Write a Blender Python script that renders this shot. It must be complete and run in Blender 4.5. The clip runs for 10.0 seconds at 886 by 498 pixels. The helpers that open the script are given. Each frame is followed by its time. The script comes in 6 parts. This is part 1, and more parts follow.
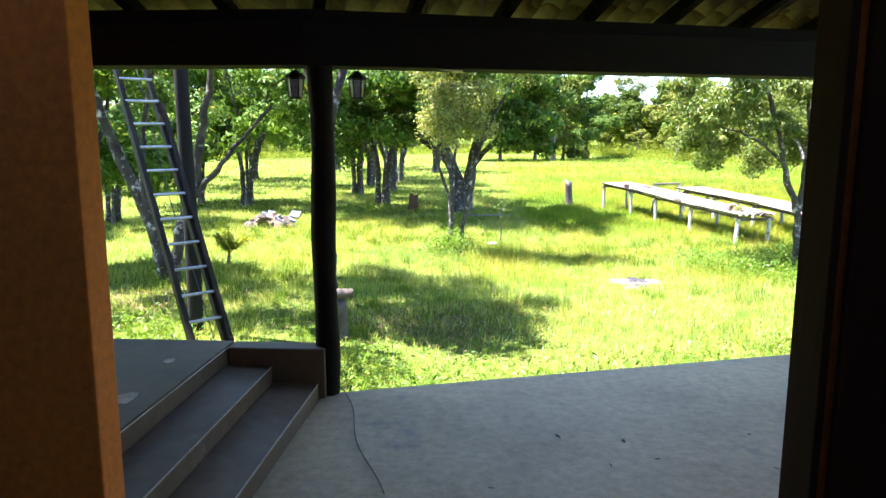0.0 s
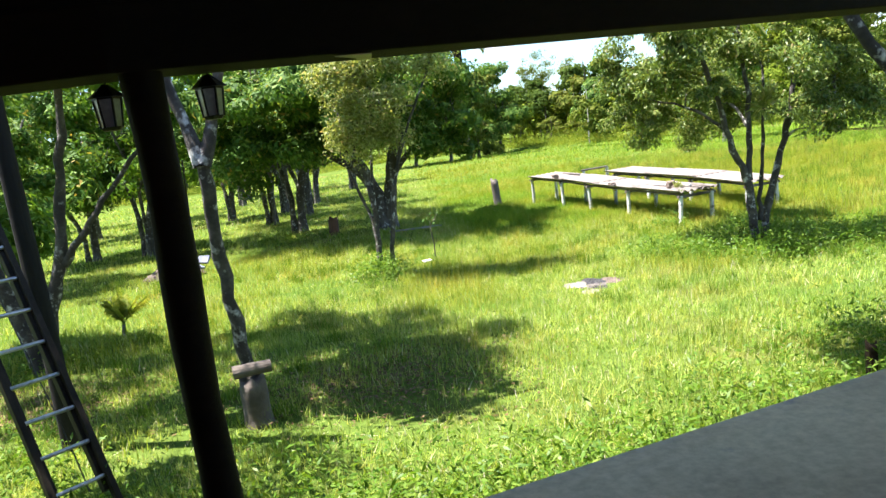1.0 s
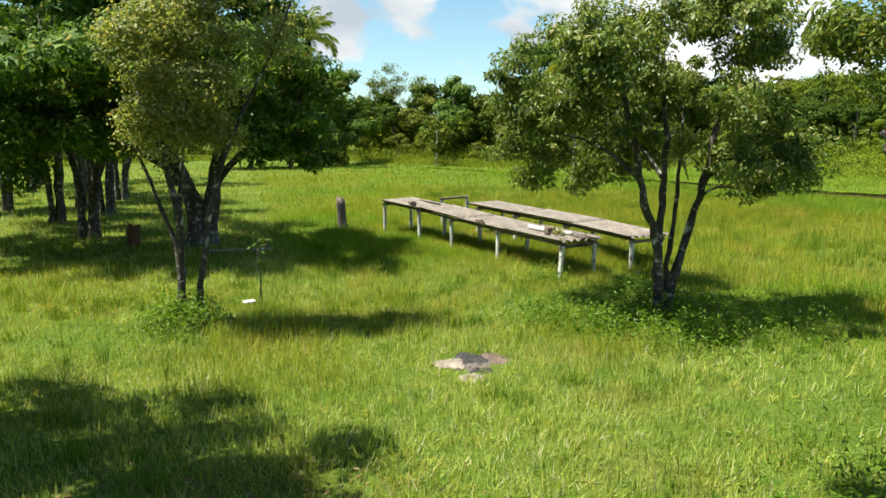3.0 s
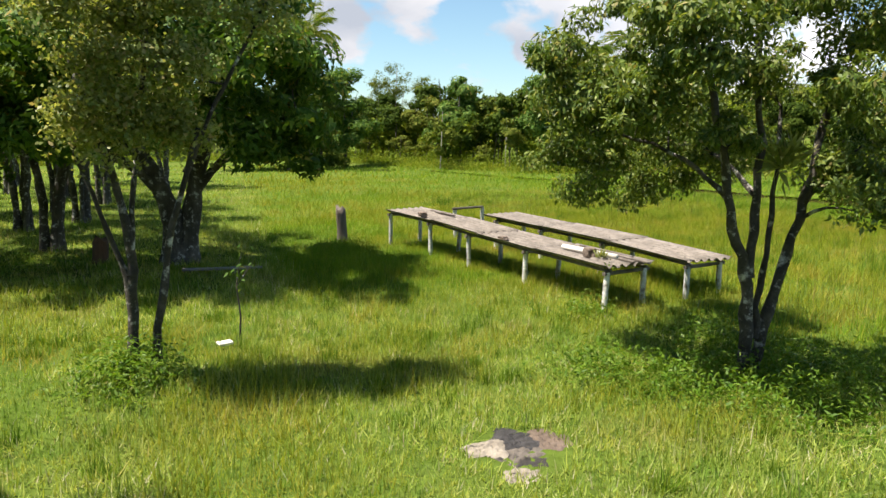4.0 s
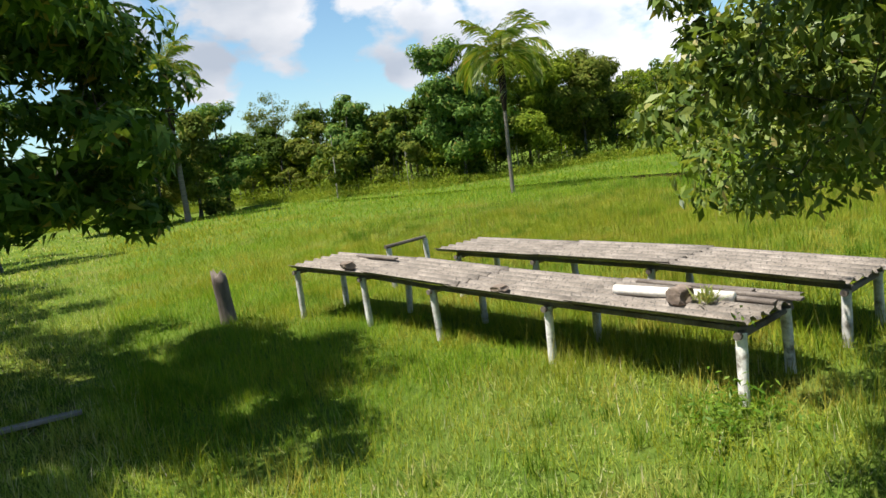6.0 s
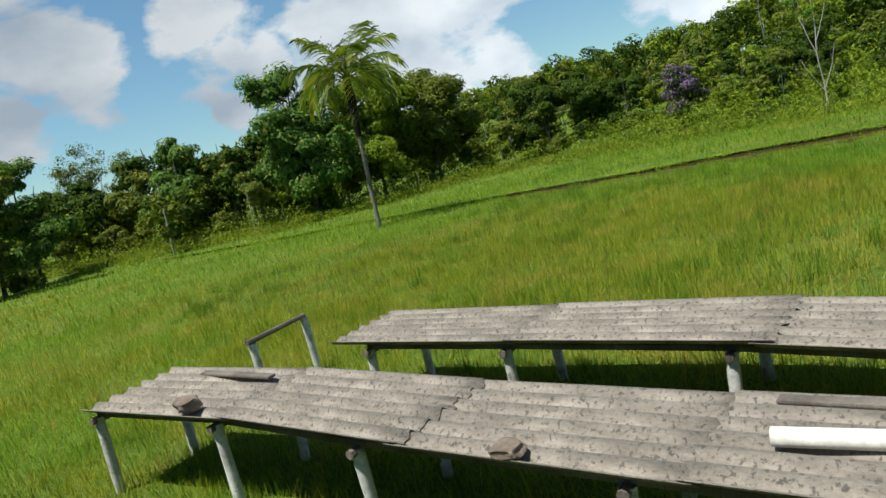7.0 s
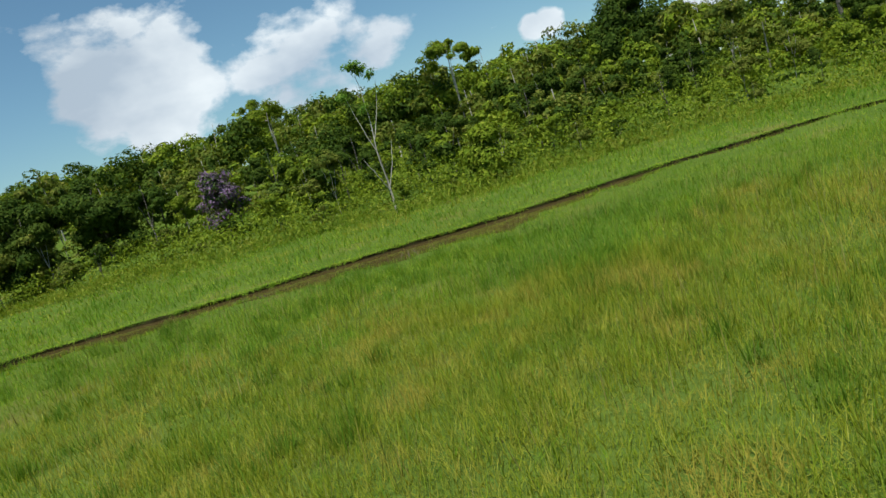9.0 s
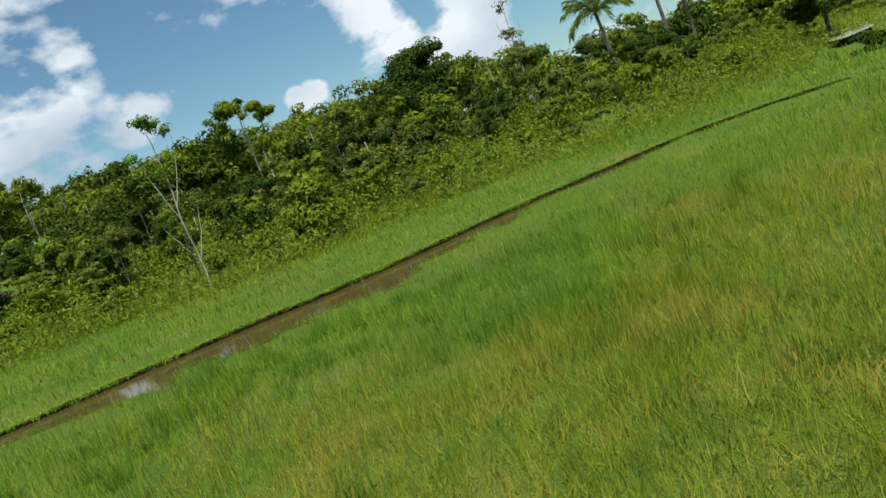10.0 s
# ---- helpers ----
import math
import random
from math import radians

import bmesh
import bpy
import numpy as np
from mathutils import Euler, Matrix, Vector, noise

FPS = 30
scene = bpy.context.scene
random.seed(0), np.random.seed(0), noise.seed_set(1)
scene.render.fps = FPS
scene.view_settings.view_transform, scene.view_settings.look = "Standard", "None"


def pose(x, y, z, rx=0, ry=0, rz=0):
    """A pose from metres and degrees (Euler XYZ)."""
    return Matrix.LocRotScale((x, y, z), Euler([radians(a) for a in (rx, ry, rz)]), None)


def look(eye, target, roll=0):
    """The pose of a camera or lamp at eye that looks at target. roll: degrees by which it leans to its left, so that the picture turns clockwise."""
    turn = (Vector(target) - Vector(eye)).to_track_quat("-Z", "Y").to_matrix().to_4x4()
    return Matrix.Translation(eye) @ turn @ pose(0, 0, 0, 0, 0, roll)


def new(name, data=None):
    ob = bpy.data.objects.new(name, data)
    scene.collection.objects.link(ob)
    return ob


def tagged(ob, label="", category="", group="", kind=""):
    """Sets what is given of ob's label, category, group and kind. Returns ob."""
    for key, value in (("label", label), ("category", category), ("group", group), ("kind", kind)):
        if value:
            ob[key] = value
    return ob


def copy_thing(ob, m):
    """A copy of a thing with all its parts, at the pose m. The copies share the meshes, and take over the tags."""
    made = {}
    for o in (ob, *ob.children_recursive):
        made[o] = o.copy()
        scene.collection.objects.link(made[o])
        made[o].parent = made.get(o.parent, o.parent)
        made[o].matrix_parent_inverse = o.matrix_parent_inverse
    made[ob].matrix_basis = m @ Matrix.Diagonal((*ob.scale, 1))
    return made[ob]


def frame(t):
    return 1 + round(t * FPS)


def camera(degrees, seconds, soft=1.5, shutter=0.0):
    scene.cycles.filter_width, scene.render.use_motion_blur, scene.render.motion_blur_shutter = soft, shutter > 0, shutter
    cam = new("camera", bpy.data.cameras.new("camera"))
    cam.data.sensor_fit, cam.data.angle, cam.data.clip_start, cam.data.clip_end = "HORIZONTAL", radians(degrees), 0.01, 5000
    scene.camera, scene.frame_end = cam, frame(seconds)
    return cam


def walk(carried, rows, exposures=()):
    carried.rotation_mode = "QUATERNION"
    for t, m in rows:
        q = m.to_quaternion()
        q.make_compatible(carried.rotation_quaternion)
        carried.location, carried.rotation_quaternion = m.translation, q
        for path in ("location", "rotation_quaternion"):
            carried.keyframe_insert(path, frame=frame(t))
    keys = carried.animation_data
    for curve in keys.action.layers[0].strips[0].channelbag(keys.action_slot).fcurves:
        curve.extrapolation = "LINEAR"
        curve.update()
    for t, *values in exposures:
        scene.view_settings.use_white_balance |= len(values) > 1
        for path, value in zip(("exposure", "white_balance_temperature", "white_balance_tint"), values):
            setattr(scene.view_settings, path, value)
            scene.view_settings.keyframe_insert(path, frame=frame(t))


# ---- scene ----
cam = camera(63.7, 10.0, 1.5)
PATH = [
    (0, (0.792, 0.188, 2.537), (0.685, 2.159, 2.214), 0.1),
    (0.5, (0.745, 1.007, 2.571), (0.697, 2.98, 2.249), -2.9),
    (1, (0.702, 1.841, 2.563), (0.797, 3.814, 2.247), -7.5),
    (1.5, (0.744, 2.618, 2.566), (1.031, 4.573, 2.255), -9.1),
    (2, (0.794, 3.394, 2.575), (1.278, 5.31, 2.265), -9.1),
    (2.5, (0.832, 4.18, 2.597), (1.379, 6.077, 2.283), -0.9),
    (2.7, (0.842, 4.531, 2.602), (1.397, 6.427, 2.288), -0.2),
    (3.8, (1.156, 6.969, 2.6), (1.717, 8.864, 2.293), -0.1),
    (4, (1.232, 7.479, 2.597), (1.791, 9.375, 2.291), 0.5),
    (4.5, (1.477, 8.796, 2.478), (2.033, 10.695, 2.183), 0.2),
    (5, (1.719, 10.078, 2.297), (2.278, 11.976, 2.006), 0.2),
    (5.2, (1.809, 10.603, 2.279), (2.371, 12.501, 1.99), 0.2),
    (6.3, (2.754, 14.364, 2.322), (3.654, 16.13, 2.057), -10.5),
    (6.5, (3.036, 15.141, 2.337), (4.01, 16.868, 2.073), -9.5),
    (7, (3.858, 17.233, 2.399), (5.039, 18.827, 2.141), -13.4),
    (7.5, (4.73, 19.286, 2.51), (6.192, 20.626, 2.253), -20.1),
    (7.7, (5.14, 20.083, 2.54), (6.701, 21.306, 2.281), -20.5),
    (8, (5.756, 21.237, 2.529), (7.441, 22.281, 2.262), -18.9),
    (8.2, (6.176, 21.986, 2.546), (7.935, 22.9, 2.279), -18.3),
    (8.5, (6.861, 23.034, 2.607), (8.704, 23.759, 2.328), -18.3),
    (9, (8.227, 24.587, 2.629), (10.159, 25.015, 2.338), -16.0),
    (9.5, (9.721, 25.879, 2.644), (11.692, 26.039, 2.344), -15.3),
    (10, (11.495, 26.999, 2.603), (13.464, 26.809, 2.306), -19.8),
]
EXPOSURES = [(0.0, 3.15, 5950, 29), (0.5, 2.78, 5950, 29), (1.0, 2.28, 6200, 19), (1.5, 1.95, 6400, 12), (2.0, 1.55, 6600, 7), (2.5, 1.36, 6800, 6), (4.0, 1.26, 6950, 15), (5.0, 1.32, 6850, 16), (6.5, 0.92, 6560, 9), (7.0, 0.65, 6380, 6), (7.5, 0.46, 6170, 5), (8.0, 0.43, 6200, 4), (9.0, 0.42, 6350, 5), (10.0, 0.40, 6350, 6)]
walk(cam, [(t, look(eye, target, roll)) for t, eye, target, roll in PATH], EXPOSURES)

# ---- daylight ----
SUN_FROM = Vector((-0.39, 0.06, 0.92)).normalized()
world = bpy.data.worlds.new("sky")
scene.world = world
world.use_nodes = True
wn, wl = world.node_tree.nodes, world.node_tree.links
wn.clear()
w_out = wn.new("ShaderNodeOutputWorld")
w_bg = wn.new("ShaderNodeBackground")
w_bg.inputs["Strength"].default_value = 0.052
w_sky = wn.new("ShaderNodeTexSky")
w_sky.sky_type = "NISHITA"
w_sky.sun_disc = False
w_sky.sun_elevation = math.asin(SUN_FROM.z)
w_sky.sun_rotation = math.atan2(SUN_FROM.x, SUN_FROM.y)
w_sky.air_density, w_sky.dust_density, w_sky.ozone_density = 1.0, 0.4, 2.2
w_tc = wn.new("ShaderNodeTexCoord")
w_map = wn.new("ShaderNodeMapping")
w_map.inputs["Scale"].default_value, w_map.inputs["Location"].default_value = (1.0, 1.0, 1.7), (0.35, 1.9, 0.6)
wl.new(w_tc.outputs["Generated"], w_map.inputs[0])
w_noise = wn.new("ShaderNodeTexNoise")
w_noise.inputs["Scale"].default_value = 6.5
w_noise.inputs["Detail"].default_value = 9.0
w_noise.inputs["Roughness"].default_value = 0.55
w_noise.inputs["Distortion"].default_value = 0.1
wl.new(w_map.outputs[0], w_noise.inputs["Vector"])
w_ramp = wn.new("ShaderNodeValToRGB")
w_ramp.color_ramp.elements[0].position, w_ramp.color_ramp.elements[0].color = 0.57, (0, 0, 0, 1)
w_ramp.color_ramp.elements[1].position, w_ramp.color_ramp.elements[1].color = 0.66, (1, 1, 1, 1)
# cumulus banks: direction and breadth of each
CLOUDS = ((0.64, 0.756, 0.146, 0.12), (0.69, 0.686, 0.233, 0.13), (0.569, 0.808, 0.17, 0.15), (0.836, 0.522, 0.168, 0.13), (0.937, 0.315, 0.153, 0.11), (0.961, 0.228, 0.157, 0.07),
          (0.94, 0.25, 0.22, 0.07), (0.981, -0.113, 0.155, 0.08), (0.965, -0.23, 0.128, 0.09), (0.9935, 0.02, 0.112, 0.022), (0.993, -0.005, 0.117, 0.024), (0.224, 0.951, 0.214, 0.10), (0.38, 0.901, 0.20, 0.10),
          (0.70, 0.706, 0.109, 0.07), (0.148, 0.979, 0.141, 0.06), (0.392, 0.912, 0.125, 0.035), (0.434, 0.886, 0.164, 0.06))
w_bias = None
for cx, cy, cz, cr in CLOUDS:
    w_far = wn.new("ShaderNodeVectorMath")
    w_far.operation = "DISTANCE"
    wl.new(w_tc.outputs["Generated"], w_far.inputs[0])
    w_far.inputs[1].default_value = (cx, cy, cz)
    w_fall = wn.new("ShaderNodeMapRange")
    w_fall.interpolation_type = "SMOOTHSTEP"
    w_fall.inputs["From Min"].default_value, w_fall.inputs["From Max"].default_value = cr * 1.25, cr * 0.2
    wl.new(w_far.outputs["Value"], w_fall.inputs["Value"])
    if w_bias is None:
        w_bias = w_fall.outputs[0]
    else:
        w_max = wn.new("ShaderNodeMath")
        w_max.operation = "MAXIMUM"
        wl.new(w_bias, w_max.inputs[0])
        wl.new(w_fall.outputs[0], w_max.inputs[1])
        w_bias = w_max.outputs[0]
w_add = wn.new("ShaderNodeMath")
w_add.operation = "MULTIPLY_ADD"
wl.new(w_bias, w_add.inputs[0])
w_add.inputs[1].default_value = 0.25
wl.new(w_noise.outputs["Fac"], w_add.inputs[2])
wl.new(w_add.outputs[0], w_ramp.inputs[0])
w_noise2 = wn.new("ShaderNodeTexNoise")
w_noise2.inputs["Scale"].default_value = 5.0
w_noise2.inputs["Detail"].default_value = 5.0
wl.new(w_map.outputs[0], w_noise2.inputs["Vector"])
w_shade = wn.new("ShaderNodeValToRGB")
w_shade.color_ramp.elements[0].position, w_shade.color_ramp.elements[0].color = 0.35, (4.9, 5.7, 6.8, 1)
w_shade.color_ramp.elements[1].position, w_shade.color_ramp.elements[1].color = 0.62, (9.0, 9.4, 9.9, 1)
wl.new(w_noise2.outputs["Fac"], w_shade.inputs[0])
w_mix = wn.new("ShaderNodeMix")
w_mix.data_type = "RGBA"
wl.new(w_ramp.outputs["Color"], w_mix.inputs[0])
w_tint = wn.new("ShaderNodeMix")
w_tint.data_type, w_tint.blend_type = "RGBA", "MULTIPLY"
w_tint.inputs[0].default_value = 1.0
w_tint.inputs[7].default_value = (1.15, 1.40, 1.40, 1)
wl.new(w_sky.outputs[0], w_tint.inputs[6])
wl.new(w_tint.outputs[2], w_mix.inputs[6])
w_xyz = wn.new("ShaderNodeSeparateXYZ")
wl.new(w_tc.outputs["Generated"], w_xyz.inputs[0])
w_east = wn.new("ShaderNodeMapRange")
w_east.inputs["From Min"].default_value, w_east.inputs["From Max"].default_value = 0.35, 0.9
w_east.inputs["To Min"].default_value, w_east.inputs["To Max"].default_value = 0.9, 1.45
wl.new(w_xyz.outputs["X"], w_east.inputs["Value"])
w_bright = wn.new("ShaderNodeMix")
w_bright.data_type, w_bright.blend_type = "RGBA", "MULTIPLY"
w_bright.inputs[0].default_value = 1.0
wl.new(w_shade.outputs["Color"], w_bright.inputs[6])
wl.new(w_east.outputs[0], w_bright.inputs[7])
wl.new(w_bright.outputs[2], w_mix.inputs[7])
wl.new(w_mix.outputs[2], w_bg.inputs["Color"])
wl.new(w_bg.outputs[0], w_out.inputs["Surface"])

sun = new("sun", bpy.data.lights.new("sun", "SUN"))
sun.data.energy, sun.data.angle, sun.data.color = 5.0, radians(0.6), (1.0, 0.95, 0.86)
sun.matrix_world = look((0, 0, 40), Vector((0, 0, 40)) - SUN_FROM)

# ---- materials ----


def shader(name):
    m = bpy.data.materials.new(name)
    m.use_nodes = True
    n = m.node_tree.nodes
    return m, n, m.node_tree.links, n["Principled BSDF"]


def ramp_node(n, stops):
    r = n.new("ShaderNodeValToRGB")
    while len(r.color_ramp.elements) < len(stops):
        r.color_ramp.elements.new(0.5)
    for e, (p, c) in zip(r.color_ramp.elements, stops):
        e.position, e.color = p, (*c, 1)
    return r


def noise_node(n, l, coord, scale, detail=5.0, rough=0.6, stretch=None):
    t = n.new("ShaderNodeTexNoise")
    t.inputs["Scale"].default_value, t.inputs["Detail"].default_value, t.inputs["Roughness"].default_value = scale, detail, rough
    if stretch:
        mp = n.new("ShaderNodeMapping")
        mp.inputs["Scale"].default_value = stretch
        l.new(coord, mp.inputs[0])
        coord = mp.outputs[0]
    l.new(coord, t.inputs["Vector"])
    return t


def mixed(n, l, fac, a, b, blend="MIX"):
    m = n.new("ShaderNodeMix")
    m.data_type, m.blend_type = "RGBA", blend
    for sock, v in ((m.inputs[0], fac), (m.inputs[6], a), (m.inputs[7], b)):
        if isinstance(v, (int, float)):
            sock.default_value = v
        elif isinstance(v, tuple):
            sock.default_value = (*v, 1)
        else:
            l.new(v, sock)
    return m.outputs[2]


def surface(name, stops, scale, fine, rough=0.8, bump=0.3, bump_dist=0.01, stain=None, stretch=None, metal=0.0, per_object=0.0):
    """Two scales of colour variation with relief. stain: (colour, scale, threshold)."""
    m, n, l, b = shader(name)
    tc = n.new("ShaderNodeTexCoord").outputs["Object"]
    big = noise_node(n, l, tc, scale, 4, 0.55, stretch)
    small = noise_node(n, l, tc, fine, 6, 0.7, stretch)
    r = ramp_node(n, stops)
    l.new(big.outputs["Fac"], r.inputs[0])
    r2 = ramp_node(n, [(0.25, (0.55, 0.55, 0.55)), (0.75, (1.25, 1.25, 1.25))])
    l.new(small.outputs["Fac"], r2.inputs[0])
    col = mixed(n, l, 0.75, r.outputs[0], r2.outputs[0], "MULTIPLY")
    if stain:
        s = noise_node(n, l, tc, stain[1], 6, 0.65)
        sr = ramp_node(n, [(stain[2], (0, 0, 0)), (stain[2] + 0.12, (1, 1, 1))])
        l.new(s.outputs["Fac"], sr.inputs[0])
        col = mixed(n, l, sr.outputs[0], col, stain[0])
    if per_object:
        oi = n.new("ShaderNodeObjectInfo")
        rr = ramp_node(n, [(0, (1 - per_object,) * 3), (1, (1 + per_object,) * 3)])
        l.new(oi.outputs["Random"], rr.inputs[0])
        col = mixed(n, l, 1.0, col, rr.outputs[0], "MULTIPLY")
    l.new(col, b.inputs["Base Color"])
    b.inputs["Roughness"].default_value, b.inputs["Metallic"].default_value = rough, metal
    bp = n.new("ShaderNodeBump")
    bp.inputs["Strength"].default_value, bp.inputs["Distance"].default_value = bump, bump_dist
    l.new(small.outputs["Fac"], bp.inputs["Height"])
    l.new(bp.outputs[0], b.inputs["Normal"])
    return m


def leaf_shader(name, stops, through_light=0.3, rough=0.45, patch=None, spec=0.35):
    """Thin leaves: colour by leaf, patches of another colour at large scale, light passing through."""
    m, n, l, b = shader(name)
    geo = n.new("ShaderNodeNewGeometry")
    r = ramp_node(n, stops)
    l.new(geo.outputs["Random Per Island"], r.inputs[0])
    col = r.outputs[0]
    tc = n.new("ShaderNodeTexCoord").outputs["Object"]
    for colour, scale, lo, hi, amount in patch or ():
        t = noise_node(n, l, tc, scale, 4, 0.6)
        pr = ramp_node(n, [(lo, (0, 0, 0)), (hi, (amount,) * 3)])
        l.new(t.outputs["Fac"], pr.inputs[0])
        col = mixed(n, l, pr.outputs[0], col, colour)
    l.new(col, b.inputs["Base Color"])
    b.inputs["Roughness"].default_value = rough
    b.inputs["Specular IOR Level"].default_value = spec
    tr = n.new("ShaderNodeBsdfTranslucent")
    warm = mixed(n, l, 1.0, col, (1.35, 1.25, 0.55), "MULTIPLY")
    l.new(warm, tr.inputs["Color"])
    mx = n.new("ShaderNodeMixShader")
    mx.inputs[0].default_value = through_light
    l.new(b.outputs[0], mx.inputs[1])
    l.new(tr.outputs[0], mx.inputs[2])
    l.new(mx.outputs[0], n["Material Output"].inputs["Surface"])
    return m


STRAW = (0.30, 0.245, 0.085)
LUSH = (0.085, 0.20, 0.022)
M_GROUND = surface("meadow_soil", [(0.3, (0.065, 0.11, 0.018)), (0.55, (0.09, 0.135, 0.024)), (0.75, (0.14, 0.135, 0.04))], 0.35, 9.0, 0.95, 0.8, 0.05,
                   stain=((0.10, 0.085, 0.03), 0.9, 0.66))
M_GROUND.node_tree.nodes["Principled BSDF"].inputs["Specular IOR Level"].default_value = 0.0
M_GRASS = leaf_shader("lawn_blades", [(0, (0.1761, 0.2755, 0.05278)), (0.5, (0.2767, 0.3696, 0.06451)), (0.85, (0.39, 0.4435, 0.1231)), (1, (0.5282, 0.4704, 0.3812))], 0.40, 0.5,
                      patch=[(STRAW, 0.55, 0.52, 0.66, 0.6), (LUSH, 0.45, 0.50, 0.64, 0.65), ((0.3832, 0.396, 0.08415), 3.4, 0.53, 0.62, 0.6), ((0.08652, 0.192, 0.02805), 4.3, 0.54, 0.63, 0.7)], spec=0.06)
M_MEADOW = leaf_shader("meadow_blades", [(0, (0.08777, 0.1966, 0.012)), (0.45, (0.1523, 0.2687, 0.0168)), (0.85, (0.2316, 0.3213, 0.0264)), (1, (0.3413, 0.3409, 0.06))], 0.38, 0.6,
                       patch=[((0.095, 0.195, 0.018), 0.22, 0.48, 0.60, 0.8), ((0.04025, 0.1265, 0.012), 1.9, 0.54, 0.66, 0.75), ((0.2415, 0.3105, 0.032), 3.1, 0.54, 0.64, 0.6)], spec=0.05)
M_DRY = leaf_shader("dry_seeding_blades", [(0, (0.118, 0.191, 0.012)), (0.4, (0.1898, 0.2341, 0.0168)), (0.85, (0.2566, 0.2772, 0.0264)), (1, (0.3386, 0.345, 0.066))], 0.35, 0.6,
                    patch=[((0.1058, 0.1848, 0.018), 1.1, 0.52, 0.64, 0.6), ((0.0529, 0.1456, 0.013), 2.7, 0.56, 0.66, 0.7), ((0.3491, 0.336, 0.055), 3.3, 0.55, 0.64, 0.55), ((0.36, 0.29, 0.06), 0.8, 0.50, 0.62, 0.6)], spec=0.05)
M_STEM = leaf_shader("seed_stems", [(0, (0.045, 0.055, 0.012)), (0.5, (0.09, 0.09, 0.02)), (0.7, (0.26, 0.22, 0.07)), (1, (0.36, 0.32, 0.14))], 0.2, 0.7, spec=0.05)
M_TUFT = leaf_shader("coarse_tufts", [(0, (0.06, 0.14, 0.012)), (0.6, (0.10, 0.19, 0.018)), (1, (0.19, 0.26, 0.03))], 0.35, 0.6, spec=0.06)
M_WEED = leaf_shader("weed_leaves", [(0, (0.05421, 0.129, 0.0108)), (0.6, (0.1007, 0.1935, 0.0162)), (1, (0.1781, 0.2666, 0.036))], 0.4, 0.45, spec=0.2)
M_RANK = leaf_shader("rank_weeds", [(0, (0.09375, 0.162, 0.012)), (0.6, (0.1625, 0.228, 0.018)), (1, (0.2625, 0.282, 0.04))], 0.35, 0.6, patch=[((0.3125, 0.276, 0.05), 1.2, 0.55, 0.66, 0.6), ((0.0625, 0.12, 0.012), 0.7, 0.54, 0.64, 0.7)], spec=0.08)
M_LEAF_DARK = leaf_shader("leaves_dark", [(0, (0.0384, 0.0912, 0.01375)), (0.6, (0.0744, 0.1512, 0.02)), (0.95, (0.1596, 0.2424, 0.0425)), (1, (0.2976, 0.222, 0.05))], 0.28, 0.6, spec=0.12)
M_LEAF_DROOP = leaf_shader("leaves_drooping", [(0, (0.0528, 0.0972, 0.0182)), (0.5, (0.1056, 0.168, 0.0299)), (0.94, (0.222, 0.27, 0.065)), (1, (0.3, 0.252, 0.104))], 0.32, 0.45, spec=0.25)
M_LEAF_FRESH = leaf_shader("leaves_fresh", [(0, (0.0593, 0.1373, 0.0104)), (0.6, (0.1017, 0.2019, 0.0181)), (1, (0.1865, 0.2746, 0.0388))], 0.28, 0.6, spec=0.12)
M_LEAF_PALE = leaf_shader("leaves_pale", [(0, (0.1302, 0.1786, 0.04144)), (0.5, (0.2361, 0.2842, 0.08288)), (0.9, (0.3419, 0.3573, 0.1409)), (1, (0.3744, 0.3086, 0.1575))], 0.42, 0.5, spec=0.25)
M_WOODS_A = leaf_shader("woods_leaves_dark", [(0, (0.02356, 0.04752, 0.00608)), (0.7, (0.04384, 0.07952, 0.00952)), (1, (0.08424, 0.121, 0.01552))], 0.26, 0.7, patch=[((0.0716, 0.108, 0.01552), 0.5, 0.52, 0.66, 0.7)], spec=0.06)
M_WOODS_B = leaf_shader("woods_leaves_bright", [(0, (0.09094, 0.1441, 0.0104)), (0.7, (0.1559, 0.213, 0.0162)), (1, (0.2339, 0.2756, 0.0302))], 0.28, 0.7, patch=[((0.04547, 0.09396, 0.0116), 0.5, 0.52, 0.66, 0.75)], spec=0.06)
M_WOODS_C = leaf_shader("woods_leaves_olive", [(0, (0.0744, 0.1056, 0.0144)), (0.7, (0.1260, 0.1560, 0.0228)), (1, (0.1920, 0.1920, 0.0396))], 0.26, 0.7, patch=[((0.0360, 0.0780, 0.0120), 0.5, 0.50, 0.64, 0.75)], spec=0.06)
M_BLOSSOM = leaf_shader("violet_blossom", [(0, (0.045, 0.075, 0.02)), (0.4, (0.06, 0.085, 0.025)), (0.5, (0.14, 0.085, 0.16)), (1, (0.21, 0.14, 0.24))], 0.2, 0.6, spec=0.1)
M_FROND = leaf_shader("palm_fronds", [(0, (0.075, 0.135, 0.013)), (0.6, (0.145, 0.215, 0.022)), (0.92, (0.25, 0.27, 0.045)), (1, (0.30, 0.20, 0.06))], 0.4, 0.45, spec=0.25)
M_SHRUB = leaf_shader("palm_shrub_fronds", [(0, (0.17, 0.24, 0.025)), (0.6, (0.26, 0.32, 0.04)), (1, (0.36, 0.34, 0.08))], 0.5, 0.5, spec=0.15)
M_BARK = surface("grey_bark", [(0.35, (0.035, 0.028, 0.021)), (0.55, (0.075, 0.064, 0.05)), (0.72, (0.16, 0.145, 0.12))], 3.5, 28.0, 0.9, 0.8, 0.02,
                 stain=((0.47, 0.48, 0.43), 9.0, 0.555), stretch=(1, 1, 0.35))
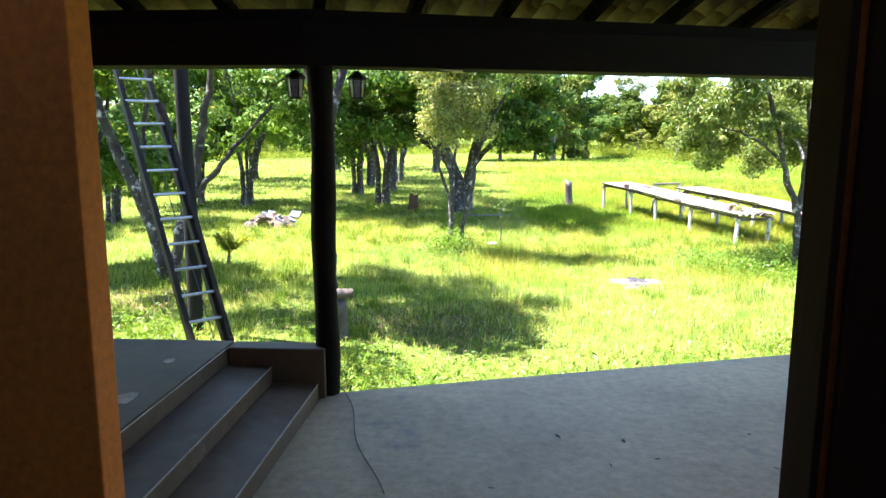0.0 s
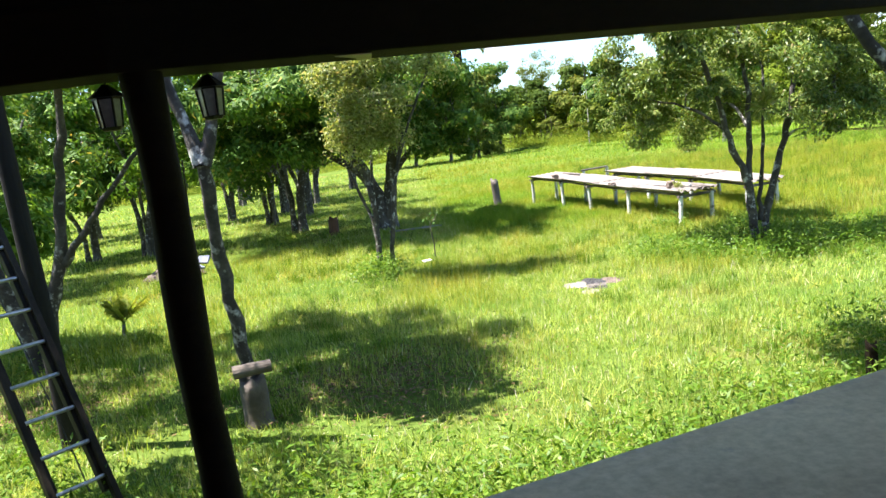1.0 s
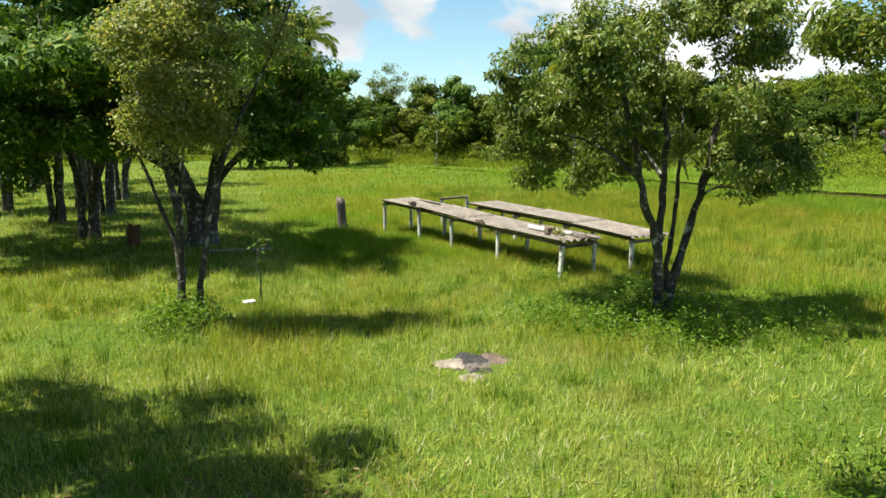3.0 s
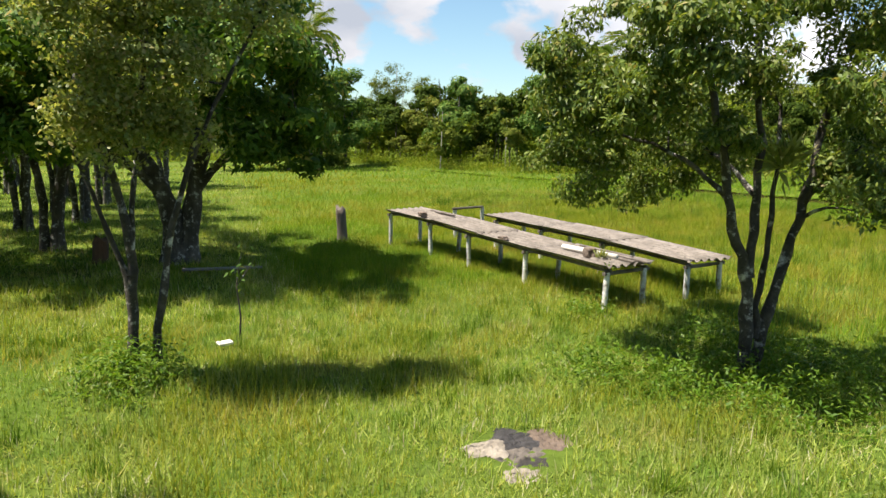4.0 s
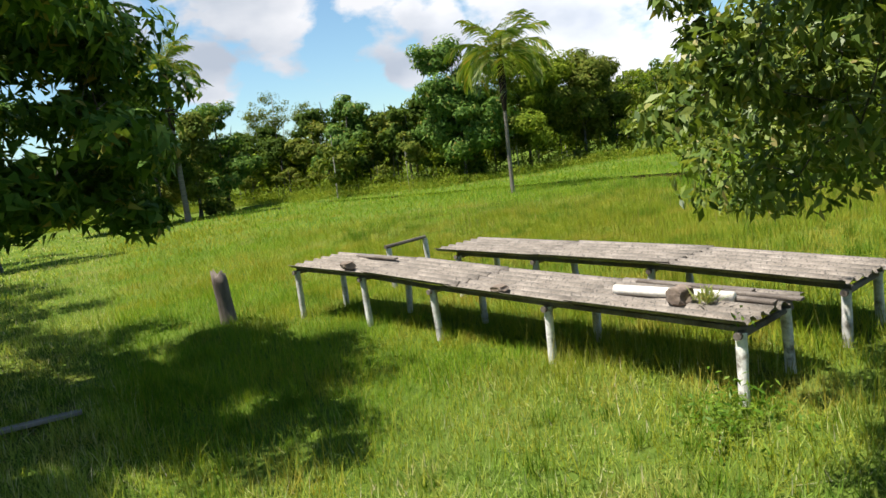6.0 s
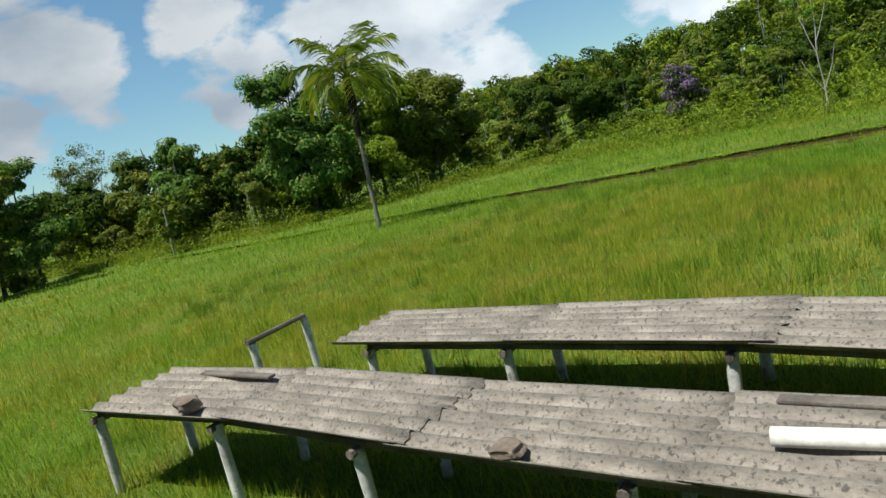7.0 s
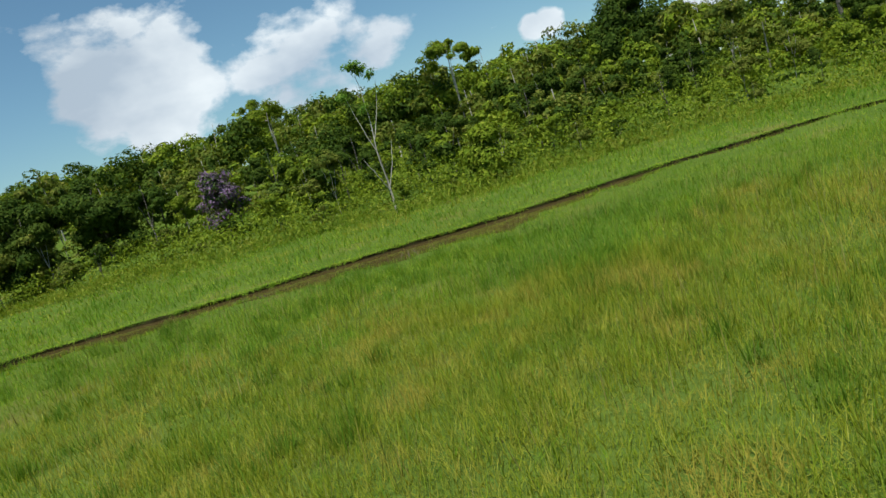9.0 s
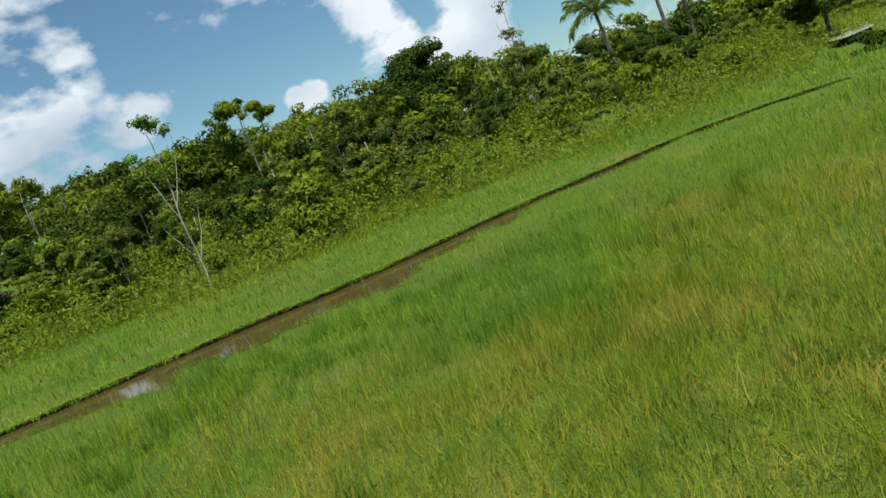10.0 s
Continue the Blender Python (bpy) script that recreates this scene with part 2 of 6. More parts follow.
M_BARK_LICHEN = surface("lichen_spotted_bark", [(0.35, (0.026, 0.021, 0.016)), (0.55, (0.055, 0.047, 0.037)), (0.72, (0.12, 0.105, 0.085))], 3.5, 28.0, 0.9, 0.8, 0.02, stain=((0.52, 0.51, 0.46), 6.0, 0.55))
M_BARK_PALE = surface("pale_bark", [(0.3, (0.22, 0.20, 0.17)), (0.7, (0.48, 0.46, 0.41))], 2.0, 20.0, 0.85, 0.5, 0.01, stretch=(1, 1, 0.4))
M_BARK_PALM = surface("palm_bark", [(0.3, (0.085, 0.075, 0.06)), (0.7, (0.20, 0.18, 0.15))], 3.0, 18.0, 0.9, 0.8, 0.02, stretch=(0.4, 0.4, 3.0))
M_BOOT = surface("dark_palm_fibre", [(0.3, (0.012, 0.009, 0.006)), (0.7, (0.036, 0.027, 0.018))], 4.0, 26.0, 0.95, 0.9, 0.03, stretch=(1, 1, 0.3))
M_BOOT.node_tree.nodes["Principled BSDF"].inputs["Specular IOR Level"].default_value = 0.05
M_DEADWOOD = surface("weathered_stump", [(0.3, (0.07, 0.055, 0.045)), (0.7, (0.19, 0.165, 0.14))], 2.5, 30.0, 0.95, 0.9, 0.02, stretch=(1, 1, 0.15))
M_REDWOOD = surface("broken_reddish_wood", [(0.3, (0.06, 0.032, 0.018)), (0.7, (0.17, 0.085, 0.045))], 3.0, 24.0, 0.95, 0.9, 0.02, stretch=(1, 1, 0.15))
M_LOG = surface("sawn_grey_log", [(0.3, (0.075, 0.06, 0.046)), (0.7, (0.19, 0.16, 0.125))], 4.0, 30.0, 0.9, 0.8, 0.015, stretch=(0.4, 1, 1))
M_WHITEWASH = surface("whitewashed_post", [(0.3, (0.42, 0.42, 0.40)), (0.6, (0.68, 0.68, 0.65))], 3.0, 24.0, 0.85, 0.4, 0.008, stain=((0.15, 0.14, 0.115), 5.0, 0.53), per_object=0.15)
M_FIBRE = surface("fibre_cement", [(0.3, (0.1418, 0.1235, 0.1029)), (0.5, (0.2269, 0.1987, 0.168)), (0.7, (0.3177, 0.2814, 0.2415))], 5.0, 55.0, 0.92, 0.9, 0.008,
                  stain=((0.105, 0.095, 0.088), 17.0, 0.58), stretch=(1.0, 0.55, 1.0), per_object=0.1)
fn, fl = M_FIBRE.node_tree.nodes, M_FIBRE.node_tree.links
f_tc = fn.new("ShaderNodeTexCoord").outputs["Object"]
# Shade of the corrugation troughs painted into the colour, broken by noise.
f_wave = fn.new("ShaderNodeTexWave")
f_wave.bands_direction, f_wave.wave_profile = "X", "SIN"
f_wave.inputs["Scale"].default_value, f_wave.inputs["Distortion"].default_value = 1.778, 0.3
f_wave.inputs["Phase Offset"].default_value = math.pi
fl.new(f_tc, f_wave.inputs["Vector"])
f_valley_noise = noise_node(fn, fl, f_tc, 4.0, 5, 0.7, (1.0, 0.3, 1.0))
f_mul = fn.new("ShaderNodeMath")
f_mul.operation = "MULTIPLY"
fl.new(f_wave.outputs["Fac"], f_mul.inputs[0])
fl.new(f_valley_noise.outputs["Fac"], f_mul.inputs[1])
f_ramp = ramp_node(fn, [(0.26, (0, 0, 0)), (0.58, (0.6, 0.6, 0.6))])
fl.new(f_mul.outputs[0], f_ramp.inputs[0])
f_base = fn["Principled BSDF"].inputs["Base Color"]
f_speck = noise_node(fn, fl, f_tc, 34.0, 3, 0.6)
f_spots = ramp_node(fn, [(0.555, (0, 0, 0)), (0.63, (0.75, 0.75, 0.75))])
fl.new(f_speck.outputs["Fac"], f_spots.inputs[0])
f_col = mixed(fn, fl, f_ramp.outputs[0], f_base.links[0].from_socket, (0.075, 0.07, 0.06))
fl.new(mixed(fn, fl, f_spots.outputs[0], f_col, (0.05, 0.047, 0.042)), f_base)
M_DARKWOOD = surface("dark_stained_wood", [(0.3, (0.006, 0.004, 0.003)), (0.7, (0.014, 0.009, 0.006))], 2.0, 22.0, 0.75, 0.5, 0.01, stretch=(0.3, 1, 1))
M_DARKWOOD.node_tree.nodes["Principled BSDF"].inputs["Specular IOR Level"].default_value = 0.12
M_DARK_COVER = surface("dark_brown_cover", [(0.3, (0.020, 0.008, 0.004)), (0.7, (0.045, 0.017, 0.007))], 2.0, 22.0, 0.9, 0.4, 0.006, stretch=(1, 1, 0.2))
M_DARK_COVER.node_tree.nodes["Principled BSDF"].inputs["Specular IOR Level"].default_value = 0.12
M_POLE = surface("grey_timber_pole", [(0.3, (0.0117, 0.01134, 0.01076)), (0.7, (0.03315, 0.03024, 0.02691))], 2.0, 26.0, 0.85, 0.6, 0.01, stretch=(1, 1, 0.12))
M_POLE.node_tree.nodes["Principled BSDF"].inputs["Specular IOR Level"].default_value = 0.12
M_CONCRETE = surface("smoothed_concrete", [(0.3, (0.4, 0.3216, 0.1722)), (0.55, (0.53, 0.4368, 0.2394)), (0.75, (0.61, 0.5088, 0.2856))], 0.9, 14.0, 0.62, 0.25, 0.006,
                     stain=((0.24, 0.21, 0.17), 2.2, 0.60))
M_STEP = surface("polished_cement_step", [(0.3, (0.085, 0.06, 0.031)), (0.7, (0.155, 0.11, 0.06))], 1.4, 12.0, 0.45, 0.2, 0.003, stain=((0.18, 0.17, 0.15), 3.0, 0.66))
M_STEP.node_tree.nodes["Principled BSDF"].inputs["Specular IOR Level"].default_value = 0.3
M_EDGE = surface("worn_step_edge", [(0.3, (0.34, 0.29, 0.20)), (0.7, (0.50, 0.44, 0.32))], 4.0, 20.0, 0.7)
M_ORANGE = surface("orange_wall_paint", [(0.3, (0.58, 0.145, 0.006)), (0.7, (0.68, 0.18, 0.009))], 0.8, 30.0, 0.8, 0.25, 0.004, stain=((0.38, 0.105, 0.012), 1.5, 0.66))
M_TILE = surface("clay_roof_tile", [(0.3, (0.14, 0.091, 0.0525)), (0.7, (0.238, 0.154, 0.084))], 4.0, 25.0, 0.85, 0.4, 0.006, stain=((0.07, 0.063, 0.035), 5.0, 0.58), per_object=0.25)
M_ALU = surface("dull_aluminium", [(0.3, (0.42, 0.42, 0.43)), (0.7, (0.60, 0.60, 0.61))], 5.0, 40.0, 0.42, 0.1, 0.002, metal=0.9)
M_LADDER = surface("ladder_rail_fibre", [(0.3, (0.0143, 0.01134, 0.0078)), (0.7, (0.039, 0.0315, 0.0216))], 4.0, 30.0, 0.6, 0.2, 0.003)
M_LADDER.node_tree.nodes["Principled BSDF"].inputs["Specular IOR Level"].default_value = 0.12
M_IRON = surface("black_iron", [(0.3, (0.010, 0.010, 0.010)), (0.7, (0.022, 0.021, 0.020))], 6.0, 40.0, 0.5, 0.2, 0.002, metal=0.4)
M_FROST = surface("frosted_pane", [(0.3, (0.30, 0.31, 0.27)), (0.7, (0.46, 0.47, 0.42))], 8.0, 40.0, 0.35, 0.05, 0.001)
M_STONE = surface("brown_grey_stone", [(0.3, (0.10, 0.075, 0.058)), (0.7, (0.24, 0.19, 0.15))], 5.0, 24.0, 0.95, 0.8, 0.02)
M_ASH = surface("pale_ash_and_rubble", [(0.3, (0.16, 0.14, 0.115)), (0.47, (0.11, 0.095, 0.08)), (0.54, (0.03, 0.027, 0.024))], 2.6, 18.0, 0.95, 0.8, 0.03)
M_CHAR = surface("charcoal_crumbs", [(0.3, (0.012, 0.012, 0.013)), (0.7, (0.05, 0.048, 0.048))], 6.0, 30.0, 0.95, 0.9, 0.02, stain=((0.16, 0.15, 0.14), 16.0, 0.66))
M_SAND = surface("pale_sand", [(0.3, (0.19, 0.165, 0.13)), (0.7, (0.29, 0.26, 0.21))], 3.0, 26.0, 0.95, 0.6, 0.01, stain=((0.12, 0.10, 0.08), 7.0, 0.62))
M_DEBRIS = surface("pinkish_debris", [(0.3, (0.075, 0.055, 0.04)), (0.7, (0.15, 0.112, 0.085))], 4.0, 18.0, 0.9, 0.6, 0.02)
M_BLUEBAG = surface("blue_grey_plastic", [(0.3, (0.05, 0.06, 0.10)), (0.7, (0.17, 0.19, 0.25))], 6.0, 20.0, 0.8, 0.4, 0.02)
M_PVC = surface("dirty_white_plastic", [(0.3, (0.62, 0.60, 0.55)), (0.7, (0.78, 0.76, 0.71))], 3.0, 20.0, 0.45, 0.1, 0.002, stain=((0.36, 0.31, 0.24), 4.0, 0.64))
M_WIRE = surface("grey_cable", [(0.3, (0.03, 0.03, 0.03)), (0.7, (0.06, 0.06, 0.06))], 6.0, 30.0, 0.6, 0.1, 0.002)
M_WOODPLANK = surface("grey_plank", [(0.3, (0.16, 0.14, 0.12)), (0.7, (0.32, 0.29, 0.26))], 3.0, 24.0, 0.9, 0.5, 0.006, stretch=(0.2, 1, 1))
m_water, n_, l_, b_ = shader("creek_water")
b_.inputs["Base Color"].default_value = (0.07, 0.052, 0.018, 1)
b_.inputs["Roughness"].default_value = 0.04
b_.inputs["IOR"].default_value = 1.33
bw = n_.new("ShaderNodeBump")
bw.inputs["Strength"].default_value, bw.inputs["Distance"].default_value = 0.02, 0.02
tw = noise_node(n_, l_, n_.new("ShaderNodeTexCoord").outputs["Object"], 5.0, 3, 0.5)
l_.new(tw.outputs["Fac"], bw.inputs["Height"])
l_.new(bw.outputs[0], b_.inputs["Normal"])
M_WATER = m_water
M_POND = surface("pale_pond_water", [(0.3, (0.42, 0.43, 0.40)), (0.7, (0.52, 0.53, 0.50))], 0.5, 6.0, 0.12, 0.05, 0.004)
M_LITTER = leaf_shader("dry_leaf_litter", [(0, (0.075, 0.045, 0.022)), (0.6, (0.15, 0.095, 0.045)), (1, (0.24, 0.165, 0.085))], 0.1, 0.8, spec=0.1)
# Bank face coloured near-black for the shade under its overhanging grass.
M_BANK_SHADE = surface("bank_mud_shade", [(0.3, (0.014, 0.012, 0.006)), (0.7, (0.035, 0.030, 0.014))], 2.5, 18.0, 0.95, 0.8, 0.03)
M_BANK_SHADE.node_tree.nodes["Principled BSDF"].inputs["Specular IOR Level"].default_value = 0.0

# ---- building tools ----


def mesh_np(name, verts, faces, material, smooth=False):
    """A mesh from arrays: faces is one array of equal-sided faces, or a list of such arrays."""
    faces = [np.asarray(f, np.int32) for f in (faces if isinstance(faces, list) else [faces])]
    verts = np.asarray(verts, np.float32)
    me = bpy.data.meshes.new(name)
    me.vertices.add(len(verts))
    me.vertices.foreach_set("co", verts.ravel())
    loops = np.concatenate([f.ravel() for f in faces])
    sides = np.concatenate([np.full(len(f), f.shape[1], np.int32) for f in faces])
    starts = np.concatenate([[0], np.cumsum(sides)[:-1]]).astype(np.int32)
    me.loops.add(len(loops))
    me.loops.foreach_set("vertex_index", loops)
    me.polygons.add(len(sides))
    me.polygons.foreach_set("loop_start", starts)
    me.polygons.foreach_set("loop_total", sides)
    me.update(calc_edges=True)
    if smooth:
        me.polygons.foreach_set("use_smooth", np.ones(len(sides), bool))
    me.materials.append(material)
    return me


def empty(name, at=(0, 0, 0), rz=0.0, **tags):
    ob = new(name)
    ob.empty_display_size = 0.2
    ob.matrix_world = pose(*at, 0, 0, rz)
    return tagged(ob, **tags)


def part(name, bm, material, parent=None, label="", smooth=False):
    """Links a bmesh, or a finished mesh, as one mesh object under a thing or a part."""
    if isinstance(bm, bmesh.types.BMesh):
        me = bpy.data.meshes.new(name)
        bmesh.ops.recalc_face_normals(bm, faces=bm.faces)
        bm.to_mesh(me)
        bm.free()
        me.materials.append(material)
        if smooth:
            me.polygons.foreach_set("use_smooth", np.ones(len(me.polygons), bool))
    else:
        me = bm
    ob = new(name, me)
    ob.parent = parent
    return tagged(ob, label=label)


def box(bm, size, m=None, bevel=0.0):
    made = bmesh.ops.create_cube(bm, size=1.0, matrix=(m or Matrix()) @ Matrix.Diagonal((*size, 1)))
    if bevel:
        edges = {e for v in made["verts"] for e in v.link_edges}
        bmesh.ops.bevel(bm, geom=list(edges), offset=bevel, segments=2, affect="EDGES", profile=0.6)
    return bm


def boxed(size, m=None, bevel=0.0):
    return box(bmesh.new(), size, m, bevel)


def rod(bm, a, b, r1, r2=None, sides=10):
    a, b = Vector(a), Vector(b)
    turn = (b - a).to_track_quat("Z", "Y").to_matrix().to_4x4()
    m = Matrix.Translation((a + b) / 2) @ turn
    bmesh.ops.create_cone(bm, cap_ends=True, segments=sides, radius1=r1, radius2=r1 if r2 is None else r2, depth=(b - a).length, matrix=m)
    return bm


def roughen(bm, amount, scale, seed=0.0):
    for v in bm.verts:
        v.co += Vector(noise.noise_vector(v.co * scale + Vector((seed, seed * 1.7, seed * 0.3)))) * amount
    return bm


def tube(pts, radii, sides=6):
    """Rings along a line: verts and quads, with a tip."""
    pts, radii = np.asarray(pts, float), np.asarray(radii, float)
    way = np.gradient(pts, axis=0)
    way /= np.linalg.norm(way, axis=1)[:, None] + 1e-9
    ref = np.where(np.abs(way[:, 2:3]) > 0.9, [[1.0, 0, 0]], [[0, 0, 1.0]])
    ref = np.repeat(ref[:1], len(pts), 0) if np.abs(way[:, 2]).mean() > 0.6 else ref
    if np.abs(way[:, 2]).mean() > 0.6:
        ref[:] = (1.0, 0.0, 0.0)
    else:
        ref[:] = (0.0, 0.0, 1.0)
    a = np.cross(way, ref)
    a /= np.linalg.norm(a, axis=1)[:, None] + 1e-9
    b = np.cross(way, a)
    ang = np.arange(sides) * 2 * np.pi / sides
    ring = a[:, None] * np.cos(ang)[None, :, None] + b[:, None] * np.sin(ang)[None, :, None]
    verts = (pts[:, None] + ring * radii[:, None, None]).reshape(-1, 3)
    i, j = np.meshgrid(np.arange(len(pts) - 1), np.arange(sides), indexing="ij")
    k = (j + 1) % sides
    faces = np.stack([i * sides + j, i * sides + k, (i + 1) * sides + k, (i + 1) * sides + j], -1).reshape(-1, 4)
    return verts, faces


def joined(pieces):
    """Several (verts, faces) as one."""
    verts, faces, n = [], [], 0
    for v, f in pieces:
        verts.append(v)
        faces.append(np.asarray(f) + n)
        n += len(v)
    return np.concatenate(verts), np.concatenate(faces)


def bent(pts, n=9, wob=0.0, rng=None):
    """A smooth line through the points, with a slight wobble."""
    pts = np.asarray(pts, float)
    t = np.linspace(0, len(pts) - 1, n)
    out = np.stack([np.interp(t, np.arange(len(pts)), pts[:, k]) for k in range(3)], -1)
    for _ in range(2):
        out[1:-1] = (out[:-2] + 2 * out[1:-1] + out[2:]) / 4
    if wob and rng is not None:
        out[1:-1] += rng.normal(0, wob, out[1:-1].shape)
    return out


def leaf_cloud(rng, at, size, width, droop, plain=False, facing=None):
    """A kite-shaped leaf at each place; three-cornered where plain; its upper side towards facing where given."""
    n = len(at)
    d = rng.normal(0, 1, (n, 3))
    d[:, 2] -= droop
    if facing is not None:
        facing = facing / (np.linalg.norm(facing, axis=1)[:, None] + 1e-9)
        d = d - (d * facing).sum(1)[:, None] * facing
    d /= np.linalg.norm(d, axis=1)[:, None]
    s = np.cross(d, facing if facing is not None else rng.normal(0, 1, (n, 3)) + np.array([0, 0, 1.5]))
    s /= np.linalg.norm(s, axis=1)[:, None] + 1e-9
    ln = size * rng.uniform(0.65, 1.35, (n, 1))
    mid = at + d * ln * 0.45
    up = np.cross(s, d) * ln * 0.10
    if plain:
        v = np.stack([at - s * ln * width, at + s * ln * width + up, at + d * ln], 1).reshape(-1, 3)
        return v, np.arange(n * 3).reshape(-1, 3)
    v = np.stack([at, mid + s * ln * width + up, at + d * ln, mid - s * ln * width + up], 1).reshape(-1, 3)
    f = np.arange(n * 4).reshape(-1, 4)
    return v, f


def grow(rng, stems, crown, tips, wob=0.10, shell=2.2, limb_r=0.02, every=1):
    """Limbs from the stems to points spread in the crown's ellipsoids. Returns tubes, and the tips."""
    pieces, nodes, radii = [], [], []
    for pts, r0, r1, sides in stems:
        line = bent(pts, max(6, 3 * len(pts)), 0.012, rng)
        rr = np.linspace(r0, r1, len(line)) * (1 + 0.12 * np.sin(np.arange(len(line)) * 2.1))
        rr[0] *= 1.35
        pieces.append(tube(line, rr, sides))
        nodes += list(line[len(line) // 3:])
        radii += list(rr[len(line) // 3:])
    ends = []
    vol = np.array([c[3] * c[4] * c[5] for c in crown])
    pick = rng.choice(len(crown), tips, p=vol / vol.sum())
    for k in pick:
        c = np.array(crown[k][:3])
        d = rng.normal(0, 1, 3)
        d /= np.linalg.norm(d)
        ends.append(c + d * np.array(crown[k][3:6]) * rng.uniform(0.05, 1) ** (1 / shell))
    ends = np.array(ends)
    heart = ends[rng.choice(tips, max(3, tips // 6), replace=False)]
    near = np.argmin(np.linalg.norm(ends[:, None] - heart[None], axis=2), 1)
    pull = rng.uniform(0.25, 0.75, (tips, 1))
    ends = ends * (1 - pull) + heart[near] * pull
    mid_all = ends.mean(0)
    ends = mid_all + (ends - mid_all) * rng.uniform(0.95, 1.18, (tips, 1))
    order = np.argsort([np.min(np.linalg.norm(np.array(nodes) - e, axis=1)) for e in ends])
    for rank, o in enumerate(order):
        if rank % every:
            continue
        e = ends[o]
        na = np.array(nodes)
        away = np.linalg.norm(na - e, axis=1) + 1.2 * np.maximum(0, na[:, 2] - e[2])
        j = int(np.argmin(away))
        a, dist = na[j], np.linalg.norm(na[j] - e)
        mid = (a + e) / 2 + rng.normal(0, wob, 3) * dist + np.array([0, 0, 0.08 * dist])
        line = bent([a, mid, e], 5)
        r0 = min(radii[j] * 0.75, limb_r * (0.5 + dist))
        rr = np.linspace(r0, 0.005, 5)
        pieces.append(tube(line, rr, 5))
        nodes += list(line[1:])
        radii += list(rr[1:])
    return pieces, ends, np.array(nodes)


def make_tree(name, at, stems, crown, tips, per_tip, leaf, width, droop, leaf_mat, bark, seed, label, category="tree", group="", spread=0.3, wob=0.10, limb_r=0.02, shell=2.2, every=1, plain=False, order=1.0):
    rng = np.random.default_rng(seed)
    root = empty(name, at, label=label, category=category, group=group)
    pieces, ends, nodes = grow(rng, stems, crown, tips, wob, shell, limb_r, every)
    v, f = joined(pieces)
    part("trunk", mesh_np("trunk", v, f, bark, True), bark, root)
    c = np.repeat(ends, per_tip, 0)
    puff = rng.normal(0, 1, c.shape)
    puff /= np.maximum(1.0, np.linalg.norm(puff, axis=1) / 1.5)[:, None]
    c = c + puff * np.array([spread, spread, spread * 0.6]) * 0.85 * rng.choice((0.6, 1.0, 1.35), (len(ends), 1)).repeat(per_tip, 0)
    out = c - ends.mean(0)
    out /= np.linalg.norm(out, axis=1)[:, None] + 1e-9
    facing = order * (puff + 0.5 * out + np.array([0, 0, 0.6])) + rng.normal(0, 0.55, c.shape)
    v, f = leaf_cloud(rng, c, leaf, width, droop, plain, facing)
    part("crown", mesh_np("crown", v, f, leaf_mat), leaf_mat, root)
    return root


def value_noise(x, y, scale, seed):
    r = np.random.default_rng(seed).uniform(0, 1, (64, 64))
    u, v = np.asarray(x) / scale + 500.3, np.asarray(y) / scale + 500.7
    i, j = np.floor(u).astype(int), np.floor(v).astype(int)
    a, b = u - i, v - j
    a, b = a * a * (3 - 2 * a), b * b * (3 - 2 * b)
    i, j, i1, j1 = i % 64, j % 64, (i + 1) % 64, (j + 1) % 64
    return (r[i, j] * (1 - a) + r[i1, j] * a) * (1 - b) + (r[i, j1] * (1 - a) + r[i1, j1] * a) * b

# ---- ground ----
CREEK_AT, CREEK_WAY = np.array([25.6, 36.0]), np.array([0.33, -0.944])


def creek_bend(along):
    """The creek turns aside downstream."""
    e = np.maximum(0, along - 19)
    return np.where(e < 9, 0.055 * e * e, 4.455 + 0.99 * (e - 9))


def creek_off(x, y):
    """Signed distance to the creek's middle line, with its windings."""
    along = (x - CREEK_AT[0]) * CREEK_WAY[0] + (y - CREEK_AT[1]) * CREEK_WAY[1]
    off = (x - CREEK_AT[0]) * -CREEK_WAY[1] + (y - CREEK_AT[1]) * CREEK_WAY[0]
    return off + 0.35 * np.sin(along * 0.23) + 0.15 * np.sin(along * 0.71 + 1) + creek_bend(along)


def creek_near(x, y):
    """Where the near bank lies: a ditch that widens to a shallow pool and narrows again."""
    along = (x - CREEK_AT[0]) * CREEK_WAY[0] + (y - CREEK_AT[1]) * CREEK_WAY[1]
    s = np.clip((along + 8) / 6, 0, 1) * np.clip((16 - along) / 7, 0, 1)
    return 0.40 - 1.35 * s * s * (3 - 2 * s) + 0.12 * np.sin(along * 1.3) + (0.4 + 1.1 * s) * (value_noise(x, y, 1.1, 71) - 0.5) + (0.3 + 0.4 * s) * (value_noise(x, y, 0.35, 72) - 0.5)


def hill(x, y):
    """A wooded slope that rises behind the creek and flattens towards its ridge."""
    rise = 8.6 * (1 - np.exp(-np.maximum(0, x - 44) / 40))
    s2 = np.clip((y - 75) / 80, 0, 1)
    fade = np.clip((y + 12) / 36, 0, 1)
    rise = rise * (1 - 0.26 * np.exp(-((y - 30) / 17) ** 2))
    return rise * (0.15 + 0.85 * fade * fade * (3 - 2 * fade)) + s2 * s2 * 4.0


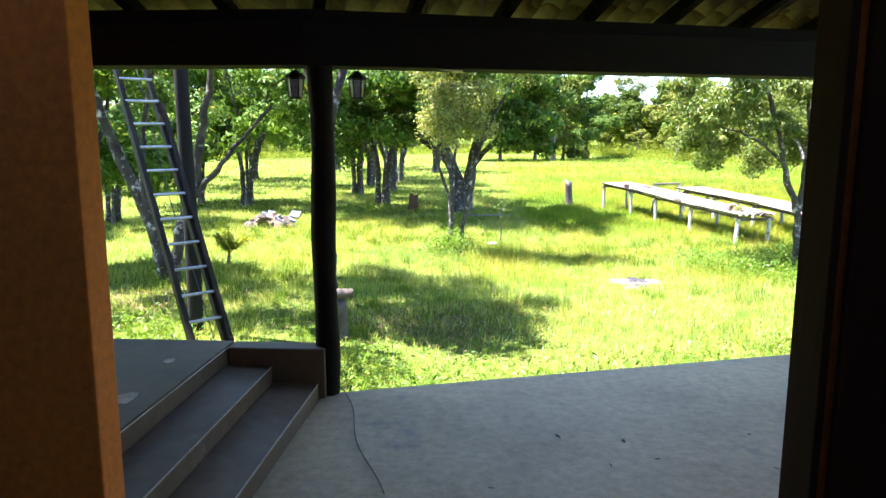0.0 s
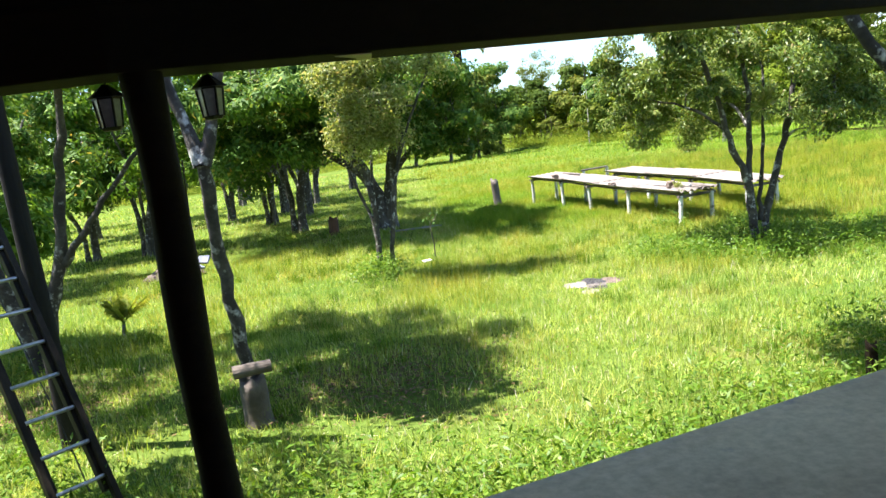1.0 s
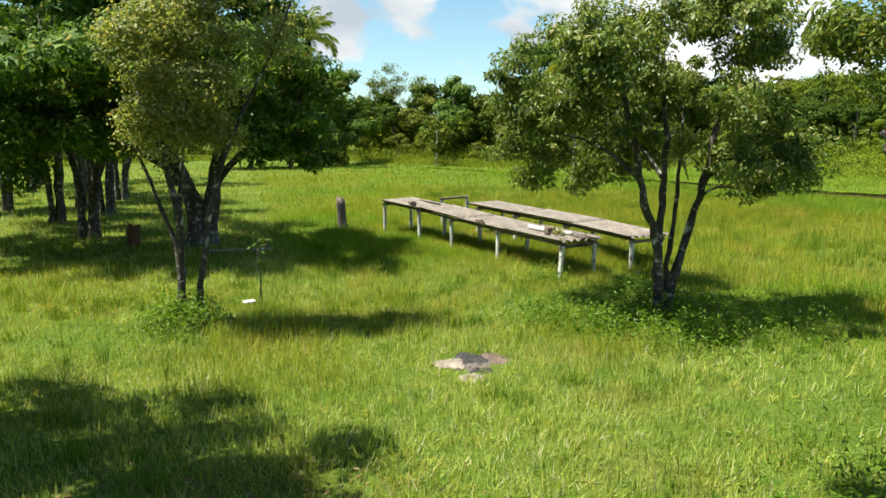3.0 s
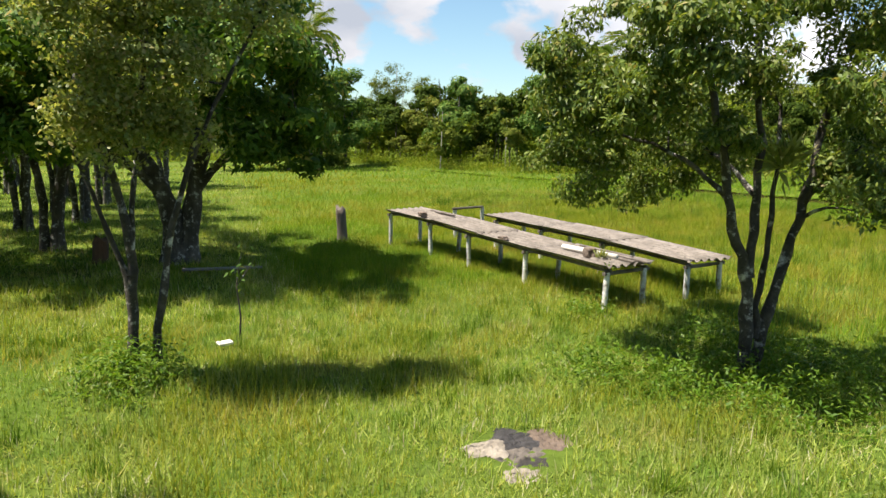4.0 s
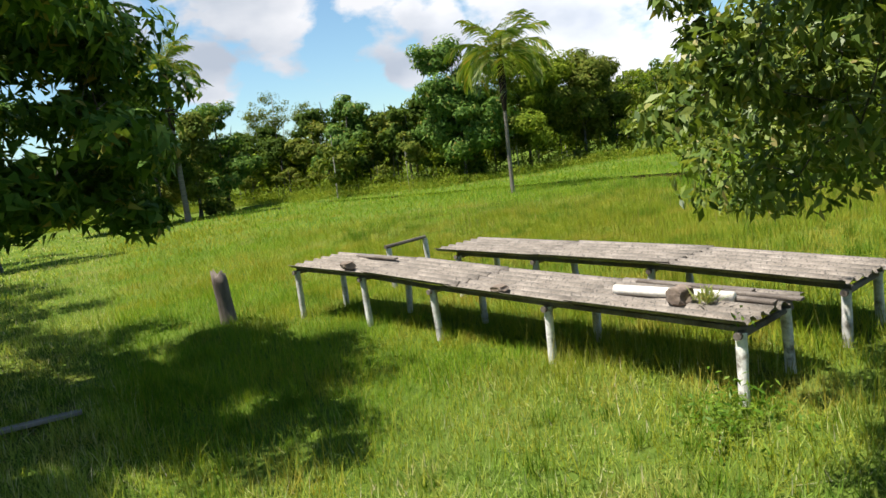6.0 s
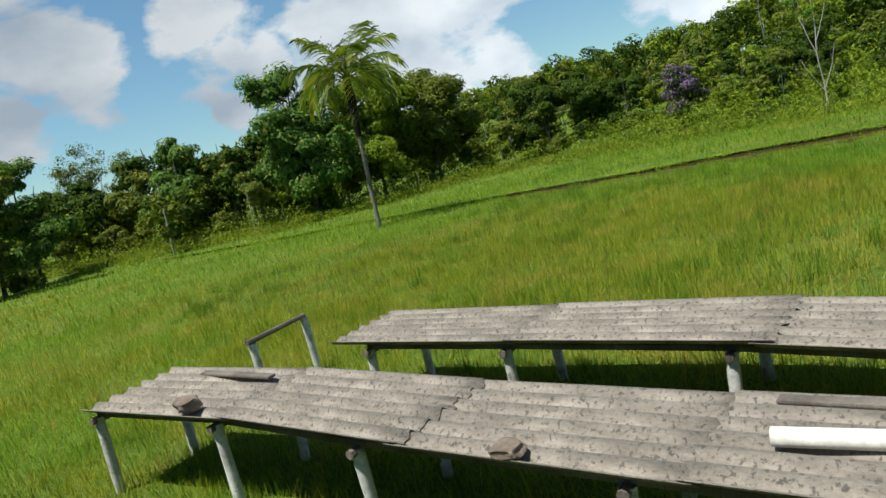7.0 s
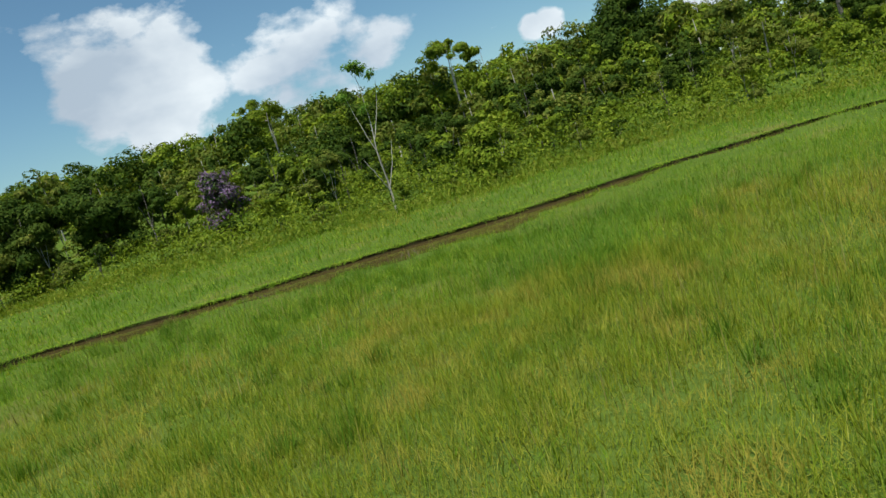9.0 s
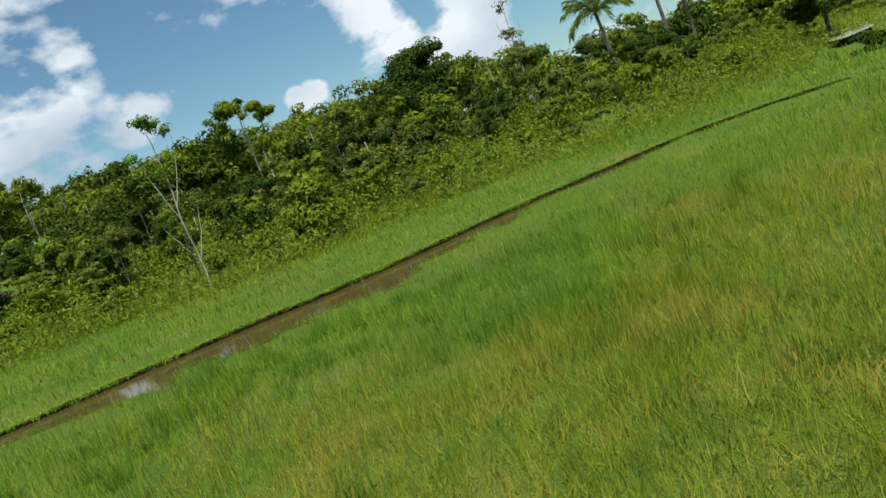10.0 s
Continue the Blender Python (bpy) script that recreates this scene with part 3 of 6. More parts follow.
def ground_z(x, y, dip=True):
    x, y = np.asarray(x, float), np.asarray(y, float)
    z = -0.20 * np.exp(-((x - 3.5) / 6) ** 2 - ((y - 15) / 6) ** 2) + 0.22 * np.exp(-((x + 3) / 4.0) ** 2 - ((y - 8) / 6) ** 2) + 0.20 * np.exp(-((x - 0.1) / 1.1) ** 2 - ((y - 15.5) / 0.9) ** 2)
    z = z + hill(x, y) + 0.05 * (value_noise(x, y, 2.5, 3) - 0.5) + 0.25 * (value_noise(x, y, 14, 5) - 0.5) * np.clip((np.hypot(x - 5, y - 20) - 14) / 20, 0, 1)
    if dip:
        off, near = creek_off(x, y), creek_near(x, y)
        z = z - 0.34 * np.clip(np.minimum(1.35 - off, off - near + 0.3) / 0.5, 0, 1) * np.clip((30 - ((x - CREEK_AT[0]) * CREEK_WAY[0] + (y - CREEK_AT[1]) * CREEK_WAY[1])) / 8, 0, 1)
    return z


def spaced(lo, hi, step, far, grow_by=1.22):
    mid = list(np.arange(lo, hi + step / 2, step))
    s, v = step, hi
    while v < far:
        s *= grow_by
        v += s
        mid.append(v)
    s, v = step, lo
    while v > -far:
        s *= grow_by
        v -= s
        mid.insert(0, v)
    return np.array(mid)


gx, gy = spaced(-12, 42, 0.4, 1500), spaced(4, 62, 0.4, 1500)
GX, GY = np.meshgrid(gx, gy, indexing="ij")
gv = np.stack([GX, GY, ground_z(GX, GY)], -1).reshape(-1, 3)
gi, gj = np.meshgrid(np.arange(len(gx) - 1), np.arange(len(gy) - 1), indexing="ij")
gk = len(gy)
gf = np.stack([gi * gk + gj, (gi + 1) * gk + gj, (gi + 1) * gk + gj + 1, gi * gk + gj + 1], -1).reshape(-1, 4)
tagged(new("ground", mesh_np("ground", gv, gf, M_GROUND, True)), "flat grassy meadow ground with damp soil", "ground", kind="structure")

# creek water in its bed
ca = np.linspace(-30, 29, 46)
cn = np.array([-CREEK_WAY[1], CREEK_WAY[0]])
cm = CREEK_AT + ca[:, None] * CREEK_WAY - cn * creek_bend(ca)[:, None]
wv = np.concatenate([np.c_[cm - cn * 2.7, np.full(46, -0.085)], np.c_[cm + cn * 1.9, np.full(46, -0.085)]])
wi = np.arange(45)
tagged(new("water", mesh_np("water", wv, np.stack([wi, wi + 1, wi + 47, wi + 46], -1), M_WATER)), "still brown creek water between grassy banks", "creek", kind="structure")

pond_a = np.linspace(0, 2 * np.pi, 40, endpoint=False)
px, py = 6.5 * np.cos(pond_a) * (1 + 0.12 * np.sin(3 * pond_a)), 1.5 * np.sin(pond_a) * (1 + 0.1 * np.cos(5 * pond_a))
turn = math.atan2(-0.55, 0.83)
pz = float(ground_z(49.6, -2.3)) + 0.12
pv = np.stack([49.6 + px * math.cos(turn) - py * math.sin(turn), -2.3 + px * math.sin(turn) + py * math.cos(turn), np.full(40, pz)], -1)
pv = np.vstack([pv, [[49.6, -2.3, pz]]])
tagged(new("water_pond", mesh_np("water_pond", pv, np.array([(k, (k + 1) % 40, 40) for k in range(40)]), M_POND)), "small pale pond at the far end of the meadow", "pond", kind="structure")

bank_n = 120
ba = np.linspace(-30, 26, bank_n)
rb = np.random.default_rng(12)
rows = []
for off, z in ((0.93, -0.28), (0.96, -0.13), (1.0, -0.03), (1.05, 0.01)):
    w = off - creek_bend(ba) - 0.35 * np.sin(ba * 0.23) - 0.15 * np.sin(ba * 0.71 + 1) + rb.normal(0, 0.05, bank_n)
    p = CREEK_AT + ba[:, None] * CREEK_WAY + cn * w[:, None]
    rows.append(np.c_[p, z + rb.normal(0, 0.015, bank_n)])
bv = np.concatenate(rows)
bi, bj = np.meshgrid(np.arange(3), np.arange(bank_n - 1), indexing="ij")
bf = np.stack([bi * bank_n + bj, bi * bank_n + bj + 1, (bi + 1) * bank_n + bj + 1, (bi + 1) * bank_n + bj], -1).reshape(-1, 4)
tagged(new("creek_bank", mesh_np("creek_bank", bv, bf, M_BANK_SHADE)), "mud bank along the creek, near-black for shade under its grass", "bank", kind="structure")

# ---- house: floor, platform, steps, walls, roof ----
FLOOR, PLAT = 0.793, 1.128
EDGE_A, EDGE_B = (-0.268, 4.745), (5.6, 6.536)


def slab(name, outline, z0, z1, material, label, category):
    bm = bmesh.new()
    low = [bm.verts.new((x, y, z0)) for x, y in outline]
    top = [bm.verts.new((x, y, z1)) for x, y in outline]
    bm.faces.new(low[::-1])
    bm.faces.new(top)
    for a in range(len(outline)):
        b = (a + 1) % len(outline)
        bm.faces.new((low[a], low[b], top[b], top[a]))
    bmesh.ops.bevel(bm, geom=[e for e in bm.edges if e.verts[0] in top and e.verts[1] in top], offset=0.012, segments=2, affect="EDGES")
    return tagged(part(name, bm, material), label, category, kind="structure")


slab("floor", [(-0.62, -4.0), (5.6, -4.0), EDGE_B, EDGE_A], -0.3, FLOOR, M_CONCRETE, "grey smoothed concrete verandah floor with stains", "floor")
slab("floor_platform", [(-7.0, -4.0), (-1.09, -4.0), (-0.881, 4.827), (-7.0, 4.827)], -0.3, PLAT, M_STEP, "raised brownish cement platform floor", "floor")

steps = empty("steps", (-0.575, 4.62, FLOOR), -1.4, label="two low brown cement steps with worn pale edges", category="steps", kind="structure")
for k, z in enumerate((PLAT - 0.11, PLAT - 0.22)):
    x0 = -0.881 + 0.307 * k
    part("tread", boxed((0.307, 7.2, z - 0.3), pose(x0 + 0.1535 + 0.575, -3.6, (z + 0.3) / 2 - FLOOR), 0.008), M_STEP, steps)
for k, z in enumerate((PLAT, PLAT - 0.11, PLAT - 0.22)):
    x = -0.881 + 0.307 * k
    part("nosing", boxed((0.008, 7.2, 0.008), pose(x + 0.575, -3.6, z - 0.004 - FLOOR), 0.003), M_EDGE, steps, "worn pale edge")
for k, (px, py, r) in enumerate(((-1.097, 3.73, 0.06), (-1.138, 4.356, 0.03))):
    bm = bmesh.new()
    ring = [bm.verts.new((r * (1 + 0.45 * noise.noise((math.cos(a) * 1.7 + k, math.sin(a) * 1.7, k))) * math.cos(a), 1.5 * r * (1 + 0.45 * noise.noise((math.cos(a) * 2 + k, math.sin(a) * 2, 4))) * math.sin(a), 0.003)) for a in np.linspace(0, 6.283, 19)[:-1]]
    bm.faces.new(ring)
    low = bmesh.ops.extrude_face_region(bm, geom=bm.faces[:])
    for v in low["geom"]:
        if isinstance(v, bmesh.types.BMVert):
            v.co.z = 0.0
    ob = part("paint_spill", bm, M_EDGE)
    ob.location = (px, py, PLAT + 0.001)
    tagged(ob, "dried white paint spill on the cement platform", "spill", "paint spills")
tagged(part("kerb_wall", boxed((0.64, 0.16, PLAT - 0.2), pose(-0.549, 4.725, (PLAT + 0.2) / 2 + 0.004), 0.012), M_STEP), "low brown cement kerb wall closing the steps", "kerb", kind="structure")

WALL_Y = 2.24
for name, x0, x1 in (("wall_front_a", -7.0, -0.398), ("wall_front_b", 1.79, 5.6)):
    tagged(part(name, boxed((x1 - x0, 0.13, 4.2), pose((x0 + x1) / 2, WALL_Y + 0.065, FLOOR + 2.1 + 0.002), 0.008), M_ORANGE), "orange painted plaster wall beside an open doorway", "wall", kind="structure")
# Boards added over the right wall and its reveal so both come out dark.
door = empty("door_1", (1.81, WALL_Y - 0.05, FLOOR + 0.01), label="dark brown boards added over the wall beside the doorway", category="door", kind="structure")
cover_sheet = part("leaf", boxed((0.86, 0.04, 2.75), pose(0.43, 0, 1.375), 0.005), M_DARK_COVER, door)
part("lining", boxed((0.025, 0.20, 2.9), pose(-0.035, 0.11, 1.45), 0.004), M_DARK_COVER, door)
for z in (0.45, 1.15, 1.85, 2.45):
    part("panel", boxed((0.62, 0.02, 0.48), pose(0.43, -0.022, z), 0.008), M_DARK_COVER, cover_sheet)
tagged(part("wall_back", boxed((12.6, 0.16, 4.6), pose(-0.7, -3.9, FLOOR + 2.0)), M_ORANGE), "orange painted plaster back wall", "wall", kind="structure")
tagged(part("wall_west", boxed((0.16, 8.8, 4.6), pose(-7.0, 0.5, FLOOR + 2.0)), M_ORANGE), "orange painted plaster side wall", "wall", kind="structure")
tagged(part("wall_east", boxed((0.16, 6.2, 4.6), pose(5.5, -0.9, FLOOR + 2.0)), M_ORANGE), "orange painted plaster side wall", "wall", kind="structure")

BEAM_Z = 2.945
UX, UY = 0.9565, 0.2918


def along(s, off=0.0):
    """A point on the verandah's front line, s metres from the column, off metres outward. The front bends at the column."""
    if s < 0:
        return (-0.329 + s, 4.766 + off)
    return (-0.329 + s * UX - off * UY, 4.766 + s * UY + off * UX)


SKEW = math.degrees(math.atan2(UY, UX))


def front_turn(s):
    return SKEW if s >= 0 else 0.0


for name, s0, s1 in (("a", -6.7, -0.001), ("b", 0.0, 6.2)):
    bx, by = along((s0 + s1) / 2, 0.03)
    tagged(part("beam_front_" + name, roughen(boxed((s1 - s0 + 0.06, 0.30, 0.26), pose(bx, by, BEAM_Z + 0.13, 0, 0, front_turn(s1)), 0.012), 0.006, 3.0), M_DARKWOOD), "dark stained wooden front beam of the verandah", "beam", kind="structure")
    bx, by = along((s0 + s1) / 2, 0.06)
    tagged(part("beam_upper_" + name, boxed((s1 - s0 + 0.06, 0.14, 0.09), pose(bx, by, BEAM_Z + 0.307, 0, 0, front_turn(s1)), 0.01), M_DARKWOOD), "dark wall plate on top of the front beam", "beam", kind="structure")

scar = bmesh.new()
for z in (BEAM_Z - 0.012, BEAM_Z - 0.008):
    for ds, off in ((0.84, -0.115), (1.00, -0.115), (1.05, 0.07), (0.985, 0.07), (0.96, 0.0), (0.91, -0.05)):
        scar.verts.new((*along(ds, off), z))
scar.verts.ensure_lookup_table()
scar.faces.new(scar.verts[:6])
scar.faces.new(scar.verts[6:][::-1])
for k in range(6):
    scar.faces.new([scar.verts[k], scar.verts[(k + 1) % 6], scar.verts[6 + (k + 1) % 6], scar.verts[6 + k]])
part("bare_patch", scar, M_EDGE, bpy.data.objects["beam_front_b"], "pale patch of bare wood")

SLOPE = 0.30


def roof_z(off):
    return BEAM_Z + 0.47 - SLOPE * off


# roof planks behind the beam, rafters and tiles over the front
for name, s0, s1 in (("a", -6.9, -0.001), ("b", 0.0, 6.3)):
    roof = bmesh.new()
    for s in (s0, s1):
        for off in (-0.95, -9.5):
            x, y = along(s, off)
            roof.verts.new((x, y, roof_z(off) + 0.05))
            roof.verts.new((x, y, roof_z(off) + 0.12))
    roof.verts.ensure_lookup_table()
    for q in ((0, 2, 6, 4), (1, 5, 7, 3), (0, 4, 5, 1), (2, 3, 7, 6), (0, 1, 3, 2), (4, 6, 7, 5)):
        roof.faces.new([roof.verts[k] for k in q])
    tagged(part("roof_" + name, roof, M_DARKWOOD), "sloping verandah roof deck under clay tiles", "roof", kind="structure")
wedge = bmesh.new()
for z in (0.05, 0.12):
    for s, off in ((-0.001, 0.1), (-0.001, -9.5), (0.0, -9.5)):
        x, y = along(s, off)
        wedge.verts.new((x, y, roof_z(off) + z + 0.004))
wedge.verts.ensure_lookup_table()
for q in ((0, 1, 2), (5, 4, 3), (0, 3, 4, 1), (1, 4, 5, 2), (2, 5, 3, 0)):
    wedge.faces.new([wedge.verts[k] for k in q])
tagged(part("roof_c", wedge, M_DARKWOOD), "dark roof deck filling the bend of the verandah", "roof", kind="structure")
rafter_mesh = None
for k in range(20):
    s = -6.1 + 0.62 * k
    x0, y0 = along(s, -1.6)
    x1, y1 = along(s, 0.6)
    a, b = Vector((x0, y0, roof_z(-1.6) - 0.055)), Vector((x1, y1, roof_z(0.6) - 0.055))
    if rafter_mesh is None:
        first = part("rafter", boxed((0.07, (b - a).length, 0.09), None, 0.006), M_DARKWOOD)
        rafter_mesh = first.data
        ob = first
    else:
        ob = new("rafter", rafter_mesh)
    ob.matrix_world = Matrix.Translation((a + b) / 2) @ pose(0, 0, 0, 0, 0, front_turn(s)) @ pose(0, 0, 0, -math.degrees(math.atan(SLOPE)))
    tagged(ob, "dark wooden roof rafter", "rafter", kind="structure")


def tile_mesh():
    pieces = []
    us = np.linspace(-1, 1, 7)
    prof = np.stack([us * 0.105, 0.05 * np.cos(us * np.pi / 2)], -1)
    v = []
    for y, w in ((-0.21, 1.0), (0.21, 0.88)):
        for dz in (0.0, 0.014):
            for x, z in prof:
                v.append((x * w, y, z + dz))
    v = np.array(v)
    n = 7
    f = []
    for k in range(n - 1):
        f.append((k, k + 1, 2 * n + k + 1, 2 * n + k))
        f.append((n + k, 3 * n + k, 3 * n + k + 1, n + k + 1))
        f.append((k, n + k, n + k + 1, k + 1))
        f.append((2 * n + k, 2 * n + k + 1, 3 * n + k + 1, 3 * n + k))
    return mesh_np("roof_tile", v, np.array(f), M_TILE, True)


# ---- column, lanterns, ladder, pole ----
cx, cy = along(0.0, -0.02)
pts = np.array([[0.006 * math.sin(k * 1.3), 0.006 * math.cos(k * 0.9), k * (BEAM_Z - FLOOR) / 8] for k in range(9)])
v, f = tube(pts, 0.078 + 0.005 * np.sin(np.arange(9) * 1.7), 14)
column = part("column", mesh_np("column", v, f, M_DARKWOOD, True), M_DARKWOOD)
column.location = (cx + 0.09, cy + 0.01, FLOOR)
tagged(column, "round dark-stained timber column holding the front beam", "column", kind="structure")


def lantern(at, rz):
    root = empty("wall_lantern", at, rz, label="small black iron lantern with frosted panes hanging from the beam", category="lantern", group="verandah lanterns")
    bm = bmesh.new()
    bmesh.ops.create_cone(bm, cap_ends=True, segments=6, radius1=0.098, radius2=0.018, depth=0.075, matrix=pose(0, 0, 0.055, 0, 0, 30))
    bmesh.ops.create_cone(bm, cap_ends=True, segments=6, radius1=0.075, radius2=0.075, depth=0.012, matrix=pose(0, 0, 0.012, 0, 0, 30))
    cap = part("cap", bm, M_IRON, root)
    hook = tube([(0, 0, 0.16), (0.02, 0, 0.13), (0.0, 0, 0.09)], [0.006, 0.006, 0.006], 6)
    part("hook", mesh_np("hook", *hook, M_IRON), M_IRON, cap)
    for k in range(6):
        a0, a1 = radians(60 * k), radians(60 * k + 60)
        up0, lo0 = Vector((0.070 * math.cos(a0), 0.070 * math.sin(a0), 0.008)), Vector((0.054 * math.cos(a0), 0.054 * math.sin(a0), -0.155))
        up1, lo1 = Vector((0.070 * math.cos(a1), 0.070 * math.sin(a1), 0.008)), Vector((0.054 * math.cos(a1), 0.054 * math.sin(a1), -0.155))
        part("bar", rod(bmesh.new(), lo0, up0, 0.006, sides=6), M_IRON, root)
        bm = bmesh.new()
        c = Vector((0, 0, -0.07))
        quad = [lo0, lo1, up1, up0]
        outer = [bm.verts.new(p * 0.97 + c * 0.03) for p in quad]
        inner = [bm.verts.new(p * 0.93 + c * 0.07) for p in quad]
        bm.faces.new(outer)
        bm.faces.new(inner[::-1])
        for q in range(4):
            bm.faces.new((outer[q], inner[q], inner[(q + 1) % 4], outer[(q + 1) % 4]))
        part("pane", bm, M_FROST, root)
    bm = bmesh.new()
    bmesh.ops.create_cone(bm, cap_ends=True, segments=6, radius1=0.045, radius2=0.062, depth=0.02, matrix=pose(0, 0, -0.162))
    part("base", bm, M_IRON, root)
    root.scale = (0.78, 0.78, 0.70)
    return root


for s, off in ((-0.10, 0.12), (0.34, 0.12), (4.75, 0.12)):
    x, y = along(s, off)
    lantern((x, y, BEAM_Z - 0.075), 10)


def ladder():
    foot, head = Vector((-1.56, 6.38, 0.16)), Vector((-3.02, 7.80, 3.58))
    way = (head - foot).normalized()
    side = Vector((0.697, 0.717, 0.0))
    side = (side - way * side.dot(way)).normalized()
    root = empty("ladder", foot, label="worn extension ladder with pale metal rungs leaning on a pole", category="ladder")
    n = way.cross(side)
    full = (head - foot).length
    for layer, (w, a, b) in enumerate(((0.37, 0.0, full * 0.78), (0.31, 0.35, full))):
        for sgn in (-0.5, 0.5):
            o = side * (sgn * w) + n * (0.05 * layer)
            m = Matrix((side, n, way)).transposed().to_4x4()
            mid = way * ((a + b) / 2) + o
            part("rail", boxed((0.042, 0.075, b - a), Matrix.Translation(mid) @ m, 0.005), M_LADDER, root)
    k = 0.18
    while k < full - 0.1:
        c = way * k
        part("rung", rod(bmesh.new(), c - side * 0.165, c + side * 0.165, 0.015, sides=8), M_ALU, root, "pale metal rung")
        k += 0.268
    line = [foot * 0 + side * 0.05 + n * 0.08 + way * (full * t) + Vector((0.02 * math.sin(9 * t), 0, 0)) for t in np.linspace(0.1, 0.97, 14)]
    v, f = tube(np.array([tuple(p) for p in line]), np.full(14, 0.005), 5)
    part("rope", mesh_np("rope", v, f, M_WIRE), M_WIRE, root, "thin grey pulling rope")


ladder()
v, f = tube(np.array([(0.01 * math.sin(k), 0.01 * math.cos(k), k * 0.7) for k in range(9)]), np.linspace(0.085, 0.07, 9), 10)
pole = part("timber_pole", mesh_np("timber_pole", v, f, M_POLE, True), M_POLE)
pole.location = (-2.55, 8.15, float(ground_z(-2.55, 8.15)) - 0.05)
tagged(pole, "tall grey weathered timber pole standing in the grass", "pole")

# ---- tables of corrugated sheets ----


def sheet_mesh(length, width, waves=6, seed=0):
    rs = np.random.default_rng(seed)
    ends = {0: rs.normal(0, 0.012, waves * 8 + 1), 4: rs.normal(0, 0.012, waves * 8 + 1)}
    n = waves * 8 + 1
    u = np.linspace(-width / 2, width / 2, n)
    z = 0.028 * np.cos(np.linspace(0, waves * 2 * np.pi, n) + np.pi)
    rows = 5
    v, f = [], []
    for dz in (0.0, -0.008):
        for r in range(rows):
            y = -length / 2 + length * r / (rows - 1)
            for k in range(n):
                jag = ends[r][k] if r in ends else 0.0
                v.append((u[k], y + jag, z[k] + dz))
    for layer in (0, 1):
        o = layer * rows * n
        for r in range(rows - 1):
            for k in range(n - 1):
                q = (o + r * n + k, o + r * n + k + 1, o + (r + 1) * n + k + 1, o + (r + 1) * n + k)
                f.append(q if layer == 0 else q[::-1])
    o = rows * n
    for k in range(n - 1):
        f.append((k, o + k, o + k + 1, k + 1))
        e = (rows - 1) * n
        f.append((e + k, e + k + 1, o + e + k + 1, o + e + k))
    for r in range(rows - 1):
        f.append((r * n, (r + 1) * n, o + (r + 1) * n, o + r * n))
        e = n - 1
        f.append((r * n + e, o + r * n + e, o + (r + 1) * n + e, (r + 1) * n + e))
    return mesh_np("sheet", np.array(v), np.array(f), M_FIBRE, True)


def post(parent, at, top, lean, r=0.052, seed=0):
    low = float(ground_z(at[0], at[1])) - 0.12
    org = parent.matrix_world.translation
    pts = np.array([(lean[0] * (1 - t), lean[1] * (1 - t), low + (top - low) * t) for t in np.linspace(0, 1, 5)])
    pts[:, 0] += at[0] - org.x
    pts[:, 1] += at[1] - org.y
    pts[:, 2] -= org.z
    v, f = tube(pts, r * (1 + 0.05 * np.sin(np.arange(5) * 2.0 + seed)), 9)
    part("post", mesh_np("post", v, f, M_WHITEWASH, True), M_WHITEWASH, parent)


def sheet_table(name, edge, across, width, sheets, label, seed, lead=0.08, tail=0.05):
    """edge: the tops of the near posts, which the sheets' near edge follows; across: the way to the far posts; lead, tail: how far the sheets stand out at the ends."""
    rng = np.random.default_rng(seed)
    edge = [Vector(p) for p in edge]
    ac = Vector((*across, 0))
    legs = [(q - p).length for p, q in zip(edge, edge[1:])]
    total = sum(legs)

    def at_edge(d):
        for p, q, ln in zip(edge, edge[1:], legs):
            if d <= ln or q is edge[-1]:
                return p + (q - p) * (d / ln)
            d -= ln

    a, b = edge[0], edge[-1]
    root = empty(name, (a + b) / 2 + ac * width / 2 + Vector((0, 0, -0.6)), label=label, category="outdoor table", group="corrugated sheet tables")
    org = root.matrix_world.translation
    for p in edge:
        for off in (0.06, width - 0.16):
            q = p + ac * off
            post(root, (q.x, q.y), q.z - 0.03, rng.normal(0, 0.03, 2), 0.048, rng.uniform(0, 6))
        p0, p1 = p + ac * -0.02 - org, p + ac * (width - 0.05) - org
        part("crossbar", rod(bmesh.new(), p0 + Vector((0, 0, -0.05)), p1 + Vector((0, 0, -0.05)), 0.035, 0.03, 8), M_DEADWOOD, root, "rough dark crossbar")
    for p, q in zip(edge, edge[1:]):
        for off in (0.10, width - 0.14):
            part("bearer", boxed((0.045, (q - p).length + 0.1, 0.05), Matrix.Translation(p.lerp(q, 0.5) + ac * off - org + Vector((0, 0, -0.012))) @ (q - p).to_track_quat("Y", "Z").to_matrix().to_4x4(), 0.006), M_DEADWOOD, root, "dark timber bearer")
    step = (total + lead + tail) / sheets
    for k in range(sheets):
        p, q = at_edge(step * k - lead), at_edge(step * (k + 1) - lead)
        way = (q - p).normalized()
        side = (ac - way * ac.dot(way)).normalized()
        mid = (p + q) / 2 + ac * (width / 2 - 0.04) - org
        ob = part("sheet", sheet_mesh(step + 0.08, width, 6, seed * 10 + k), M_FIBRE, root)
        m = Matrix((side, way, side.cross(way))).transposed().to_4x4()
        ob.matrix_local = Matrix.Translation(mid + Vector((0, 0, 0.050 + 0.014 * (k % 2)))) @ m @ pose(0, 0, 0, 0.15 * (-1) ** k, rng.normal(0, 0.25), rng.normal(0, 0.4))
    return root


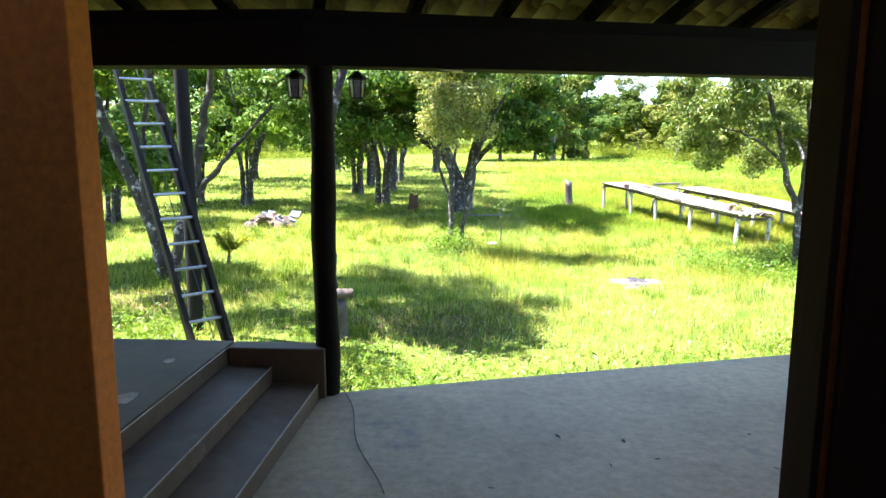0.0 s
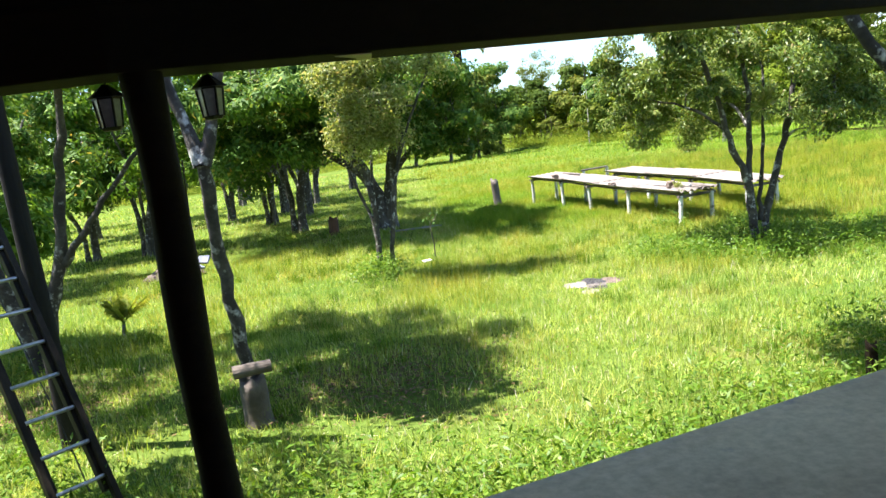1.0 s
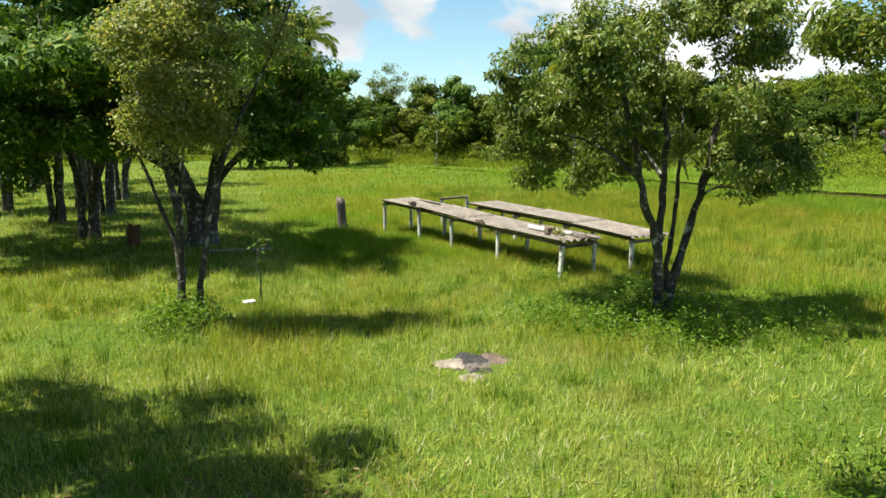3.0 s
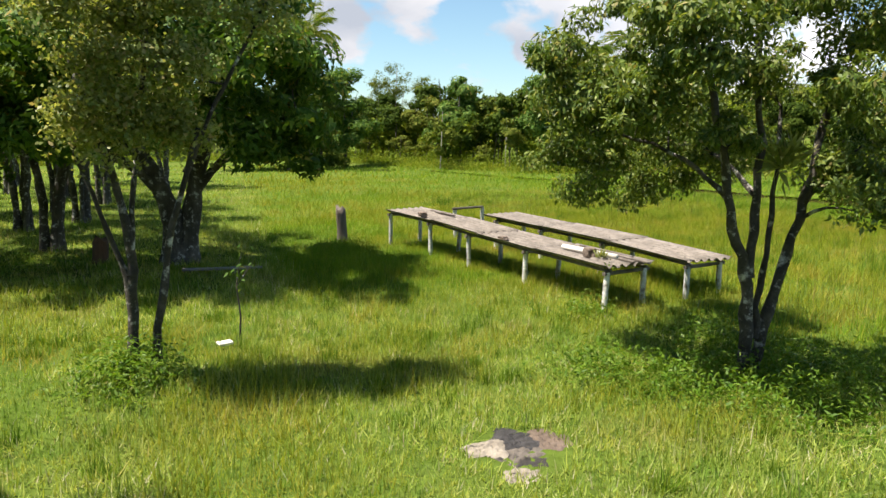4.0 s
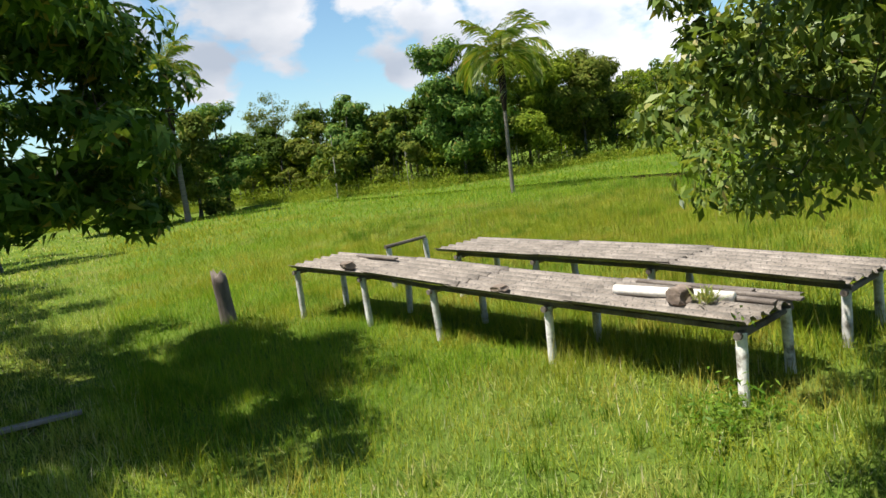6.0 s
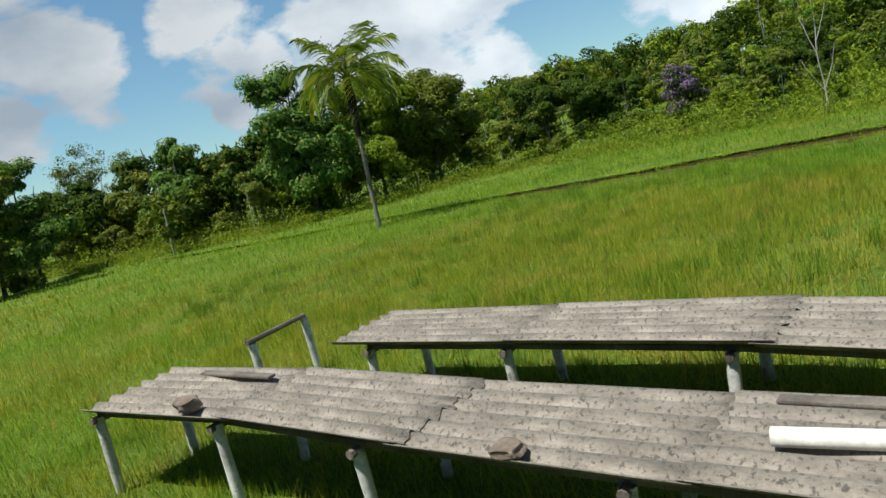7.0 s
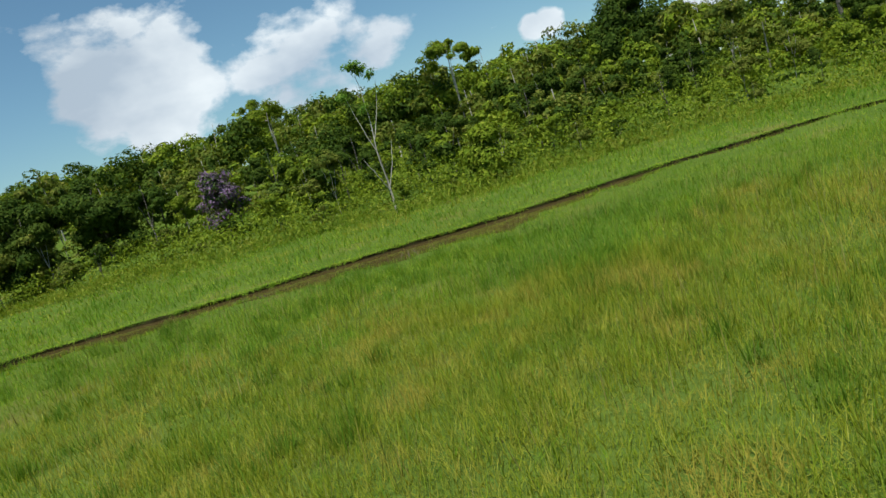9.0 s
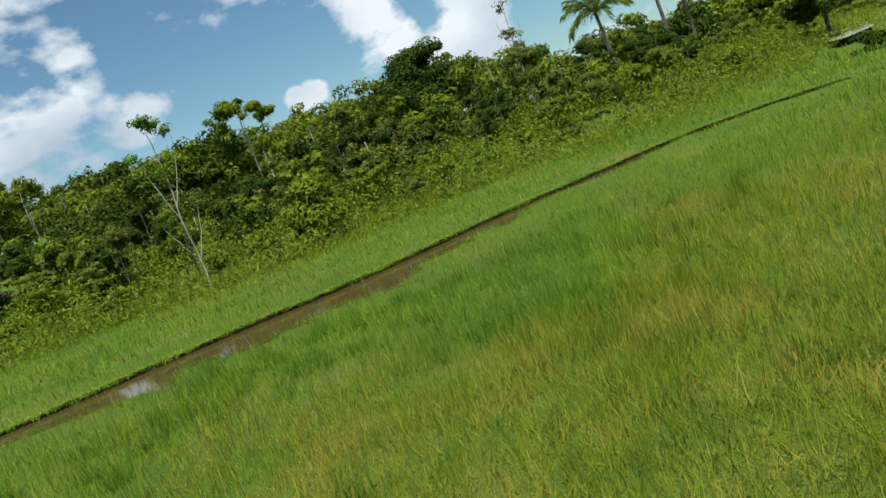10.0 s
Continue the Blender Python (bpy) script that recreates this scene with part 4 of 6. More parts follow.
AC = (0.962, 0.272)
T1 = ((4.87, 24.55, 0.79), (5.46, 23.05, 0.72), (5.86, 21.48, 0.64), (6.36, 19.60, 0.575), (6.87, 17.48, 0.535))
T2 = ((7.23, 23.45, 0.69), (7.71, 21.93, 0.635), (8.22, 20.08, 0.58), (8.54, 17.73, 0.525))
sheet_table("sheet_table", T1, AC, 1.06, 4, "long low table of grey corrugated sheets carrying scattered clutter", 11)
sheet_table("sheet_table", T2, AC, 1.06, 3, "long low table of grey corrugated sheets on white posts", 12, 0.42, 0.04)

frame_root = empty("post_frame", (7.29, 25.63, 0.0), label="two white posts with a dark crossbar standing in tall grass", category="post frame")
for at, top in (((6.84, 25.42), 0.73), ((7.75, 25.83), 0.75)):
    post(frame_root, at, top, (0.02, 0.0), 0.05, at[0])
part("crossbar", roughen(rod(bmesh.new(), (-0.52, -0.24, 0.765), (0.49, 0.23, 0.775), 0.035, 0.03, 8), 0.01, 5), M_DEADWOOD, frame_root, "rough dark crossbar")

# ---- clutter on the table ----
TW = (Vector(T1[4]) - Vector(T1[3])).normalized()


def on_table(t, off, lift=0.0):
    k = min(3, int(np.searchsorted((0.23, 0.43, 0.68), t)))
    lo, hi = (0.0, 0.23, 0.43, 0.68, 1.0)[k:k + 2]
    p = Vector(T1[k]).lerp(Vector(T1[k + 1]), (t - lo) / (hi - lo)) + Vector((*AC, 0)) * off
    return p + Vector((0, 0, 0.076 + lift))


def stone(name, at, size, seed, material, label, category, flat=0.7):
    bm = bmesh.new()
    bmesh.ops.create_icosphere(bm, subdivisions=3, radius=0.5)
    for v in bm.verts:
        v.co = Vector((max(-0.36, min(0.36, v.co.x)), max(-0.36, min(0.36, v.co.y)), max(-0.34, min(0.34, v.co.z))))
    roughen(bm, 0.16, 2.3, seed)
    for v in bm.verts:
        v.co = Vector((v.co.x * size, v.co.y * size * 1.15, v.co.z * size * flat))
    low = min(v.co.z for v in bm.verts)
    for v in bm.verts:
        v.co.z -= low
    ob = part(name, bm, material, smooth=False)
    ob.location = at
    return tagged(ob, label, category)


pa, pb = on_table(0.775, 0.42, 0.05), on_table(0.955, 0.56, 0.05)
pipe = bmesh.new()
rod(pipe, (0, 0, 0), pb - pa, 0.05, 0.05, 16)
pipe_ob = part("plastic_pipe", pipe, M_PVC, smooth=True)
pipe_ob.location = pa
tagged(pipe_ob, "dirty white plastic pipe lying on the sheet table", "pipe")
stone("table_stone", on_table(0.895, 0.33), 0.24, 2.0, M_STONE, "rough grey stone weighing down the sheets", "stone", 0.9)
stone("table_stone", on_table(0.19, 0.06), 0.24, 4.0, M_STONE, "rough grey stone weighing down the sheets", "stone", 0.6)
stone("table_stone", on_table(0.595, 0.03), 0.22, 7.0, M_STONE, "flat grey stone on the edge of the table", "stone", 0.4)
for t, off, ln, seed in ((0.86, 0.92, 1.3, 1), (0.975, 0.80, 0.75, 2), (0.15, 0.80, 1.1, 3), (0.97, 0.62, 0.5, 4)):
    bm = roughen(boxed((0.09, ln, 0.03), Matrix.Translation((0, 0, 0.022)), 0.012), 0.012, 4.0, seed)
    ob = part("scrap_board", bm, M_DEADWOOD)
    ob.matrix_world = Matrix.Translation(on_table(t, off)) @ TW.to_track_quat("Y", "Z").to_matrix().to_4x4()
    tagged(ob, "dark weathered scrap board lying on the table", "board")
rng = np.random.default_rng(5)
fern_at = on_table(0.93, 0.36)
v, f = leaf_cloud(rng, rng.normal(0, 1, (90, 3)) * [0.035, 0.035, 0.012] + [0, 0, 0.03], 0.15, 0.045, -1.6)
fern = part("fern_tuft", mesh_np("fern_tuft", v, f, M_LEAF_PALE), M_LEAF_PALE)
fern.location = fern_at
tagged(fern, "small yellowish fern tuft growing on the table", "plant")
v, f = leaf_cloud(rng, rng.normal(0, 1, (60, 3)) * [0.05, 0.06, 0.10] + [0, 0, -0.02], 0.06, 0.2, 0.2)
vine = part("weed", mesh_np("weed", v, f, M_LEAF_DARK), M_LEAF_DARK)
vine.location = on_table(0.995, 0.1, -0.08)
tagged(vine, "green weed climbing over the end of the table", "plant", kind="stuff")

# ---- things in the grass ----


def stump(at, h, r, seed, material, label, square=False, lean=(0, 0)):
    z = float(ground_z(*at)) - 0.08
    pts = np.array([(lean[0] * t, lean[1] * t, h * t) for t in np.linspace(0, 1, 7)])
    rr = r * np.array([1.35, 1.08, 1.0, 0.97, 1.0, 0.98, 0.93])
    v, f = tube(pts, rr, 11)
    rg = np.random.default_rng(seed)
    flute = 1 + 0.12 * np.sin(np.arange(11) * 1.9 + seed)
    c = np.repeat(pts, 11, 0)
    v = c + (v - c) * np.tile(flute, 7)[:, None]
    v[-11:, 2] += rg.uniform(-0.16, 0.12, 11) * min(1, h)
    n = len(v)
    v = np.vstack([v, pts[-1] + [0, 0, -0.03]])
    tri = np.array([(n - 11 + k, n - 11 + (k + 1) % 11, n) for k in range(11)])
    ob = part("tree_stump", mesh_np("tree_stump", v, [f, tri], material), material)
    ob.location = (*at, z)
    return tagged(ob, label, "stump")


stump((3.88, 25.5), 0.92, 0.13, 1, M_DEADWOOD, "grey weathered standing post stump in the meadow", lean=(-0.05, 0))
stump((-1.46, 23.5), 0.62, 0.15, 2, M_REDWOOD, "broken reddish-brown tree stump in the shade", lean=(0.03, 0.02))
stump((4.55, 7.55), 0.45, 0.05, 3, M_BOOT, "short dark stump in the weeds beside the verandah")
stump((-0.91, 8.30), 0.62 - float(ground_z(-0.96, 8.30)) + 0.04, 0.125, 4, M_LOG, "pale cut stump standing upright beside a tree trunk")
lg = bmesh.new()
rod(lg, (-0.16, -0.05, 0), (0.17, 0.05, 0.0), 0.066, 0.06, 14)
lg = roughen(lg, 0.012, 6.0)
log_ob = part("log", lg, M_LOG, smooth=False)
log_ob.location = (-0.89, 8.30, 0.66)
tagged(log_ob, "short pale log lying across a stump as a seat", "log")

wb = boxed((0.19, 0.15, 0.034), pose(0, 0, 0.017, 0, 0, 20), 0.012)
wb_ob = part("plastic_tub", roughen(wb, 0.008, 6), M_PVC)
wb_ob.location = (1.06, 16.86, float(ground_z(1.06, 16.86)) + 0.07)
tagged(wb_ob, "small white plastic tub dropped in the grass", "tub")
plk = part("plank", boxed((1.5, 0.14, 0.04), pose(0, 0, 0.02), 0.008), M_WOODPLANK)
plk.matrix_world = pose(0.98, 21.95, float(ground_z(0.98, 21.95)) + 0.06, 0, 1, 4)
tagged(plk, "grey plank lying in the shade under a tree", "plank")

def low_patch(name, at, rx, ry, high, seed, material, parent, label=""):
    """An uneven low patch of loose stuff with a ragged outline."""
    bm = bmesh.new()
    bmesh.ops.create_grid(bm, x_segments=24, y_segments=24, size=1.0)
    for v in list(bm.verts):
        r = v.co.length
        a = math.atan2(v.co.y, v.co.x)
        edge = 0.8 + 0.35 * noise.noise((math.cos(a) * 1.4 + seed, math.sin(a) * 1.4, seed))
        if r > edge * 1.06:
            bm.verts.remove(v)
            continue
        k = max(0.0, 1 - (r / edge) ** 2)
        v.co = Vector((v.co.x * rx, v.co.y * ry, high * (k ** 0.5) + 0.03 * noise.noise(v.co * 6 + Vector((seed, 0, 0))) * k - 0.012))
    ob = part(name, bm, material, parent, label)
    ob.location = at
    return ob


ASH_AT = (3.60, 13.08, float(ground_z(3.60, 13.08)))
ash = empty("ash_heap", ASH_AT, label="burnt patch of pale sand, charcoal and brown ash", category="ash heap")
low_patch("charcoal", (0.06, 0.22, 0.0), 0.36, 0.34, 0.03, 1.3, M_CHAR, ash, "black charcoal crumbs")
low_patch("ash_bed", (0.02, -0.16, 0.0), 0.40, 0.36, 0.025, 4.1, M_ASH, ash, "grey ash")
low_patch("brown_ash", (0.36, 0.14, 0.0), 0.28, 0.34, 0.03, 2.2, M_DEBRIS, ash, "brown ash and twigs")
low_patch("sand", (-0.26, 0.10, 0.0), 0.30, 0.24, 0.05, 3.4, M_SAND, ash, "pale sandy lump")
low_patch("sand", (-0.16, -0.50, 0.0), 0.27, 0.24, 0.035, 5.7, M_SAND, ash, "pale sandy lump")

heap = empty("rubbish_heap", (-5.05, 19.4, float(ground_z(-5.05, 19.4))), label="heap of pinkish rubble and blue-grey plastic scraps", category="rubbish heap")
bm = bmesh.new()
bmesh.ops.create_grid(bm, x_segments=26, y_segments=22, size=0.5)
for v in bm.verts:
    k = max(0.0, 1 - (math.hypot(v.co.x, v.co.y) / 0.5) ** 2)
    v.co = Vector((v.co.x * 1.6, v.co.y * 1.2, 0.30 * k + 0.22 * noise.noise(v.co * 8) * k - 0.03))
part("mound", bm, M_DEBRIS, heap)
for k in range(16):
    rg = random.Random(k)
    bm = roughen(boxed((rg.uniform(0.12, 0.4), rg.uniform(0.1, 0.3), rg.uniform(0.02, 0.08)), pose(rg.uniform(-0.2, 0.75), rg.uniform(-0.5, 0.4), rg.uniform(0.14, 0.30), rg.uniform(-40, 40), rg.uniform(-40, 40), rg.uniform(0, 180)), 0.008), 0.03, 5, k)
    part("scrap", bm, M_BLUEBAG if k % 3 else M_DEBRIS, heap, "blue-grey plastic scrap" if k % 3 else "")

# a thin cable hanging from the lantern onto the floor
x0, y0 = along(0.18, 0.05)
cab = np.array([(x0 - 0.03 * math.sin(t * 3), y0 - 0.02 * t, BEAM_Z - 0.35 - t * (BEAM_Z - 0.35 - FLOOR - 0.03)) for t in np.linspace(0, 1, 16)])
run = np.array([(x0 + 0.03 + 0.025 * math.sin(t * 8) + 0.45 * t, y0 - 0.07 - 1.4 * t, FLOOR + 0.008) for t in np.linspace(0, 1, 22)])
v, f = tube(np.concatenate([cab, run]), np.full(38, 0.0035), 5)
tagged(part("cable", mesh_np("cable", v, f, M_WIRE), M_WIRE), "thin grey cable hanging and trailing over the floor", "cable")
rng = np.random.default_rng(77)
for k in range(26):
    x, y = rng.uniform(-0.1, 3.0), rng.uniform(2.7, 4.7)
    v, f = leaf_cloud(rng, np.zeros((1, 3)), 0.05, 0.22, 0.0)
    v[:, 2] = np.abs(v[:, 2]) * 0.3
    ob = part("fallen_leaf", mesh_np("fallen_leaf", v, f, M_DEADWOOD), M_DEADWOOD)
    ob.location = (x, y, FLOOR + 0.003)
    tagged(ob, "dry brown leaf lying on the concrete floor", "leaf", "fallen leaves")

# ---- near trees ----


def gz(x, y):
    return float(ground_z(x, y)) - 0.06


# slim lichen-grey tree beside the verandah
# High crown clumps lie out of view, placed to shade lawn and ladder.
make_tree("slim_tree", (-1.02, 8.75, gz(-1.02, 8.75)),
          [([(0, 0, 0), (-0.02, -0.05, 0.9), (-0.06, -0.15, 1.7), (0.0, -0.35, 2.5)], 0.066, 0.060, 10), ([(0.0, -0.35, 2.5), (-0.25, -0.2, 3.3), (-0.5, 0.2, 4.6)], 0.065, 0.03, 8),
           ([(0.0, -0.35, 2.5), (0.3, -0.3, 3.4), (0.8, 0.1, 4.8)], 0.06, 0.03, 8)],
          [(-1.2, 0.9, 4.7, 1.5, 1.2, 0.9), (-1.0, -0.1, 4.8, 0.9, 0.7, 0.5), (-0.4, 0.9, 4.8, 1.0, 1.4, 0.9), (0.12, 0.0, 2.2, 0.20, 0.20, 0.22), (-0.9, 2.6, 5.0, 1.6, 1.5, 0.9), (-2.3, 3.6, 5.0, 1.3, 1.5, 0.8), (-2.7, -1.3, 5.4, 1.3, 1.2, 0.5), (-0.5, 1.8, 4.9, 1.2, 1.3, 0.8)], 300, 84, 0.13, 0.27, 0.3, M_LEAF_FRESH, M_BARK_LICHEN, 21,
          "slim lichen-grey tree with bright green leaves by the verandah", spread=0.26)

# pale-leaved tree with two thin stems
make_tree("pale_tree", (0.14, 15.70, gz(0.14, 15.7)),
          [([(0, 0, 0), (-0.02, 0, 0.8), (0.03, 0.05, 1.6), (-0.25, 0.1, 2.6), (-0.5, 0.2, 3.4)], 0.068, 0.03, 9), ([(0.20, -0.02, 0.0), (0.28, 0, 0.9), (0.48, 0.1, 1.7), (0.75, 0.1, 2.7)], 0.052, 0.025, 8), ([(-0.02, 0.02, 0.9), (-0.20, 0.05, 1.6), (-0.5, 0.1, 2.4)], 0.04, 0.018, 7),
           ([(0.0, 0, 1.1), (0.05, 0.1, 1.9), (0.15, 0.3, 3.0), (0.4, 0.1, 5.0), (0.6, 0.0, 6.4)], 0.035, 0.012, 7), ([(0.6, 0.1, 2.2), (1.0, 0.12, 3.1), (1.4, 0.15, 3.8), (1.8, 0.2, 4.9)], 0.03, 0.010, 7)],
          [(-0.15, 0.0, 2.75, 0.4, 0.4, 0.3), (0.5, 0.1, 2.75, 0.4, 0.4, 0.35), (0.0, -0.1, 3.3, 0.55, 0.5, 0.45), (0.6, 0.1, 3.5, 0.5, 0.5, 0.4), (0.2, 0.0, 4.1, 0.6, 0.6, 0.4), (-0.3, -0.3, 3.9, 0.5, 0.5, 0.4), (0.5, 0.0, 4.9, 0.6, 0.6, 0.4), (0.5, 0.0, 5.8, 0.6, 0.6, 0.4), (1.15, 0.2, 3.8, 0.4, 0.4, 0.3), (1.5, 0.2, 4.4, 0.45, 0.4, 0.3), (-0.4, 0.0, 3.0, 0.35, 0.5, 0.3)], 250, 115, 0.060, 0.30, -0.4, M_LEAF_PALE, M_BARK_LICHEN, 22,
          "small pale-leaved tree with two thin grey stems", spread=0.25, order=0.4)

# wide dark tree
make_tree("spreading_tree", (0.0, 23.2, gz(0, 23.2)),
          [([(0, 0, 0), (0.05, 0, 1.0), (-0.3, 0, 1.9), (-1.2, 0.2, 3.4), (-1.8, 0.3, 5.0)], 0.26, 0.09, 11), ([(0.28, 0.05, 0), (0.35, 0, 1.1), (0.6, -0.1, 2.2), (1.1, -0.2, 4.0), (1.2, 0, 5.6)], 0.22, 0.08, 11),
           ([(0.4, 0, 1.5), (1.3, -0.4, 2.5), (2.6, -0.7, 3.0)], 0.11, 0.04, 8), ([(-0.2, 0, 1.6), (-0.9, -0.5, 2.3), (-2.0, -1.0, 2.9)], 0.12, 0.04, 8)],
          [(-0.4, 0, 6.6, 2.6, 2.7, 1.6), (-0.3, 0, 5.0, 2.6, 2.6, 1.2), (1.6, -0.6, 3.7, 1.5, 1.8, 1.2), (-2.2, -0.3, 3.9, 2.0, 2.0, 1.3), (2.0, -0.3, 4.8, 0.8, 1.0, 1.3), (-2.8, -1.0, 2.7, 1.3, 1.2, 0.7), (0.5, -3.0, 4.2, 2.0, 1.0, 1.0), (-1.8, -2.8, 4.0, 1.4, 1.0, 0.9), (-3.4, -0.4, 3.4, 1.3, 1.6, 1.0), (-4.6, -1.2, 4.5, 1.6, 1.4, 0.9), (-3.4, -2.3, 4.4, 1.5, 1.0, 0.8), (-1.2, -2.0, 2.9, 1.4, 1.0, 0.7), (1.1, -1.8, 2.8, 1.1, 0.9, 0.55), (0.2, -1.2, 4.0, 2.0, 1.3, 1.3), (2.3, -1.4, 2.8, 0.6, 0.8, 0.5), (1.2, -2.4, 3.9, 1.8, 1.3, 1.1), (-1.0, -2.2, 4.3, 1.8, 1.3, 1.1), (2.05, -0.6, 2.6, 0.6, 0.7, 0.5), (1.3, -0.9, 2.55, 0.8, 0.8, 0.5), (2.3, -0.3, 3.6, 0.7, 0.9, 0.8)], 620, 165, 0.15, 0.26, 0.7, M_LEAF_DARK, M_BARK, 23,
          "wide spreading dark green tree with a thick forked trunk", spread=0.28, limb_r=0.026, plain=True, order=0.75)

# tree beside the tables, with long drooping leaves
make_tree("drooping_tree", (6.95, 14.25, gz(6.95, 14.25)),
          [([(0, 0, 0), (-0.03, 0, 0.7), (-0.06, 0, 1.3), (-0.33, 0, 1.85), (-0.52, -0.05, 2.6), (-0.85, -0.1, 3.6)], 0.088, 0.035, 10), ([(0.13, 0.05, 0), (0.30, 0.05, 0.7), (0.55, 0.1, 1.5), (0.80, 0.1, 2.2), (1.1, 0.2, 3.5)], 0.078, 0.04, 10),
           ([(-0.06, 0, 1.25), (0.02, 0.04, 1.9), (0.06, 0.1, 2.8), (0.0, 0.2, 4.2)], 0.062, 0.03, 8), ([(0.14, 0.06, 0.5), (0.2, 0.08, 1.2), (0.33, 0.1, 2.0), (0.45, 0.25, 3.2)], 0.045, 0.022, 8), ([(-0.42, 0, 2.2), (-0.8, 0.2, 2.6), (-1.5, 0.6, 2.9)], 0.034, 0.015, 7), ([(0.05, 0.1, 2.2), (0.2, 0.9, 2.6), (0.3, 1.7, 2.8), (0.2, 2.5, 2.7)], 0.034, 0.012, 7), ([(0.75, 0.1, 2.1), (1.1, 0.1, 2.5), (1.8, 0.3, 2.8)], 0.036, 0.015, 7)],
          [(0.1, 0.1, 4.2, 1.75, 1.6, 0.9), (1.5, 0.2, 3.5, 0.8, 0.8, 0.6), (-1.2, 0.3, 3.0, 0.9, 0.9, 0.6), (1.5, 0.2, 2.55, 1.15, 1.2, 0.7), (0.3, -0.5, 3.3, 1.1, 0.9, 0.6), (-1.2, 0.3, 3.7, 1.1, 1.3, 0.8), (0.1, 1.5, 3.0, 1.3, 1.1, 0.85), (0.5, 2.5, 2.75, 0.75, 0.7, 0.75), (-0.5, 1.9, 2.6, 0.9, 0.7, 0.6), (-1.3, 1.3, 2.65, 0.7, 0.7, 0.55), (-1.5, -0.9, 3.2, 0.8, 0.7, 0.6), (0.1, -0.3, 2.85, 0.9, 0.7, 0.4), (1.3, -0.3, 2.35, 0.8, 0.7, 0.5), (-1.6, 0.8, 3.3, 0.7, 0.7, 0.5), (-1.5, -0.8, 4.2, 1.0, 0.9, 0.5), (1.4, 1.8, 2.7, 0.8, 0.8, 0.7), (0.9, -0.6, 4.4, 1.2, 1.0, 0.8), (0.05, 2.8, 2.6, 0.55, 0.45, 0.65), (0.7, 2.6, 2.6, 0.8, 0.6, 0.7), (-1.9, 0.5, 3.25, 0.7, 0.8, 0.5), (-1.7, 1.7, 3.1, 0.7, 0.7, 0.5)], 370, 225, 0.080, 0.19, 1.3, M_LEAF_DROOP, M_BARK_LICHEN, 24,
          "many-stemmed tree with long drooping dark leaves beside the tables", spread=0.18, limb_r=0.024, order=0.4)

# leaning tree at the verandah's far corner
# Outer crown clumps over the lawn are unseen, added to cast shade.
make_tree("leaning_tree", (5.80, 7.35, gz(5.80, 7.35)),
          [([(0, 0, 0), (-0.02, 0, 0.9), (-0.25, 0.05, 1.6), (-0.62, 0.1, 2.1), (-1.1, 0.15, 2.75), (-1.7, 0.3, 3.9)], 0.085, 0.05, 10), ([(-0.2, 0, 1.5), (0.25, 0.2, 2.4), (0.5, 0.3, 3.6)], 0.055, 0.03, 8)],
          [(0.5, 0.7, 3.7, 1.3, 1.3, 0.8), (-1.4, 0.6, 4.7, 1.3, 1.3, 0.7), (0.2, 1.2, 2.7, 0.6, 0.6, 0.45), (0.8, 2.8, 3.8, 1.1, 1.0, 0.6), (-1.6, 1.3, 4.7, 1.0, 0.9, 0.5), (-2.9, 0.3, 4.9, 0.9, 0.8, 0.35), (-2.6, 1.3, 4.8, 0.8, 0.8, 0.35), (-2.3, 0.9, 4.3, 0.8, 0.7, 0.3)], 260, 190, 0.08, 0.18, 0.9, M_LEAF_DROOP, M_BARK_LICHEN, 25,
          "leaning lichen-spotted tree reaching over the lawn", spread=0.25, order=0.7)

# The last two crown clumps are unseen and added to shade the lawn.
make_tree("forked_tree", (-4.2, 11.15, gz(-4.2, 11.15)),
          [([(0, 0, 0), (-0.25, 0, 1.15), (-0.8, 0.1, 2.25), (-1.05, 0.1, 3.0), (-1.5, 0.2, 4.2)], 0.12, 0.05, 10), ([(0.06, 0, 0), (0.25, 0, 1.1), (0.52, 0, 1.55), (0.58, 0.05, 2.4), (0.8, 0.1, 3.2), (0.9, 0.2, 4.4)], 0.10, 0.04, 10),
           ([(0.5, 0, 1.5), (0.85, -0.05, 1.85), (1.2, -0.1, 2.25), (1.8, -0.1, 2.85)], 0.055, 0.025, 8), ([(-0.3, 0, 1.3), (-0.4, 0.1, 2.2), (-0.2, 0.3, 3.4)], 0.06, 0.03, 8)],
          [(-1.0, 0.2, 4.3, 1.7, 1.6, 1.0), (0.9, 0.3, 4.2, 1.5, 1.6, 1.0), (1.7, 0.0, 3.2, 0.7, 0.8, 0.5), (-1.8, 0.2, 3.3, 0.8, 1.0, 0.5), (-1.3, -1.9, 4.6, 1.6, 1.5, 0.8), (0.2, -1.4, 4.6, 1.2, 1.2, 0.8)], 175, 80, 0.12, 0.22, 0.4, M_LEAF_FRESH, M_BARK_LICHEN, 31,
          "forked lichen-grey tree with light green leaves on the lawn", spread=0.27)

